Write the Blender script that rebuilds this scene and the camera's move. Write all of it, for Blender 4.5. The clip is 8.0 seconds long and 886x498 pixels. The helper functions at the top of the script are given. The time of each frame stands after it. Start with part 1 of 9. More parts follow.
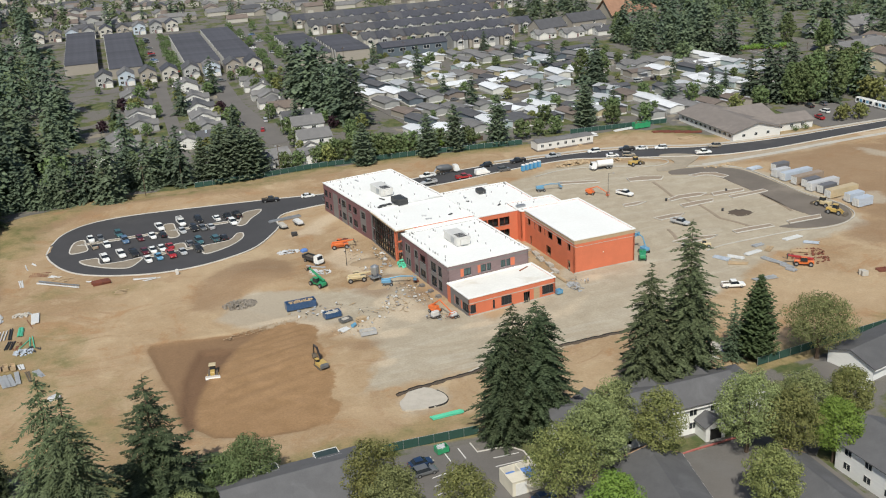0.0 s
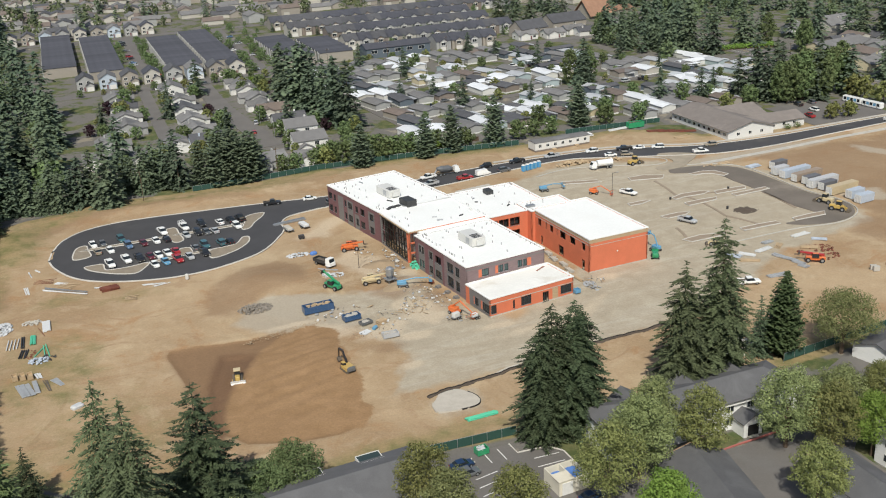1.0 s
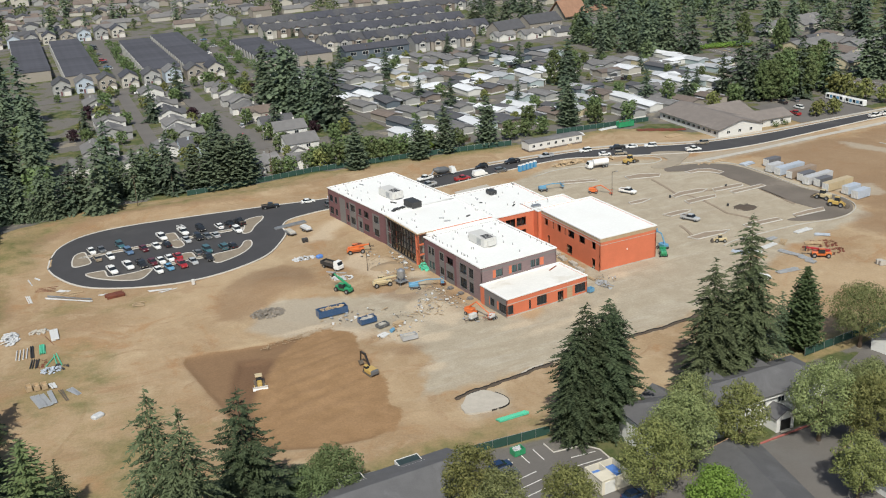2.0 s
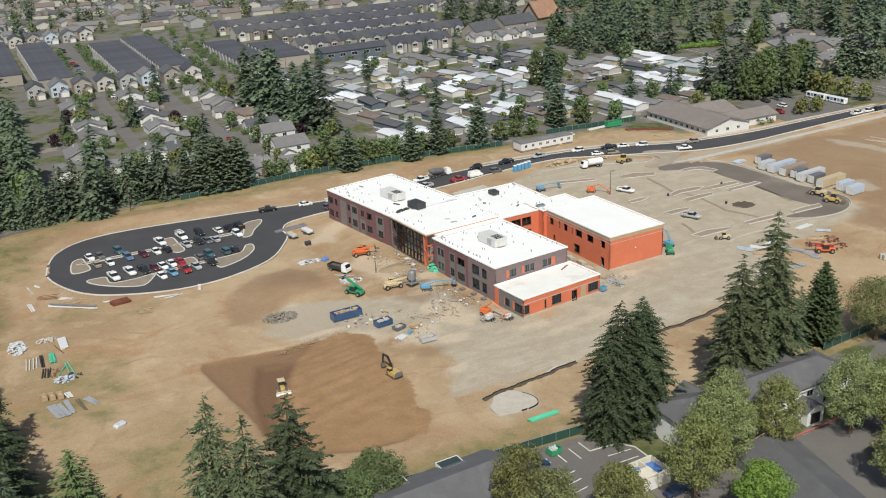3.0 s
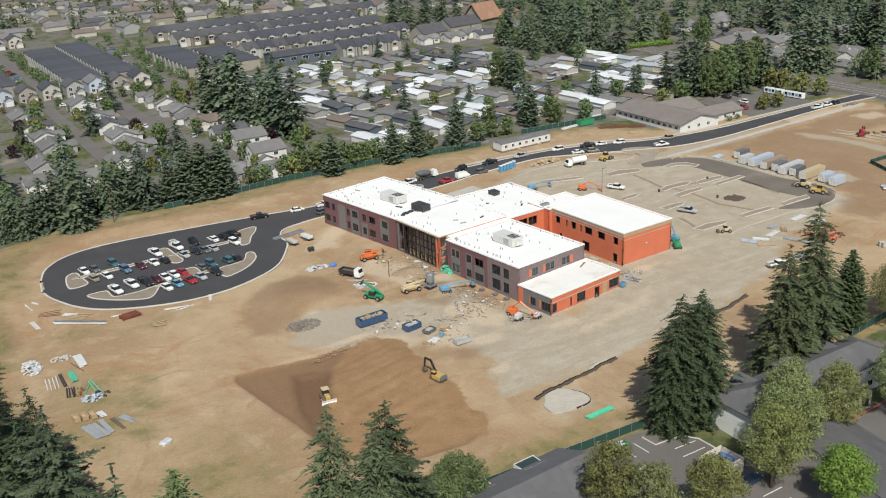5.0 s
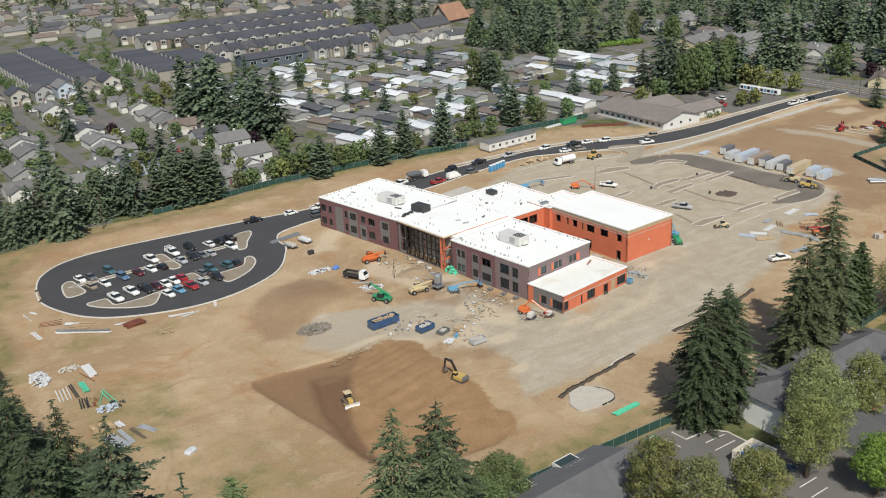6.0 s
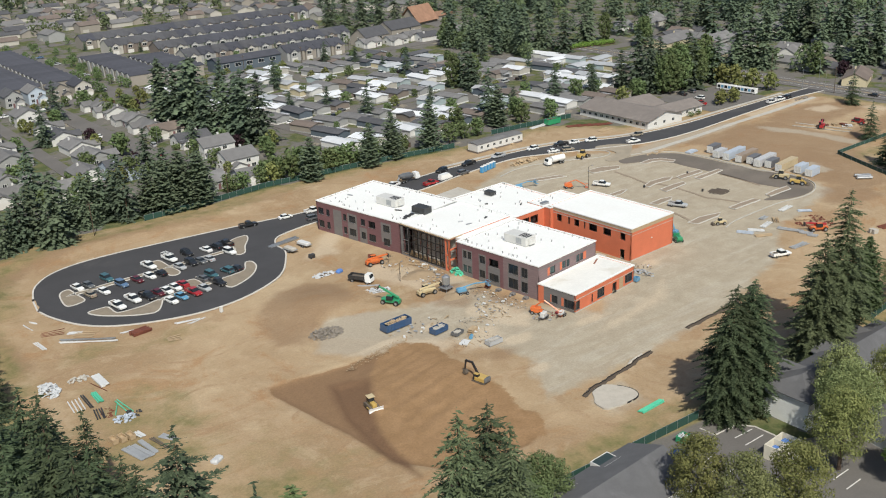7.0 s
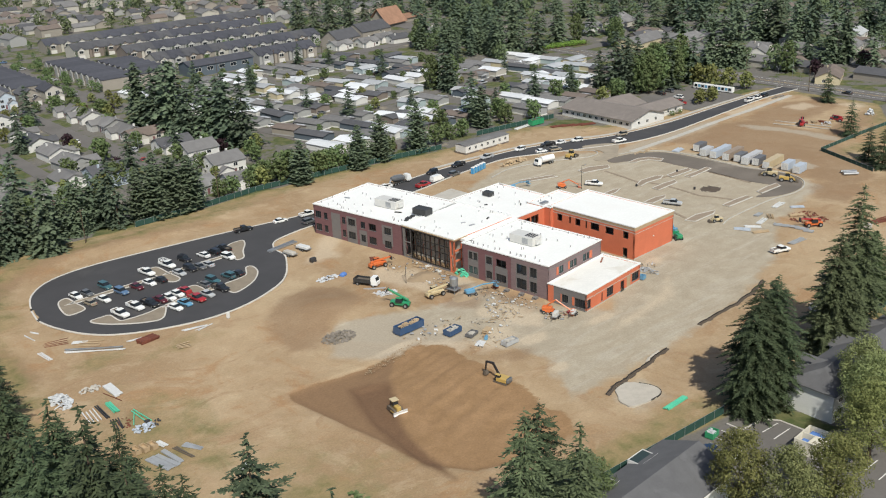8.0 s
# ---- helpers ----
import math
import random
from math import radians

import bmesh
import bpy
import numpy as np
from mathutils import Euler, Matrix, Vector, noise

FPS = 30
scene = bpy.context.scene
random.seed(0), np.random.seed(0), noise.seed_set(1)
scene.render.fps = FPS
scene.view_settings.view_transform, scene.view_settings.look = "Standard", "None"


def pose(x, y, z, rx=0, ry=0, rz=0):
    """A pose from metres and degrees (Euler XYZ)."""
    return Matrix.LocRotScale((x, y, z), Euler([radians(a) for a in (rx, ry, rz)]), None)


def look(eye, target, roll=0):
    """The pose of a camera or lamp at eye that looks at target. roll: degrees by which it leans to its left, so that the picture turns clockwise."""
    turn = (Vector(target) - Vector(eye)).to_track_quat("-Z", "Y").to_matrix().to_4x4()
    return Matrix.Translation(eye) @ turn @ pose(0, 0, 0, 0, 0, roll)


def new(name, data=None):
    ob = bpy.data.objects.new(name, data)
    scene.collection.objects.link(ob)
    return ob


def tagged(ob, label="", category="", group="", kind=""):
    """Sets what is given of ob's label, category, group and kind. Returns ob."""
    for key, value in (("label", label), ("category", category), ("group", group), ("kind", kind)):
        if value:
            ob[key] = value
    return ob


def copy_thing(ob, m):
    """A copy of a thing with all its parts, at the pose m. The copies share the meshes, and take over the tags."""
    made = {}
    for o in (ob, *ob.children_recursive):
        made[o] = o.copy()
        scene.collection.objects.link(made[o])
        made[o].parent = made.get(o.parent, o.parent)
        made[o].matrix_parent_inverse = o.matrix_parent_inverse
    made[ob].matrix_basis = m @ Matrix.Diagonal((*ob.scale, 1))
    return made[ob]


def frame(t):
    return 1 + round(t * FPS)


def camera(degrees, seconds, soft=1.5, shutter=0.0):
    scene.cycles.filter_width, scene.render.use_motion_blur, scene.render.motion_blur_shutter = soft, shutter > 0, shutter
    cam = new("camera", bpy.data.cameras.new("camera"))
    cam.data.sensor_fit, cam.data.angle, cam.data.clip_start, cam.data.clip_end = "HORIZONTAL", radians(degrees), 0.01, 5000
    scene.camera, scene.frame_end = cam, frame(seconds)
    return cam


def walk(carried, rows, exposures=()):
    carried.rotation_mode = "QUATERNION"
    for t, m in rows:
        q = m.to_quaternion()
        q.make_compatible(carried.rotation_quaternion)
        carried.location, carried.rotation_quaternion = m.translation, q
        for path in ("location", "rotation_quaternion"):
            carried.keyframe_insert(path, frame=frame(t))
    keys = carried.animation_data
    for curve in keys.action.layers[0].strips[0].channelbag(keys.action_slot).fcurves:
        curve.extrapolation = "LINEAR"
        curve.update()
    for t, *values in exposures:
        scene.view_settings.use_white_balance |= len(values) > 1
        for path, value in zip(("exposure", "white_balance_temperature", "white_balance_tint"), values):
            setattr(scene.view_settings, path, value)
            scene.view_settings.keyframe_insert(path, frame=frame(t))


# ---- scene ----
cam = camera(48.0, 8.0, soft=1.1)
PATH = [
    (0, (-0.001, -0.028, 101.937), (0.575, 1.749, 101.221), -2.9),
    (0.5, (-6.254, 2.573, 101.994), (-5.644, 4.338, 101.279), -2.9),
    (1, (-12.865, 5.497, 102.062), (-12.217, 7.249, 101.346), -2.8),
    (1.5, (-18.917, 8.386, 102.1), (-18.232, 10.124, 101.384), -2.8),
    (3, (-37.799, 18.342, 102.159), (-36.994, 20.027, 101.443), -2.6),
    (3.5, (-43.637, 21.77, 102.133), (-42.794, 23.437, 101.417), -2.6),
    (4, (-49.869, 25.565, 102.091), (-48.985, 27.21, 101.374), -2.6),
    (4.5, (-55.57, 29.279, 102.081), (-54.647, 30.902, 101.365), -2.5),
    (6, (-72.803, 41.92, 101.931), (-71.757, 43.467, 101.214), -2.5),
    (6.5, (-78.042, 46.187, 101.911), (-76.958, 47.708, 101.195), -2.5),
    (7, (-83.566, 50.938, 101.883), (-82.443, 52.43, 101.167), -2.4),
    (7.5, (-88.635, 55.522, 101.895), (-87.474, 56.985, 101.179), -2.4),
    (8, (-93.94, 60.438, 101.825), (-92.742, 61.871, 101.11), -2.3),
]
walk(cam, [(t, look(eye, target, roll)) for t, eye, target, roll in PATH])

# ---- sky, sun ----
scene.view_settings.exposure = 0.2
world = bpy.data.worlds.new("sky")
scene.world = world
world.use_nodes = True
wn = world.node_tree.nodes
sky = wn.new("ShaderNodeTexSky")
sky.sky_type = "NISHITA"
sky.sun_disc = False
SUN_EL, SUN_TO = radians(49), Vector((-0.43, -0.90))
sky.sun_elevation = SUN_EL
sky.sun_rotation = math.atan2(SUN_TO.x, SUN_TO.y)
sky.air_density, sky.dust_density = 1.0, 1.5
wn["Background"].inputs["Strength"].default_value = 0.085
world.node_tree.links.new(sky.outputs["Color"], wn["Background"].inputs["Color"])
sun_data = bpy.data.lights.new("sun", "SUN")
sun_data.energy, sun_data.angle, sun_data.color = 3.9, radians(0.53), (0.985, 0.962, 0.865)
sun = new("sun", sun_data)
sd = Vector((SUN_TO.x, SUN_TO.y, 0)).normalized() * math.cos(SUN_EL) + Vector((0, 0, math.sin(SUN_EL)))
sun.matrix_world = look(sd * 300, (0, 0, 0))

import collections

# ---- materials ----
def node_mat(name):
    m = bpy.data.materials.new(name)
    m.use_nodes = True
    return m, m.node_tree.nodes, m.node_tree.links, m.node_tree.nodes["Principled BSDF"]


def mixed(nodes, links, fac, a, b):
    """A colour mix node; fac, a and b are sockets or values."""
    mx = nodes.new("ShaderNodeMix")
    mx.data_type = "RGBA"
    for i, v in ((0, fac), (6, a), (7, b)):
        if isinstance(v, bpy.types.NodeSocket):
            links.new(v, mx.inputs[i])
        elif i == 0:
            mx.inputs[i].default_value = v
        else:
            mx.inputs[i].default_value = (*v[:3], 1)
    return mx.outputs[2]


def calc(nodes, links, op, a, b=0.0, clamp=False):
    n = nodes.new("ShaderNodeMath")
    n.operation, n.use_clamp = op, clamp
    for i, v in ((0, a), (1, b)):
        if isinstance(v, bpy.types.NodeSocket):
            links.new(v, n.inputs[i])
        else:
            n.inputs[i].default_value = v
    return n.outputs[0]


def noisy(nodes, links, scale, detail=4.0, rough=0.6, space="Object", stretch=(1, 1, 1), warp=0.0):
    tc = nodes.new("ShaderNodeTexCoord")
    mp = nodes.new("ShaderNodeMapping")
    mp.inputs["Scale"].default_value = stretch
    links.new(tc.outputs[space], mp.inputs["Vector"])
    n = nodes.new("ShaderNodeTexNoise")
    n.inputs["Scale"].default_value, n.inputs["Detail"].default_value, n.inputs["Roughness"].default_value = scale, detail, rough
    n.inputs["Distortion"].default_value = warp
    links.new(mp.outputs["Vector"], n.inputs["Vector"])
    return n.outputs["Fac"]


def ramped(nodes, links, fac, lo, hi):
    r = nodes.new("ShaderNodeMapRange")
    r.interpolation_type = "SMOOTHSTEP"
    r.inputs["From Min"].default_value, r.inputs["From Max"].default_value = lo, hi
    links.new(fac, r.inputs["Value"])
    return r.outputs["Result"]


def surface(name, color, rough=0.7, metal=0.0, dark=0.75, scale=1.5, fine=14.0, bump=0.25, spread=0.0, stretch=(1, 1, 1), stain=None):
    """Paint, wood, metal, stone: grain at two scales, a little relief, stains; spread: how far single pieces differ."""
    m, nodes, links, bsdf = node_mat(name)
    big = noisy(nodes, links, scale, 5, 0.6, stretch=stretch)
    small = noisy(nodes, links, fine, 3, 0.7, stretch=stretch)
    low = tuple(c * dark for c in color)
    col = mixed(nodes, links, ramped(nodes, links, big, 0.3, 0.75), low, color)
    col = mixed(nodes, links, calc(nodes, links, "MULTIPLY", ramped(nodes, links, small, 0.4, 0.8), 0.35), col, tuple(min(1, c * 1.18) for c in color))
    if stain:
        s = noisy(nodes, links, scale * 0.45, 6, 0.65, stretch=stretch, warp=0.6)
        col = mixed(nodes, links, calc(nodes, links, "MULTIPLY", ramped(nodes, links, s, 0.55, 0.72), 0.6), col, stain)
    if spread:
        info = nodes.new("ShaderNodeObjectInfo")
        hsv = nodes.new("ShaderNodeHueSaturation")
        links.new(col, hsv.inputs["Color"])
        links.new(calc(nodes, links, "ADD", calc(nodes, links, "MULTIPLY", info.outputs["Random"], spread), 1 - spread / 2), hsv.inputs["Value"])
        col = hsv.outputs["Color"]
    links.new(col, bsdf.inputs["Base Color"])
    bsdf.inputs["Roughness"].default_value, bsdf.inputs["Metallic"].default_value = rough, metal
    if bump:
        b = nodes.new("ShaderNodeBump")
        b.inputs["Strength"].default_value, b.inputs["Distance"].default_value = bump, 0.02
        links.new(small, b.inputs["Height"])
        links.new(b.outputs["Normal"], bsdf.inputs["Normal"])
    return m


def glassy(name, color, rough=0.08):
    m, nodes, links, bsdf = node_mat(name)
    bsdf.inputs["Base Color"].default_value = (*color, 1)
    bsdf.inputs["Roughness"].default_value = rough
    bsdf.inputs["IOR"].default_value = 1.5
    return m


def leafy(name, light, deep, rough=0.62, sheen=0.0):
    """Foliage: every clump its own green, browner here and there; noise paints in the shade of gaps."""
    m, nodes, links, bsdf = node_mat(name)
    geo = nodes.new("ShaderNodeNewGeometry")
    info = nodes.new("ShaderNodeObjectInfo")
    col = mixed(nodes, links, calc(nodes, links, "ADD", calc(nodes, links, "MULTIPLY", geo.outputs["Random Per Island"], 0.55), 0.15), deep, light)
    patch = noisy(nodes, links, 0.35, 3, 0.6)
    col = mixed(nodes, links, calc(nodes, links, "MULTIPLY", ramped(nodes, links, patch, 0.35, 0.8), 0.5), col, light)
    # shade of the gaps between leaf clumps, painted as darker patches
    dim = noisy(nodes, links, 0.8, 2, 0.5)
    col = mixed(nodes, links, calc(nodes, links, "MULTIPLY", ramped(nodes, links, dim, 0.5, 0.66), 0.65), col, deep)
    hsv = nodes.new("ShaderNodeHueSaturation")
    links.new(col, hsv.inputs["Color"])
    links.new(calc(nodes, links, "ADD", calc(nodes, links, "MULTIPLY", info.outputs["Random"], 0.4), 0.8), hsv.inputs["Value"])
    links.new(calc(nodes, links, "ADD", calc(nodes, links, "MULTIPLY", info.outputs["Random"], 0.03), 0.485), hsv.inputs["Hue"])
    links.new(hsv.outputs["Color"], bsdf.inputs["Base Color"])
    bsdf.inputs["Roughness"].default_value = rough
    bsdf.inputs["Specular IOR Level"].default_value = 0.12
    tr = nodes.new("ShaderNodeBsdfTranslucent")
    links.new(hsv.outputs["Color"], tr.inputs["Color"])
    mx = nodes.new("ShaderNodeMixShader")
    mx.inputs["Fac"].default_value = 0.15
    links.new(bsdf.outputs["BSDF"], mx.inputs[1])
    links.new(tr.outputs["BSDF"], mx.inputs[2])
    links.new(mx.outputs["Shader"], nodes["Material Output"].inputs["Surface"])
    return m


def ground_mat():
    """Bare earth, crushed rock, graded soil, dry grass and lawn, by the areas given with the sheet."""
    m, nodes, links, bsdf = node_mat("earth")
    n1 = noisy(nodes, links, 0.03, 6, 0.62, warp=0.4)
    n2 = noisy(nodes, links, 0.22, 6, 0.65, warp=0.3)
    n3 = noisy(nodes, links, 2.2, 5, 0.7)
    track = noisy(nodes, links, 0.09, 5, 0.6, stretch=(0.35, 1.6, 1), warp=1.2)
    edge = noisy(nodes, links, 0.13, 7, 0.68)
    attr = nodes.new("ShaderNodeVertexColor")
    attr.layer_name = "soil"
    cover = nodes.new("ShaderNodeVertexColor")
    cover.layer_name = "cover"
    sep, sep2 = nodes.new("ShaderNodeSeparateColor"), nodes.new("ShaderNodeSeparateColor")
    links.new(attr.outputs["Color"], sep.inputs["Color"])
    links.new(cover.outputs["Color"], sep2.inputs["Color"])

    def area(sock, wild=0.9, sharp=0.09):
        w = calc(nodes, links, "ADD", sock, calc(nodes, links, "MULTIPLY", calc(nodes, links, "SUBTRACT", edge, 0.5), wild))
        return ramped(nodes, links, w, 0.5 - sharp, 0.5 + sharp)

    earth = mixed(nodes, links, ramped(nodes, links, n1, 0.32, 0.7), (0.300, 0.206, 0.120), (0.405, 0.300, 0.187))
    earth = mixed(nodes, links, calc(nodes, links, "MULTIPLY", ramped(nodes, links, n2, 0.45, 0.8), 0.55), earth, (0.47, 0.36, 0.24))
    earth = mixed(nodes, links, calc(nodes, links, "MULTIPLY", ramped(nodes, links, track, 0.56, 0.72), 0.45), earth, (0.29, 0.178, 0.10))
    blotch = noisy(nodes, links, 0.055, 5, 0.7, warp=0.8)
    earth = mixed(nodes, links, calc(nodes, links, "MULTIPLY", ramped(nodes, links, blotch, 0.52, 0.66), 0.6), earth, (0.315, 0.178, 0.087))
    earth = mixed(nodes, links, calc(nodes, links, "MULTIPLY", ramped(nodes, links, blotch, 0.46, 0.34), 0.5), earth, (0.46, 0.36, 0.235))
    rock = mixed(nodes, links, ramped(nodes, links, n2, 0.3, 0.75), (0.335, 0.285, 0.212), (0.408, 0.355, 0.270))
    rock = mixed(nodes, links, calc(nodes, links, "MULTIPLY", ramped(nodes, links, track, 0.5, 0.7), 0.5), rock, (0.455, 0.412, 0.338))
    lane = noisy(nodes, links, 0.4, 4, 0.6, stretch=(0.07, 1.3, 1), warp=0.15)
    rock = mixed(nodes, links, calc(nodes, links, "MULTIPLY", ramped(nodes, links, lane, 0.52, 0.68), 0.55), rock, (0.34, 0.285, 0.215))

    def ruts(scale, band, space):
        """Thin winding wheel tracks."""
        n = noisy(nodes, links, scale, 2, 0.4, stretch=space, warp=0.5)
        d = calc(nodes, links, "ABSOLUTE", calc(nodes, links, "SUBTRACT", calc(nodes, links, "FRACT", calc(nodes, links, "MULTIPLY", n, 5.0)), 0.5))
        inv = calc(nodes, links, "SUBTRACT", 1.0, ramped(nodes, links, d, band * 0.4, band))
        return calc(nodes, links, "MULTIPLY", inv, ramped(nodes, links, n2, 0.42, 0.62))

    worn = ruts(0.018, 0.05, (1, 1.4, 1))
    earth = mixed(nodes, links, calc(nodes, links, "MULTIPLY", worn, 0.5), earth, (0.27, 0.17, 0.098))
    rock = mixed(nodes, links, calc(nodes, links, "MULTIPLY", ruts(0.03, 0.06, (0.5, 1.8, 1)), 0.4), rock, (0.31, 0.25, 0.18))
    clod = noisy(nodes, links, 1.1, 4, 0.75)
    earth = mixed(nodes, links, calc(nodes, links, "MULTIPLY", ramped(nodes, links, clod, 0.62, 0.72), 0.6), earth, (0.25, 0.16, 0.095))
    earth = mixed(nodes, links, calc(nodes, links, "MULTIPLY", ramped(nodes, links, clod, 0.40, 0.30), 0.45), earth, (0.52, 0.42, 0.30))
    dug = mixed(nodes, links, ramped(nodes, links, n2, 0.3, 0.75), (0.248, 0.152, 0.078), (0.305, 0.190, 0.102))
    dry = mixed(nodes, links, ramped(nodes, links, n2, 0.35, 0.7), (0.285, 0.215, 0.112), (0.150, 0.145, 0.060))
    lawn = mixed(nodes, links, ramped(nodes, links, n2, 0.35, 0.7), (0.065, 0.088, 0.032), (0.145, 0.138, 0.066))
    plots = noisy(nodes, links, 0.07, 4, 0.6)
    yard = mixed(nodes, links, ramped(nodes, links, plots, 0.45, 0.52), lawn, (0.150, 0.140, 0.126))
    yard = mixed(nodes, links, calc(nodes, links, "MULTIPLY", ramped(nodes, links, plots, 0.62, 0.68), 0.8), yard, (0.27, 0.235, 0.18))
    # darker brown for the DUG_DARK band
    band_brown = (0.158, 0.094, 0.055)
    col = mixed(nodes, links, area(sep.outputs["Red"], 1.3, 0.2), earth, rock)
    tint = nodes.new("ShaderNodeVertexColor")
    tint.layer_name = "tint"
    sep3 = nodes.new("ShaderNodeSeparateColor")
    links.new(tint.outputs["Color"], sep3.inputs["Color"])
    col = mixed(nodes, links, calc(nodes, links, "MULTIPLY", area(sep3.outputs["Red"], 0.9, 0.3), 0.66), col, (0.238, 0.155, 0.093))
    col = mixed(nodes, links, calc(nodes, links, "MULTIPLY", area(sep3.outputs["Green"], 1.1, 0.2), 0.85), col, (0.365, 0.312, 0.24))
    col = mixed(nodes, links, calc(nodes, links, "MULTIPLY", area(sep3.outputs["Blue"], 1.2, 0.25), 0.7), col, (0.50, 0.41, 0.30))
    col = mixed(nodes, links, area(sep.outputs["Green"], 0.55, 0.04), col, dug)
    # west slope of the dug field: its facing-away shade put into the colour
    col = mixed(nodes, links, calc(nodes, links, "MULTIPLY", ramped(nodes, links, cover.outputs["Alpha"], 0.3, 0.7), 0.85), col, (0.205, 0.128, 0.074))
    col = mixed(nodes, links, area(sep.outputs["Blue"], 1.3, 0.3), col, dry)
    col = mixed(nodes, links, area(sep2.outputs["Green"], 0.5, 0.2), col, band_brown)
    col = mixed(nodes, links, area(sep2.outputs["Red"], 0.4), col, yard)
    col = mixed(nodes, links, area(sep2.outputs["Blue"], 0.3), col, lawn)
    fine = nodes.new("ShaderNodeHueSaturation")
    links.new(col, fine.inputs["Color"])
    links.new(calc(nodes, links, "ADD", calc(nodes, links, "MULTIPLY", n3, 0.7), 0.65), fine.inputs["Value"])
    links.new(fine.outputs["Color"], bsdf.inputs["Base Color"])
    bsdf.inputs["Roughness"].default_value = 0.95
    bsdf.inputs["Specular IOR Level"].default_value = 0.15
    b = nodes.new("ShaderNodeBump")
    b.inputs["Strength"].default_value, b.inputs["Distance"].default_value = 0.7, 0.25
    links.new(calc(nodes, links, "ADD", n2, calc(nodes, links, "MULTIPLY", n3, 0.3)), b.inputs["Height"])
    links.new(b.outputs["Normal"], bsdf.inputs["Normal"])
    return m


EARTH = ground_mat()
ASPHALT = surface("asphalt", (0.056, 0.0545, 0.057), 0.85, dark=0.8, scale=0.12, fine=3.0, bump=0.2, stain=(0.088, 0.084, 0.080))
NEW_PAVING = surface("first_lift_asphalt", (0.165, 0.14, 0.115), 0.9, dark=0.75, scale=0.1, fine=2.0, stain=(0.25, 0.21, 0.17))
OLD_ASPHALT = surface("old_asphalt", (0.150, 0.138, 0.127), 0.9, dark=0.8, scale=0.08, fine=2.0, stain=(0.15, 0.145, 0.14))
TRACKED = surface("tracked_gravel", (0.335, 0.285, 0.215), 0.95, dark=0.8, scale=0.25, fine=3, stain=(0.22, 0.19, 0.15))
CONCRETE = surface("concrete", (0.47, 0.44, 0.39), 0.85, dark=0.82, scale=0.3, fine=5, stain=(0.34, 0.29, 0.23))
KERB = surface("kerb_concrete", (0.56, 0.53, 0.48), 0.85, dark=0.88, scale=0.4, fine=5)
ISLAND_SOIL = surface("island_soil", (0.255, 0.212, 0.158), 0.95, dark=0.8, scale=0.5, fine=4)
MEMBRANE = surface("roof_membrane", (0.78, 0.78, 0.755), 0.6, dark=0.965, scale=0.12, fine=1.5, bump=0.05, stain=(0.74, 0.73, 0.70))
MEMBRANE_DUSTY = surface("dusty_roof_membrane", (0.74, 0.73, 0.69), 0.7, dark=0.92, scale=0.22, fine=1.5, bump=0.05, stain=(0.56, 0.52, 0.44))
RUST_BOARD = surface("rusty_board", (0.30, 0.13, 0.09), 0.8, dark=0.7)
BRICK_MAUVE = surface("mauve_brick", (0.225, 0.160, 0.160), 0.85, dark=0.8, scale=0.5, fine=9, stretch=(1, 1, 5), stain=(0.27, 0.20, 0.195))
BRICK_PLUM = surface("plum_brick", (0.185, 0.090, 0.095), 0.85, dark=0.8, scale=0.5, fine=9, stretch=(1, 1, 5))
BRICK_GREY = surface("grey_brick", (0.185, 0.172, 0.165), 0.85, dark=0.82, scale=0.5, fine=9, stretch=(1, 1, 5))
ORANGE = surface("orange_sheathing", (0.60, 0.168, 0.085), 0.75, dark=0.88, scale=0.3, fine=3, bump=0.08, stain=(0.52, 0.15, 0.075))
TIMBER = surface("raw_timber", (0.44, 0.325, 0.20), 0.8, dark=0.8, scale=0.8, fine=8, stretch=(1, 1, 3))
STEEL_DARK = surface("dark_steel", (0.045, 0.042, 0.04), 0.5, 0.6, dark=0.8)
STEEL_RED = surface("primed_steel", (0.22, 0.07, 0.045), 0.6, 0.2, dark=0.8)
STEEL = surface("galvanised_steel", (0.44, 0.45, 0.46), 0.45, 0.7, dark=0.8)
GLASS = glassy("window_glass", (0.02, 0.025, 0.03))
GLASS_TEAL = glassy("teal_glass", (0.06, 0.10, 0.10))
# near-black for sheets that stand in for the shade indoors
SHADE_BLACK = surface("interior_shade", (0.02, 0.019, 0.018), 0.9, bump=0)
FRAME_WHITE = surface("white_trim", (0.68, 0.67, 0.64), 0.6, dark=0.9, spread=0.1)
FRAME_DARK = surface("dark_trim", (0.06, 0.06, 0.062), 0.5, 0.3)
RTU = surface("rooftop_unit_paint", (0.62, 0.61, 0.58), 0.5, 0.1, dark=0.9, scale=0.6)
BLACK_WRAP = surface("black_wrap", (0.05, 0.05, 0.05), 0.55, dark=0.6, scale=1.2, bump=0.6)
BARK = surface("bark", (0.11, 0.075, 0.05), 0.95, dark=0.6, scale=1.5, fine=8, bump=0.8, stretch=(1, 1, 0.3))
FIR = leafy("fir_needles", (0.168, 0.200, 0.105), (0.036, 0.048, 0.024))
FIR_DARK = leafy("dark_fir_needles", (0.112, 0.143, 0.076), (0.020, 0.031, 0.016))
# distant firs: haze put into the colour, both tones lifted and drawn together
FIR_HAZE = leafy("hazed_fir_needles", (0.165, 0.205, 0.128), (0.082, 0.110, 0.068))
FIR_FAR_HAZE = leafy("hazed_far_fir_needles", (0.130, 0.165, 0.110), (0.062, 0.086, 0.057))
FIR_BLUE = leafy("blue_spruce_needles", (0.160, 0.208, 0.122), (0.026, 0.042, 0.025))
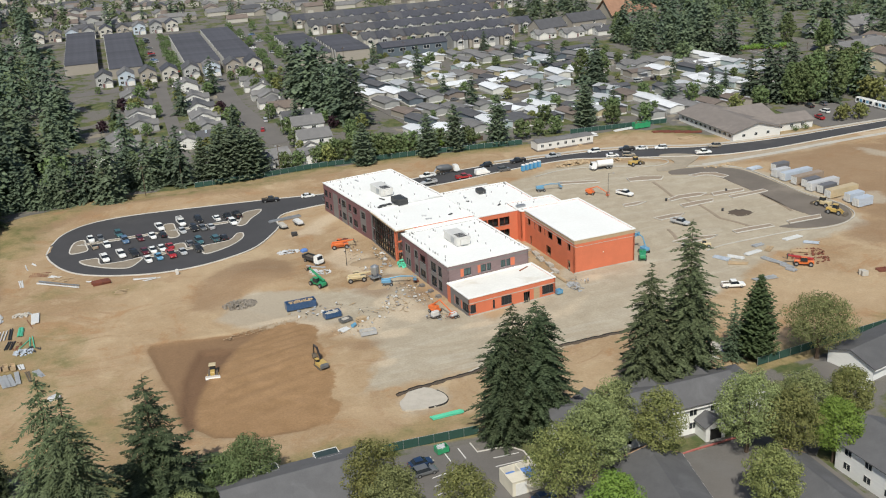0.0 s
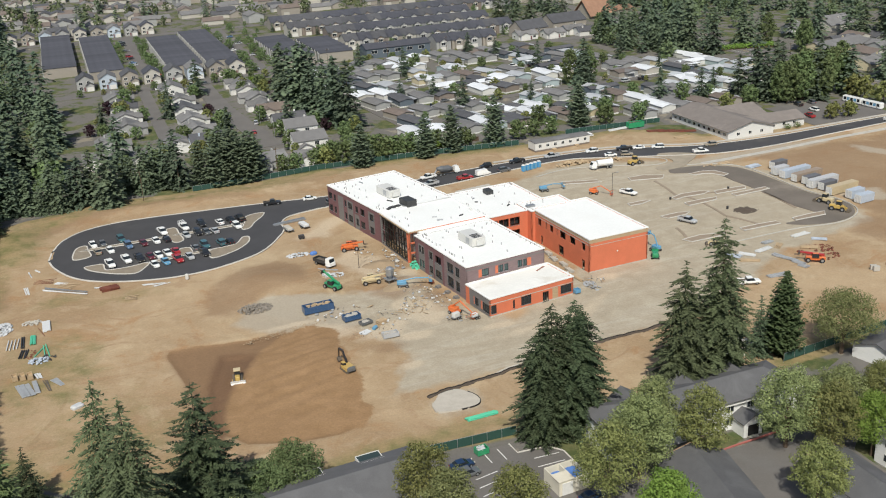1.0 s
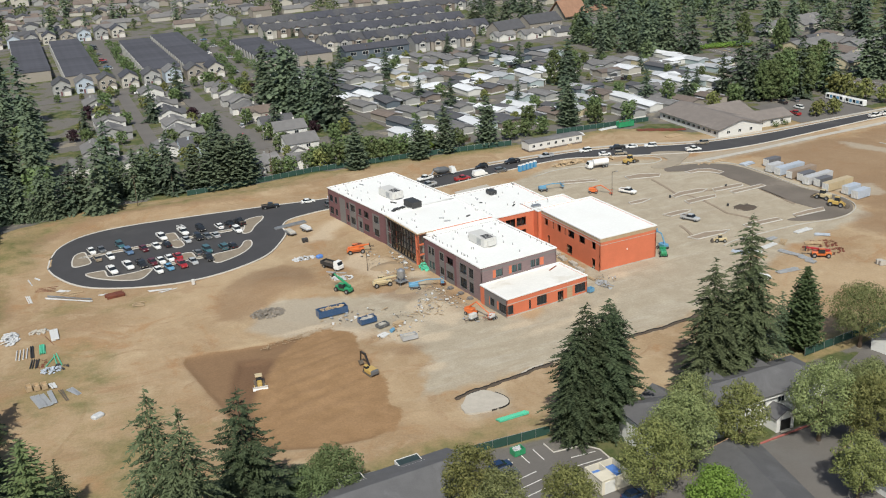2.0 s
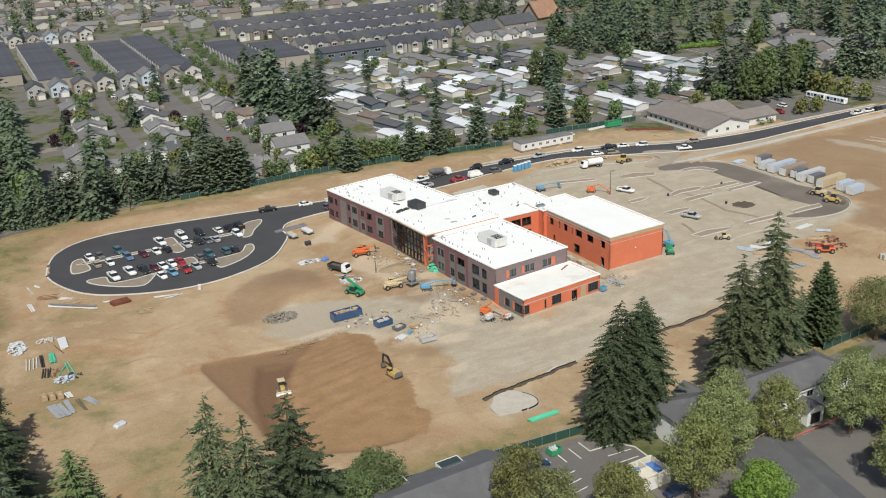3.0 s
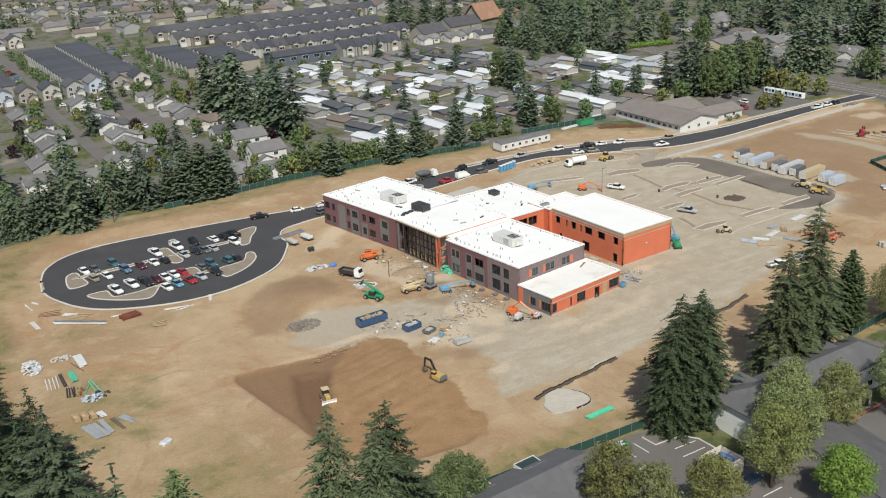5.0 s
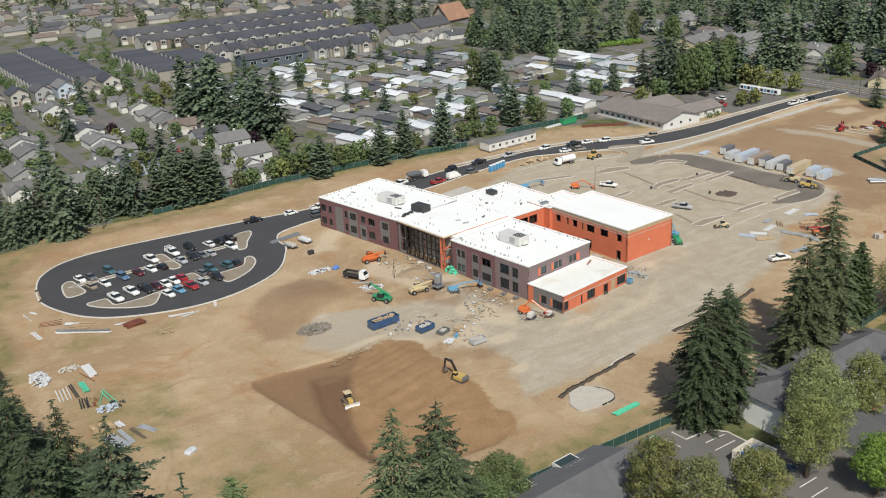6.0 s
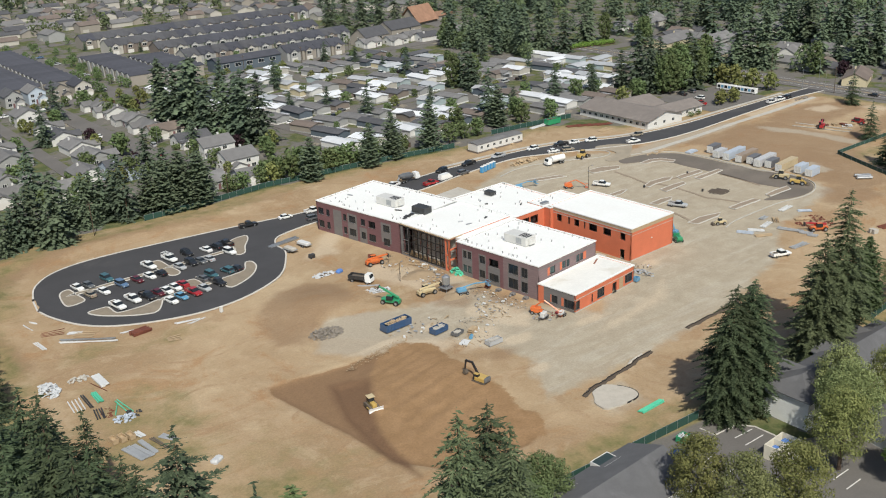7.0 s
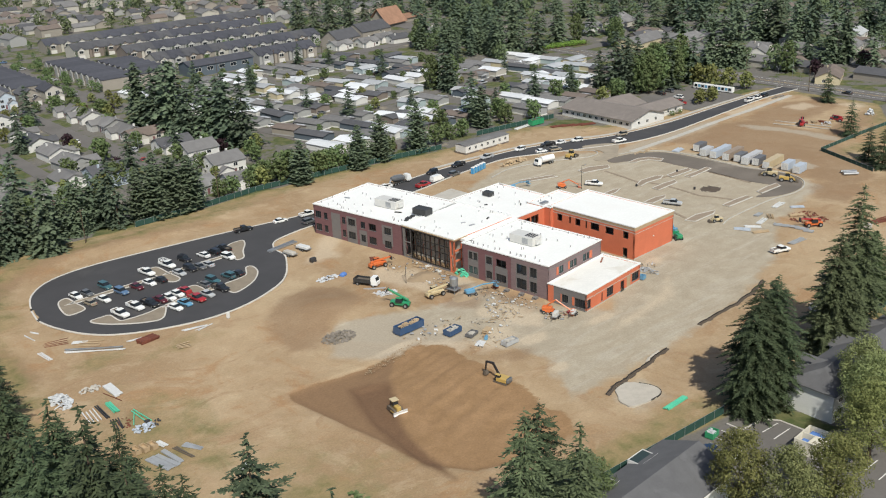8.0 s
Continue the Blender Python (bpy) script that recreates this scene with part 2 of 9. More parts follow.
CEDAR = leafy("cedar_scales", (0.118, 0.168, 0.076), (0.058, 0.090, 0.040))
LEAF = leafy("maple_leaves", (0.300, 0.302, 0.112), (0.082, 0.098, 0.033))
LEAF_OLIVE = leafy("olive_leaves", (0.330, 0.362, 0.155), (0.098, 0.120, 0.048))
LEAF_BRIGHT = leafy("bright_leaves", (0.24, 0.34, 0.075), (0.10, 0.17, 0.032))
LEAF_PURPLE = leafy("plum_leaves", (0.075, 0.042, 0.05), (0.028, 0.016, 0.02))
# distant leaves, paled the same way by haze put into the tones
FAR_LEAF_HAZE = leafy("hazed_far_leaves", (0.190, 0.230, 0.120), (0.100, 0.132, 0.066))
# hedge and garden green, its deep tone lifted for haze as well
LEAF_HEDGE = leafy("hedge_leaves", (0.180, 0.228, 0.100), (0.086, 0.122, 0.050))

# ---- mesh building ----
class Mesh:
    """Collects vertices and faces; every shape can be turned and moved as it is added."""

    def __init__(self):
        self.v, self.f, self.m = [], [], []

    def add(self, verts, faces, slot=0, at=None):
        k = len(self.v)
        if at is not None:
            verts = [tuple(at @ Vector(p)) for p in verts]
        self.v += verts
        self.f += [tuple(k + i for i in f) for f in faces]
        self.m += [slot] * len(faces)
        return self

    def box(self, x0, x1, y0, y1, z0, z1, slot=0, at=None, taper=0.0):
        t = taper
        return self.add([(x0, y0, z0), (x1, y0, z0), (x1, y1, z0), (x0, y1, z0), (x0 + t, y0 + t, z1), (x1 - t, y0 + t, z1), (x1 - t, y1 - t, z1), (x0 + t, y1 - t, z1)],
                        [(0, 3, 2, 1), (4, 5, 6, 7), (0, 1, 5, 4), (1, 2, 6, 5), (2, 3, 7, 6), (3, 0, 4, 7)], slot, at)

    def block(self, x0, x1, y0, y1, z0, z1, bev=0.05, slot=0, at=None):
        """A box with its upper and upright edges chamfered."""
        b = bev
        ring = lambda e, z: [(x0 + e + b, y0 + e, z), (x1 - e - b, y0 + e, z), (x1 - e, y0 + e + b, z), (x1 - e, y1 - e - b, z), (x1 - e - b, y1 - e, z), (x0 + e + b, y1 - e, z), (x0 + e, y1 - e - b, z), (x0 + e, y0 + e + b, z)]
        v = ring(0, z0) + ring(0, z1 - b) + ring(b, z1)
        f = [tuple(range(7, -1, -1)), tuple(range(16, 24))]
        for k in (0, 8):
            f += [(k + i, k + (i + 1) % 8, k + 8 + (i + 1) % 8, k + 8 + i) for i in range(8)]
        return self.add(v, f, slot, at)

    def tube(self, a, b, r, r2=None, n=8, slot=0, at=None, cap=True):
        a, b = Vector(a), Vector(b)
        r2 = r if r2 is None else r2
        d = (b - a).normalized()
        u = d.orthogonal().normalized()
        w = d.cross(u)
        v = []
        for p, q in ((a, r), (b, r2)):
            v += [tuple(p + q * (math.cos(math.tau * i / n) * u + math.sin(math.tau * i / n) * w)) for i in range(n)]
        f = [(i, (i + 1) % n, n + (i + 1) % n, n + i) for i in range(n)]
        if cap:
            f += [tuple(range(n - 1, -1, -1)), tuple(range(n, 2 * n))]
        return self.add(v, f, slot, at)

    def profile(self, pts, y0, y1, slot=0, at=None, inset=0.0, axis="y"):
        """An outline in x and z, drawn out from y0 to y1."""
        n = len(pts)
        if axis == "y":
            v = [(x, y0, z) for x, z in pts] + [(x, y1, z) for x, z in pts]
        else:
            v = [(y0, x, z) for x, z in pts] + [(y1, x, z) for x, z in pts]
        f = [(i, (i + 1) % n, n + (i + 1) % n, n + i) for i in range(n)] + [tuple(range(n - 1, -1, -1)), tuple(range(n, 2 * n))]
        return self.add(v, f, slot, at)

    def gable(self, x0, x1, y0, y1, z0, rise, over=0.4, thick=0.18, slot=0, at=None):
        """A pitched roof of two slabs, ridge along x."""
        ym = (y0 + y1) / 2
        run = (y1 - y0) / 2
        drop = rise * over / run
        a, b = x0 - over, x1 + over
        for s, ye in ((-1, y0 - over), (1, y1 + over)):
            v = [(a, ye, z0 - drop), (b, ye, z0 - drop), (b, ym, z0 + rise), (a, ym, z0 + rise)]
            v += [(x, y, z + thick) for x, y, z in v]
            f = [(0, 1, 2, 3), (7, 6, 5, 4), (0, 4, 5, 1), (1, 5, 6, 2), (2, 6, 7, 3), (3, 7, 4, 0)]
            if s < 0:
                f = [tuple(reversed(q)) for q in f]
            self.add(v, f, slot, at)
        return self

    def hip(self, x0, x1, y0, y1, z0, rise, over=0.4, thick=0.18, slot=0, at=None):
        x0, x1, y0, y1 = x0 - over, x1 + over, y0 - over, y1 + over
        h = min(x1 - x0, y1 - y0) / 2
        if x1 - x0 >= y1 - y0:
            r0, r1 = (x0 + h, (y0 + y1) / 2), (x1 - h, (y0 + y1) / 2)
            f = [(4, 5, 9, 8), (5, 6, 9), (6, 7, 8, 9), (7, 4, 8)]
        else:
            r0, r1 = ((x0 + x1) / 2, y0 + h), ((x0 + x1) / 2, y1 - h)
            f = [(4, 5, 8), (5, 6, 9, 8), (6, 7, 9), (7, 4, 8, 9)]
        v = [(x0, y0, z0 - thick), (x1, y0, z0 - thick), (x1, y1, z0 - thick), (x0, y1, z0 - thick), (x0, y0, z0), (x1, y0, z0), (x1, y1, z0), (x0, y1, z0), (*r0, z0 + rise), (*r1, z0 + rise)]
        f += [(0, 3, 2, 1), (0, 1, 5, 4), (1, 2, 6, 5), (2, 3, 7, 6), (3, 0, 4, 7)]
        return self.add(v, f, slot, at)

    def weld(self):
        """Joins touching boxes into one body: shared corners once, faces between two boxes dropped."""
        at, new_v, to = {}, [], []
        for p in self.v:
            key = tuple(round(c, 4) for c in p)
            if key not in at:
                at[key] = len(new_v)
                new_v.append(p)
            to.append(at[key])
        faces = [tuple(to[i] for i in f) for f in self.f]
        seen = collections.Counter(tuple(sorted(f)) for f in faces)
        keep = [k for k, f in enumerate(faces) if seen[tuple(sorted(f))] == 1]
        self.v, self.f, self.m = new_v, [faces[k] for k in keep], [self.m[k] for k in keep]
        return self

    def data(self, name, *mats, smooth=False):
        me = bpy.data.meshes.new(name)
        me.from_pydata(self.v, [], self.f)
        for m in mats:
            me.materials.append(m)
        if len(mats) > 1:
            me.polygons.foreach_set("material_index", self.m)
        if smooth:
            me.polygons.foreach_set("use_smooth", [True] * len(self.f))
        me.update()
        return me


def part(name, mesh, mat, parent, label="", at=None, smooth=False):
    """One mesh object under a thing or a part."""
    data = mesh if isinstance(mesh, bpy.types.Mesh) else mesh.data(name, *(mat if isinstance(mat, tuple) else (mat,)), smooth=smooth)
    ob = new(name, data)
    ob.parent = parent
    if at is not None:
        ob.matrix_basis = at
    return tagged(ob, label) if label else ob


def thing(name, label, category, group="", at=None, mesh=None, mat=None, kind="", smooth=False):
    """A top-level thing: an Empty that takes parts, or one mesh."""
    data = mesh.data(name, *(mat if isinstance(mat, tuple) else (mat,)), smooth=smooth) if mesh else None
    ob = new(name, data)
    if at is not None:
        ob.matrix_basis = at
    return tagged(ob, label, category, group, kind)


def spot(x, y, turn=0.0, z=0.0):
    return pose(x, y, z, 0, 0, turn)


def glide(pts, steps=6, closed=False):
    """A smooth line through a few corners (Catmull-Rom)."""
    p = [Vector(q) for q in pts]
    n, out = len(p), []
    for i in range(n if closed else n - 1):
        a, b, c, d = (p[(i + k) % n] if closed else p[max(0, min(n - 1, i + k))] for k in (-1, 0, 1, 2))
        for s in range(steps):
            t = s / steps
            out.append(0.5 * (2 * b + (c - a) * t + (2 * a - 5 * b + 4 * c - d) * t * t + (3 * b - a - 3 * c + d) * t ** 3))
    if not closed:
        out.append(p[-1])
    return out


def sheet(pts, z, thick=0.05):
    """A flat slab with the given outline."""
    n = len(pts)
    v = [(p[0], p[1], z) for p in pts] + [(p[0], p[1], z - thick) for p in pts]
    area = sum(pts[i][0] * pts[(i + 1) % n][1] - pts[(i + 1) % n][0] * pts[i][1] for i in range(n))
    top = tuple(range(n)) if area > 0 else tuple(range(n - 1, -1, -1))
    return Mesh().add(v, [top] + [(i, (i + 1) % n, n + (i + 1) % n, n + i) for i in range(n)])


def strip(pts, width, z0, z1, closed=False, side=0.0):
    """A low band along a line: a kerb, a line of paint, a path. side shifts it off the line."""
    p = [Vector((q[0], q[1])) for q in pts]
    n = len(p)
    v, f = [], []
    for i in range(n):
        a = p[i - 1] if (i or closed) else p[0]
        b = p[(i + 1) % n] if (i < n - 1 or closed) else p[-1]
        d = (b - a).normalized() if (b - a).length > 1e-6 else Vector((1, 0))
        nrm = Vector((-d.y, d.x))
        for s, z in ((-0.5, z0), (-0.5, z1), (0.5, z1), (0.5, z0)):
            q = p[i] + nrm * (s * width + side)
            v.append((q.x, q.y, z))
    for i in range(n if closed else n - 1):
        j = (i + 1) % n
        f += [(4 * i + k, 4 * j + k, 4 * j + k + 1, 4 * i + k + 1) for k in range(3)]
    if not closed:
        f += [(0, 1, 2, 3), (4 * n - 1, 4 * n - 2, 4 * n - 3, 4 * n - 4)]
    return Mesh().add(v, f)


def inside(px, py, poly):
    """Signed distance to an outline, positive inside, for arrays of points."""
    best = np.full(px.shape, 1e9)
    odd = np.zeros(px.shape, bool)
    n = len(poly)
    for i in range(n):
        (ax, ay), (bx, by) = poly[i][:2], poly[(i + 1) % n][:2]
        dx, dy = bx - ax, by - ay
        t = np.clip(((px - ax) * dx + (py - ay) * dy) / (dx * dx + dy * dy + 1e-9), 0, 1)
        best = np.minimum(best, np.hypot(px - ax - t * dx, py - ay - t * dy))
        cross = ((ay > py) != (by > py)) & (px < (bx - ax) * (py - ay) / (by - ay + 1e-12) + ax)
        odd ^= cross
    return np.where(odd, best, -best)


# ---- ground ----
def step_axis(stops):
    out = [stops[0][0]]
    for (a, s), (b, _) in zip(stops, stops[1:]):
        k = max(1, round((b - a) / s))
        out += [a + (b - a) * (i + 1) / k for i in range(k)]
    return np.array(out)


GX = step_axis([(-3200, 300), (-500, 40), (-80, 2.5), (-10, 0.8), (66, 2.5), (350, 15), (600, 60), (1200, 300), (3600, 1)])
GY = step_axis([(-2200, 300), (-100, 30), (100, 2.5), (162, 0.8), (262, 2.5), (380, 10), (800, 40), (1400, 300), (4400, 1)])
gx, gy = np.meshgrid(GX, GY)

SITE = [(-44, 200), (-48, 262), (-46, 300), (-40, 332), (-10, 349), (40, 346), (60, 349), (107, 348), (140, 343), (190, 345), (205, 335), (214, 322), (225, 318), (318, 312), (318, 262), (240, 212), (200, 188), (170, 166), (150, 161.5), (118, 158.5), (100, 156), (58, 158), (10, 163), (-20, 172), (-30, 180)]
ROCK = [(40, 181.5), (62, 181), (104, 185), (140, 196), (160, 210), (200, 218), (206, 236), (205, 275), (198, 290), (165, 309), (148, 315), (134, 308), (118, 300), (116, 280), (124, 256), (104, 222), (78, 204), (68, 218), (64, 246), (56, 236), (44, 238), (26, 244), (20, 240), (26, 230), (40, 219), (45, 207), (50, 197), (44, 190)]
DUG = [(-2, 221), (-1, 224), (4, 223.5), (17, 221.5), (26, 222), (33, 222.5), (37, 216), (35.5, 206), (35, 198), (36, 190), (33, 183), (33.5, 176), (30, 172.5), (25, 171.5), (17, 172), (8, 175.5), (3, 183), (2, 192), (1, 200), (-0.5, 210)]
DUG_DARK = [(9, 217), (18, 213.5), (13, 205), (7, 195), (5, 182), (3.5, 176), (2.5, 180), (2.5, 190), (4, 203)]
LAWN = [[(60.2, 149), (62, 150.5), (66.8, 150.5), (67, 139.6), (62.2, 139.6)], [(82, 139.8), (93.8, 139.8), (93.8, 135.8), (88, 135.4), (83, 137)], [(97, 139.8), (110, 141), (110, 138.6), (104, 136.6), (97.2, 136.4)]]
soil = np.zeros(gx.shape + (4,), np.float32)
cover = np.zeros(gx.shape + (4,), np.float32)
tint = np.zeros(gx.shape + (4,), np.float32)


def soft(poly, reach):
    return np.clip(0.5 + inside(gx, gy, poly) / (2 * reach), 0, 1)


soil[..., 0] = soft(ROCK, 4)
soil[..., 1] = np.where(gx < 22, soft(DUG, 2.0), soft(DUG, 2.0 + np.clip((gx - 22) / 3, 0, 1) * 5))
site_d = inside(gx, gy, SITE)
soil[..., 2] = np.clip(0.62 - site_d / 16, 0, 1) * (site_d > -30)
soil[..., 2] = np.maximum(soil[..., 2], 0.62 * np.exp(-(((gx + 28) / 16) ** 2 + ((gy - 225) / 28) ** 2)))
soil[..., 2] = np.maximum(soil[..., 2], 0.55 * np.exp(-(((gx + 8) / 14) ** 2 + ((gy - 262) / 5) ** 2)))
soil[..., 2] = np.maximum(soil[..., 2], 0.80 * np.exp(-(((gx - 35) / 26) ** 2 + ((gy - 161.5) / 4.5) ** 2)))
cover[..., 0] = np.clip(0.5 - (site_d + 3) / 6, 0, 1)
cover[..., 1] = soft(DUG_DARK, 3)
cover[..., 2] = np.max([soft(p, 2) for p in LAWN], axis=0)
# damp spoil, spread gravel and pale wheel lanes over the earth
BROWN = [[(207, 212), (207, 228), (212, 245), (216, 288), (250, 290), (264, 284), (262, 250), (240, 230), (222, 210)], [(9, 240), (12, 253), (18, 262), (25, 268), (34, 268), (40, 261), (38, 250), (24, 245), (15, 237)], [(234, 267), (251, 268), (247, 259), (229, 254)], [(212, 290), (250, 288), (256, 262), (238, 250), (222, 262)], [(264, 290), (300, 292), (314, 284), (312, 272), (288, 270), (266, 270)], [(205, 222), (232, 236), (262, 246), (300, 248), (310, 258), (280, 258), (240, 244), (212, 232)], [(62, 226), (66, 232), (68, 222), (66, 214)], [(50, 234), (56, 240), (62, 232), (56, 228)], [(199, 221), (212, 216), (207, 204), (190, 205), (188, 214)], [(-44, 296), (-30, 318), (-18, 332), (0, 338), (40, 334), (40, 338), (-2, 344), (-26, 336), (-44, 314)], [(-46, 262), (-36, 268), (-38, 290), (-46, 294)]]
GREY = [[(15, 231), (24, 242), (36, 242), (42, 234), (45, 222), (42, 216), (27, 218), (18, 227)], [(250, 284), (254, 284), (259, 268), (261, 252), (260, 243), (254, 243), (255, 262), (250, 276)], [(208, 246), (223, 240), (221, 231), (208, 233)], [(45, 174), (51, 178), (56, 176), (54, 168), (45, 169)], [(186, 296), (250, 297), (250, 291), (186, 288)]]
PALE = [[(290, 288), (303, 286), (302, 277), (290, 279)], [(309, 274), (320, 270), (318, 261), (308, 263)], [(48, 262), (56, 268), (62, 250), (54, 244)], [(40, 209), (46, 215), (54, 214), (50, 206)], [(54, 217), (62, 226), (66, 218), (60, 210)], [(20, 214), (34, 222.5), (44, 214), (38, 212)], [(70, 196), (90, 200), (104, 206), (96, 198)], [(42, 284), (60, 300), (66, 300), (52, 282)], [(265, 300), (310, 301), (310, 295), (265, 294)]]
for ch, shapes in enumerate((BROWN, GREY, PALE)):
    tint[..., ch] = np.max([soft(p, 3.5) for p in shapes], axis=0)
for ch, spots in ((0, ((66.5, 226, 2.2, 4.5), (64, 233, 2.6, 2.2), (60, 238.5, 3.4, 2.2), (63.5, 218, 2.4, 2.0), (58.5, 252, 5, 3.6), (64.5, 250, 2.0, 4), (36, 216, 5, 1.6), (45, 203, 4, 2.6), (40, 226, 3.6, 1.4))), (2, ((56.5, 224, 3.6, 3.2), (61.5, 214.5, 3.0, 2.4), (50, 214, 4.4, 2.6), (53.5, 206, 4.0, 2.2), (43, 224, 3.4, 1.8), (28, 224.5, 8, 1.3), (64.6, 243, 2.4, 3.4), (58, 258, 3.6, 4), (74, 202, 5, 1.6), (110, 216, 4, 2), (48, 192, 3, 2)))):
    for cx, cy, rx, ry in spots:
        tint[..., ch] = np.maximum(tint[..., ch], 0.95 * np.exp(-0.7 * (((gx - cx) / rx) ** 2 + ((gy - cy) / ry) ** 2)))
soil[..., 2] = np.maximum(soil[..., 2], 0.66 * np.exp(-(((gx - 252) / 16) ** 2 + ((gy - 230) / 9) ** 2)))
soil[..., 2] = np.maximum(soil[..., 2], 0.60 * np.exp(-(((gx + 24) / 9) ** 2 + ((gy - 268) / 5) ** 2)))
soil[..., 2] = np.maximum(soil[..., 2], 0.85 * np.exp(-(((gx + 36) / 11) ** 2 + ((gy - 318) / 22) ** 2)))
soil[..., 2] = np.maximum(soil[..., 2], 0.58 * np.exp(-(((gx + 18) / 20) ** 2 + ((gy - 186) / 24) ** 2)))
soil[..., 2] = np.maximum(soil[..., 2], 0.60 * np.exp(-((site_d - 5) / 6) ** 2) * ((gx < 60) & (gy > 255)))
soil[..., 3] = tint[..., 3] = 1
# mask of the west slope that gets the painted shade
cover[..., 3] = soft([(-2, 221), (-1, 224), (4, 223.5), (17, 221.5), (26, 222), (18, 214), (12, 211), (8, 205), (4, 196), (3, 186), (2, 192), (1, 200), (-0.5, 210)], 2.0)


def bump_at(x, y, cx, cy, rx, ry, h):
    return h * np.exp(-(((x - cx) / rx) ** 2 + ((y - cy) / ry) ** 2))


def ground_height(x, y):
    x, y = np.asarray(x, float), np.asarray(y, float)
    z = bump_at(x, y, 29, 254, 10, 9, 1.9) + bump_at(x, y, 24, 203, 14, 14, 0.9) + bump_at(x, y, -36, 318, 7, 20, 2.0)
    z += bump_at(x, y, 10, 339, 60, 5, 1.1) + bump_at(x, y, 62, 238, 4, 3, 0.9)
    return z


noise.seed_set(3)
gz = ground_height(gx, gy)
near = (gx > -80) & (gx < 350) & (gy > 100) & (gy < 380)
rough_z = np.zeros(gx.shape)
for j, i in zip(*np.nonzero(near & (soil[..., 0] < 0.5))):
    rough_z[j, i] = noise.noise((gx[j, i] * 0.11, gy[j, i] * 0.11, 0)) * 0.16 + noise.noise((gx[j, i] * 0.4, gy[j, i] * 0.4, 5)) * 0.10 + noise.noise((gx[j, i] * 1.1, gy[j, i] * 1.1, 9)) * 0.05
# the dug field: a low lip, grader furrows and the dozer's curved benches
dug_d = inside(gx, gy, DUG)
bench_d = inside(gx, gy, DUG_DARK)
core = np.clip((bench_d + 1.0) / 2.5, 0, 1)
gz = gz - 0.55 * np.clip((dug_d + 0.6) / 1.6, 0, 1) * np.clip((32 - gx) / 10, 0, 1)
gz = gz + core * (0.16 * np.sin(bench_d * 2.4) - 0.5 * np.clip(bench_d / 3, 0, 1))
for k, (ox, oy, ang, amp) in enumerate(((22, 196, 0.35, 0.11), (12, 196, 1.2, 0.09), (28, 210, 0.15, 0.10))):
    across = (gx - ox) * math.sin(ang) - (gy - oy) * math.cos(ang)
    gz = gz + amp * np.sin(across * (1.5 + 0.4 * k) + 1.4 * np.sin(gx * 0.13 + k)) * np.clip(dug_d / 3, 0, 1) * np.exp(-(((gx - ox) / 13) ** 2 + ((gy - oy) / 15) ** 2))
gz = gz + rough_z - 0.1
rows_n, cols_n = gx.shape
idx = np.arange(rows_n * cols_n).reshape(rows_n, cols_n)
quads = np.stack([idx[:-1, :-1], idx[:-1, 1:], idx[1:, 1:], idx[1:, :-1]], -1).reshape(-1, 4)
gm = bpy.data.meshes.new("ground")
gm.from_pydata(np.stack([gx, gy, gz], -1).reshape(-1, 3).tolist(), [], quads.tolist())
for layer, values in (("soil", soil), ("cover", cover), ("tint", tint)):
    gm.color_attributes.new(layer, "FLOAT_COLOR", "POINT").data.foreach_set("color", values.reshape(-1))
gm.materials.append(EARTH)
gm.polygons.foreach_set("use_smooth", [True] * len(gm.polygons))
tagged(new("ground", gm), "tan construction dirt, crushed rock, dry grass and yards", "ground", kind="structure")

# ---- roads and paving ----
thing("yard_slab", "grey concrete yard slab behind the school", "slab", kind="structure", mesh=sheet([(101, 287), (117, 289), (116, 306), (103, 304)], 0.05, 0.2), mat=CONCRETE)
ROAD_NORTH = [(-25.5, 307), (-22, 317), (-14, 324.5), (0, 327), (25, 325), (43, 323), (66, 320), (85, 321.5), (105, 324), (126, 326), (150, 325.5), (167, 324), (185, 319), (198, 313), (212, 309.5), (238, 307.5), (271, 309), (300, 310), (326, 310)]
ROAD_SOUTH = [(326, 302), (300, 303), (262, 300), (228, 297), (207, 298), (194, 302), (180, 308), (164, 315), (154, 318.5), (139, 318), (124, 316), (109, 313), (85, 310), (62, 309), (54, 308), (46, 305.5), (42.5, 300), (42, 294), (39, 288), (34, 280.5), (28, 275.5), (17, 271), (6, 270), (-5, 272.5), (-15, 277.5), (-21, 284), (-25, 293), (-26.5, 300)]
north_line, south_line = glide(ROAD_NORTH, 5), glide(ROAD_SOUTH, 5)
road_edge = north_line + south_line
access = thing("road", "fresh black asphalt access road and teardrop car park", "road", kind="structure", mesh=sheet(road_edge, 0.06, 0.2), mat=ASPHALT)
part("kerb", strip(north_line, 0.45, -0.05, 0.2), KERB, access, "pale concrete kerb")
part("kerb", strip(south_line, 0.45, -0.05, 0.2), KERB, access, "pale concrete kerb")
part("kerb", strip([south_line[-2], south_line[-1], north_line[0], north_line[1]], 0.45, -0.05, 0.2), KERB, access, "pale concrete kerb")


def island(pts, name="traffic_island", fill=None, steps=4, high=0.2, edge=None, wide=0.38):
    line = glide(pts, steps, True)
    ob = thing(name, "kerbed planting island of bare soil in the car park", "traffic island", "car park islands", mesh=sheet(line, high - 0.04, 0.2), mat=fill or ISLAND_SOIL)
    part("kerb", strip(line, wide, 0.0, high, True), edge or KERB, ob, "pale concrete kerb")
    return ob


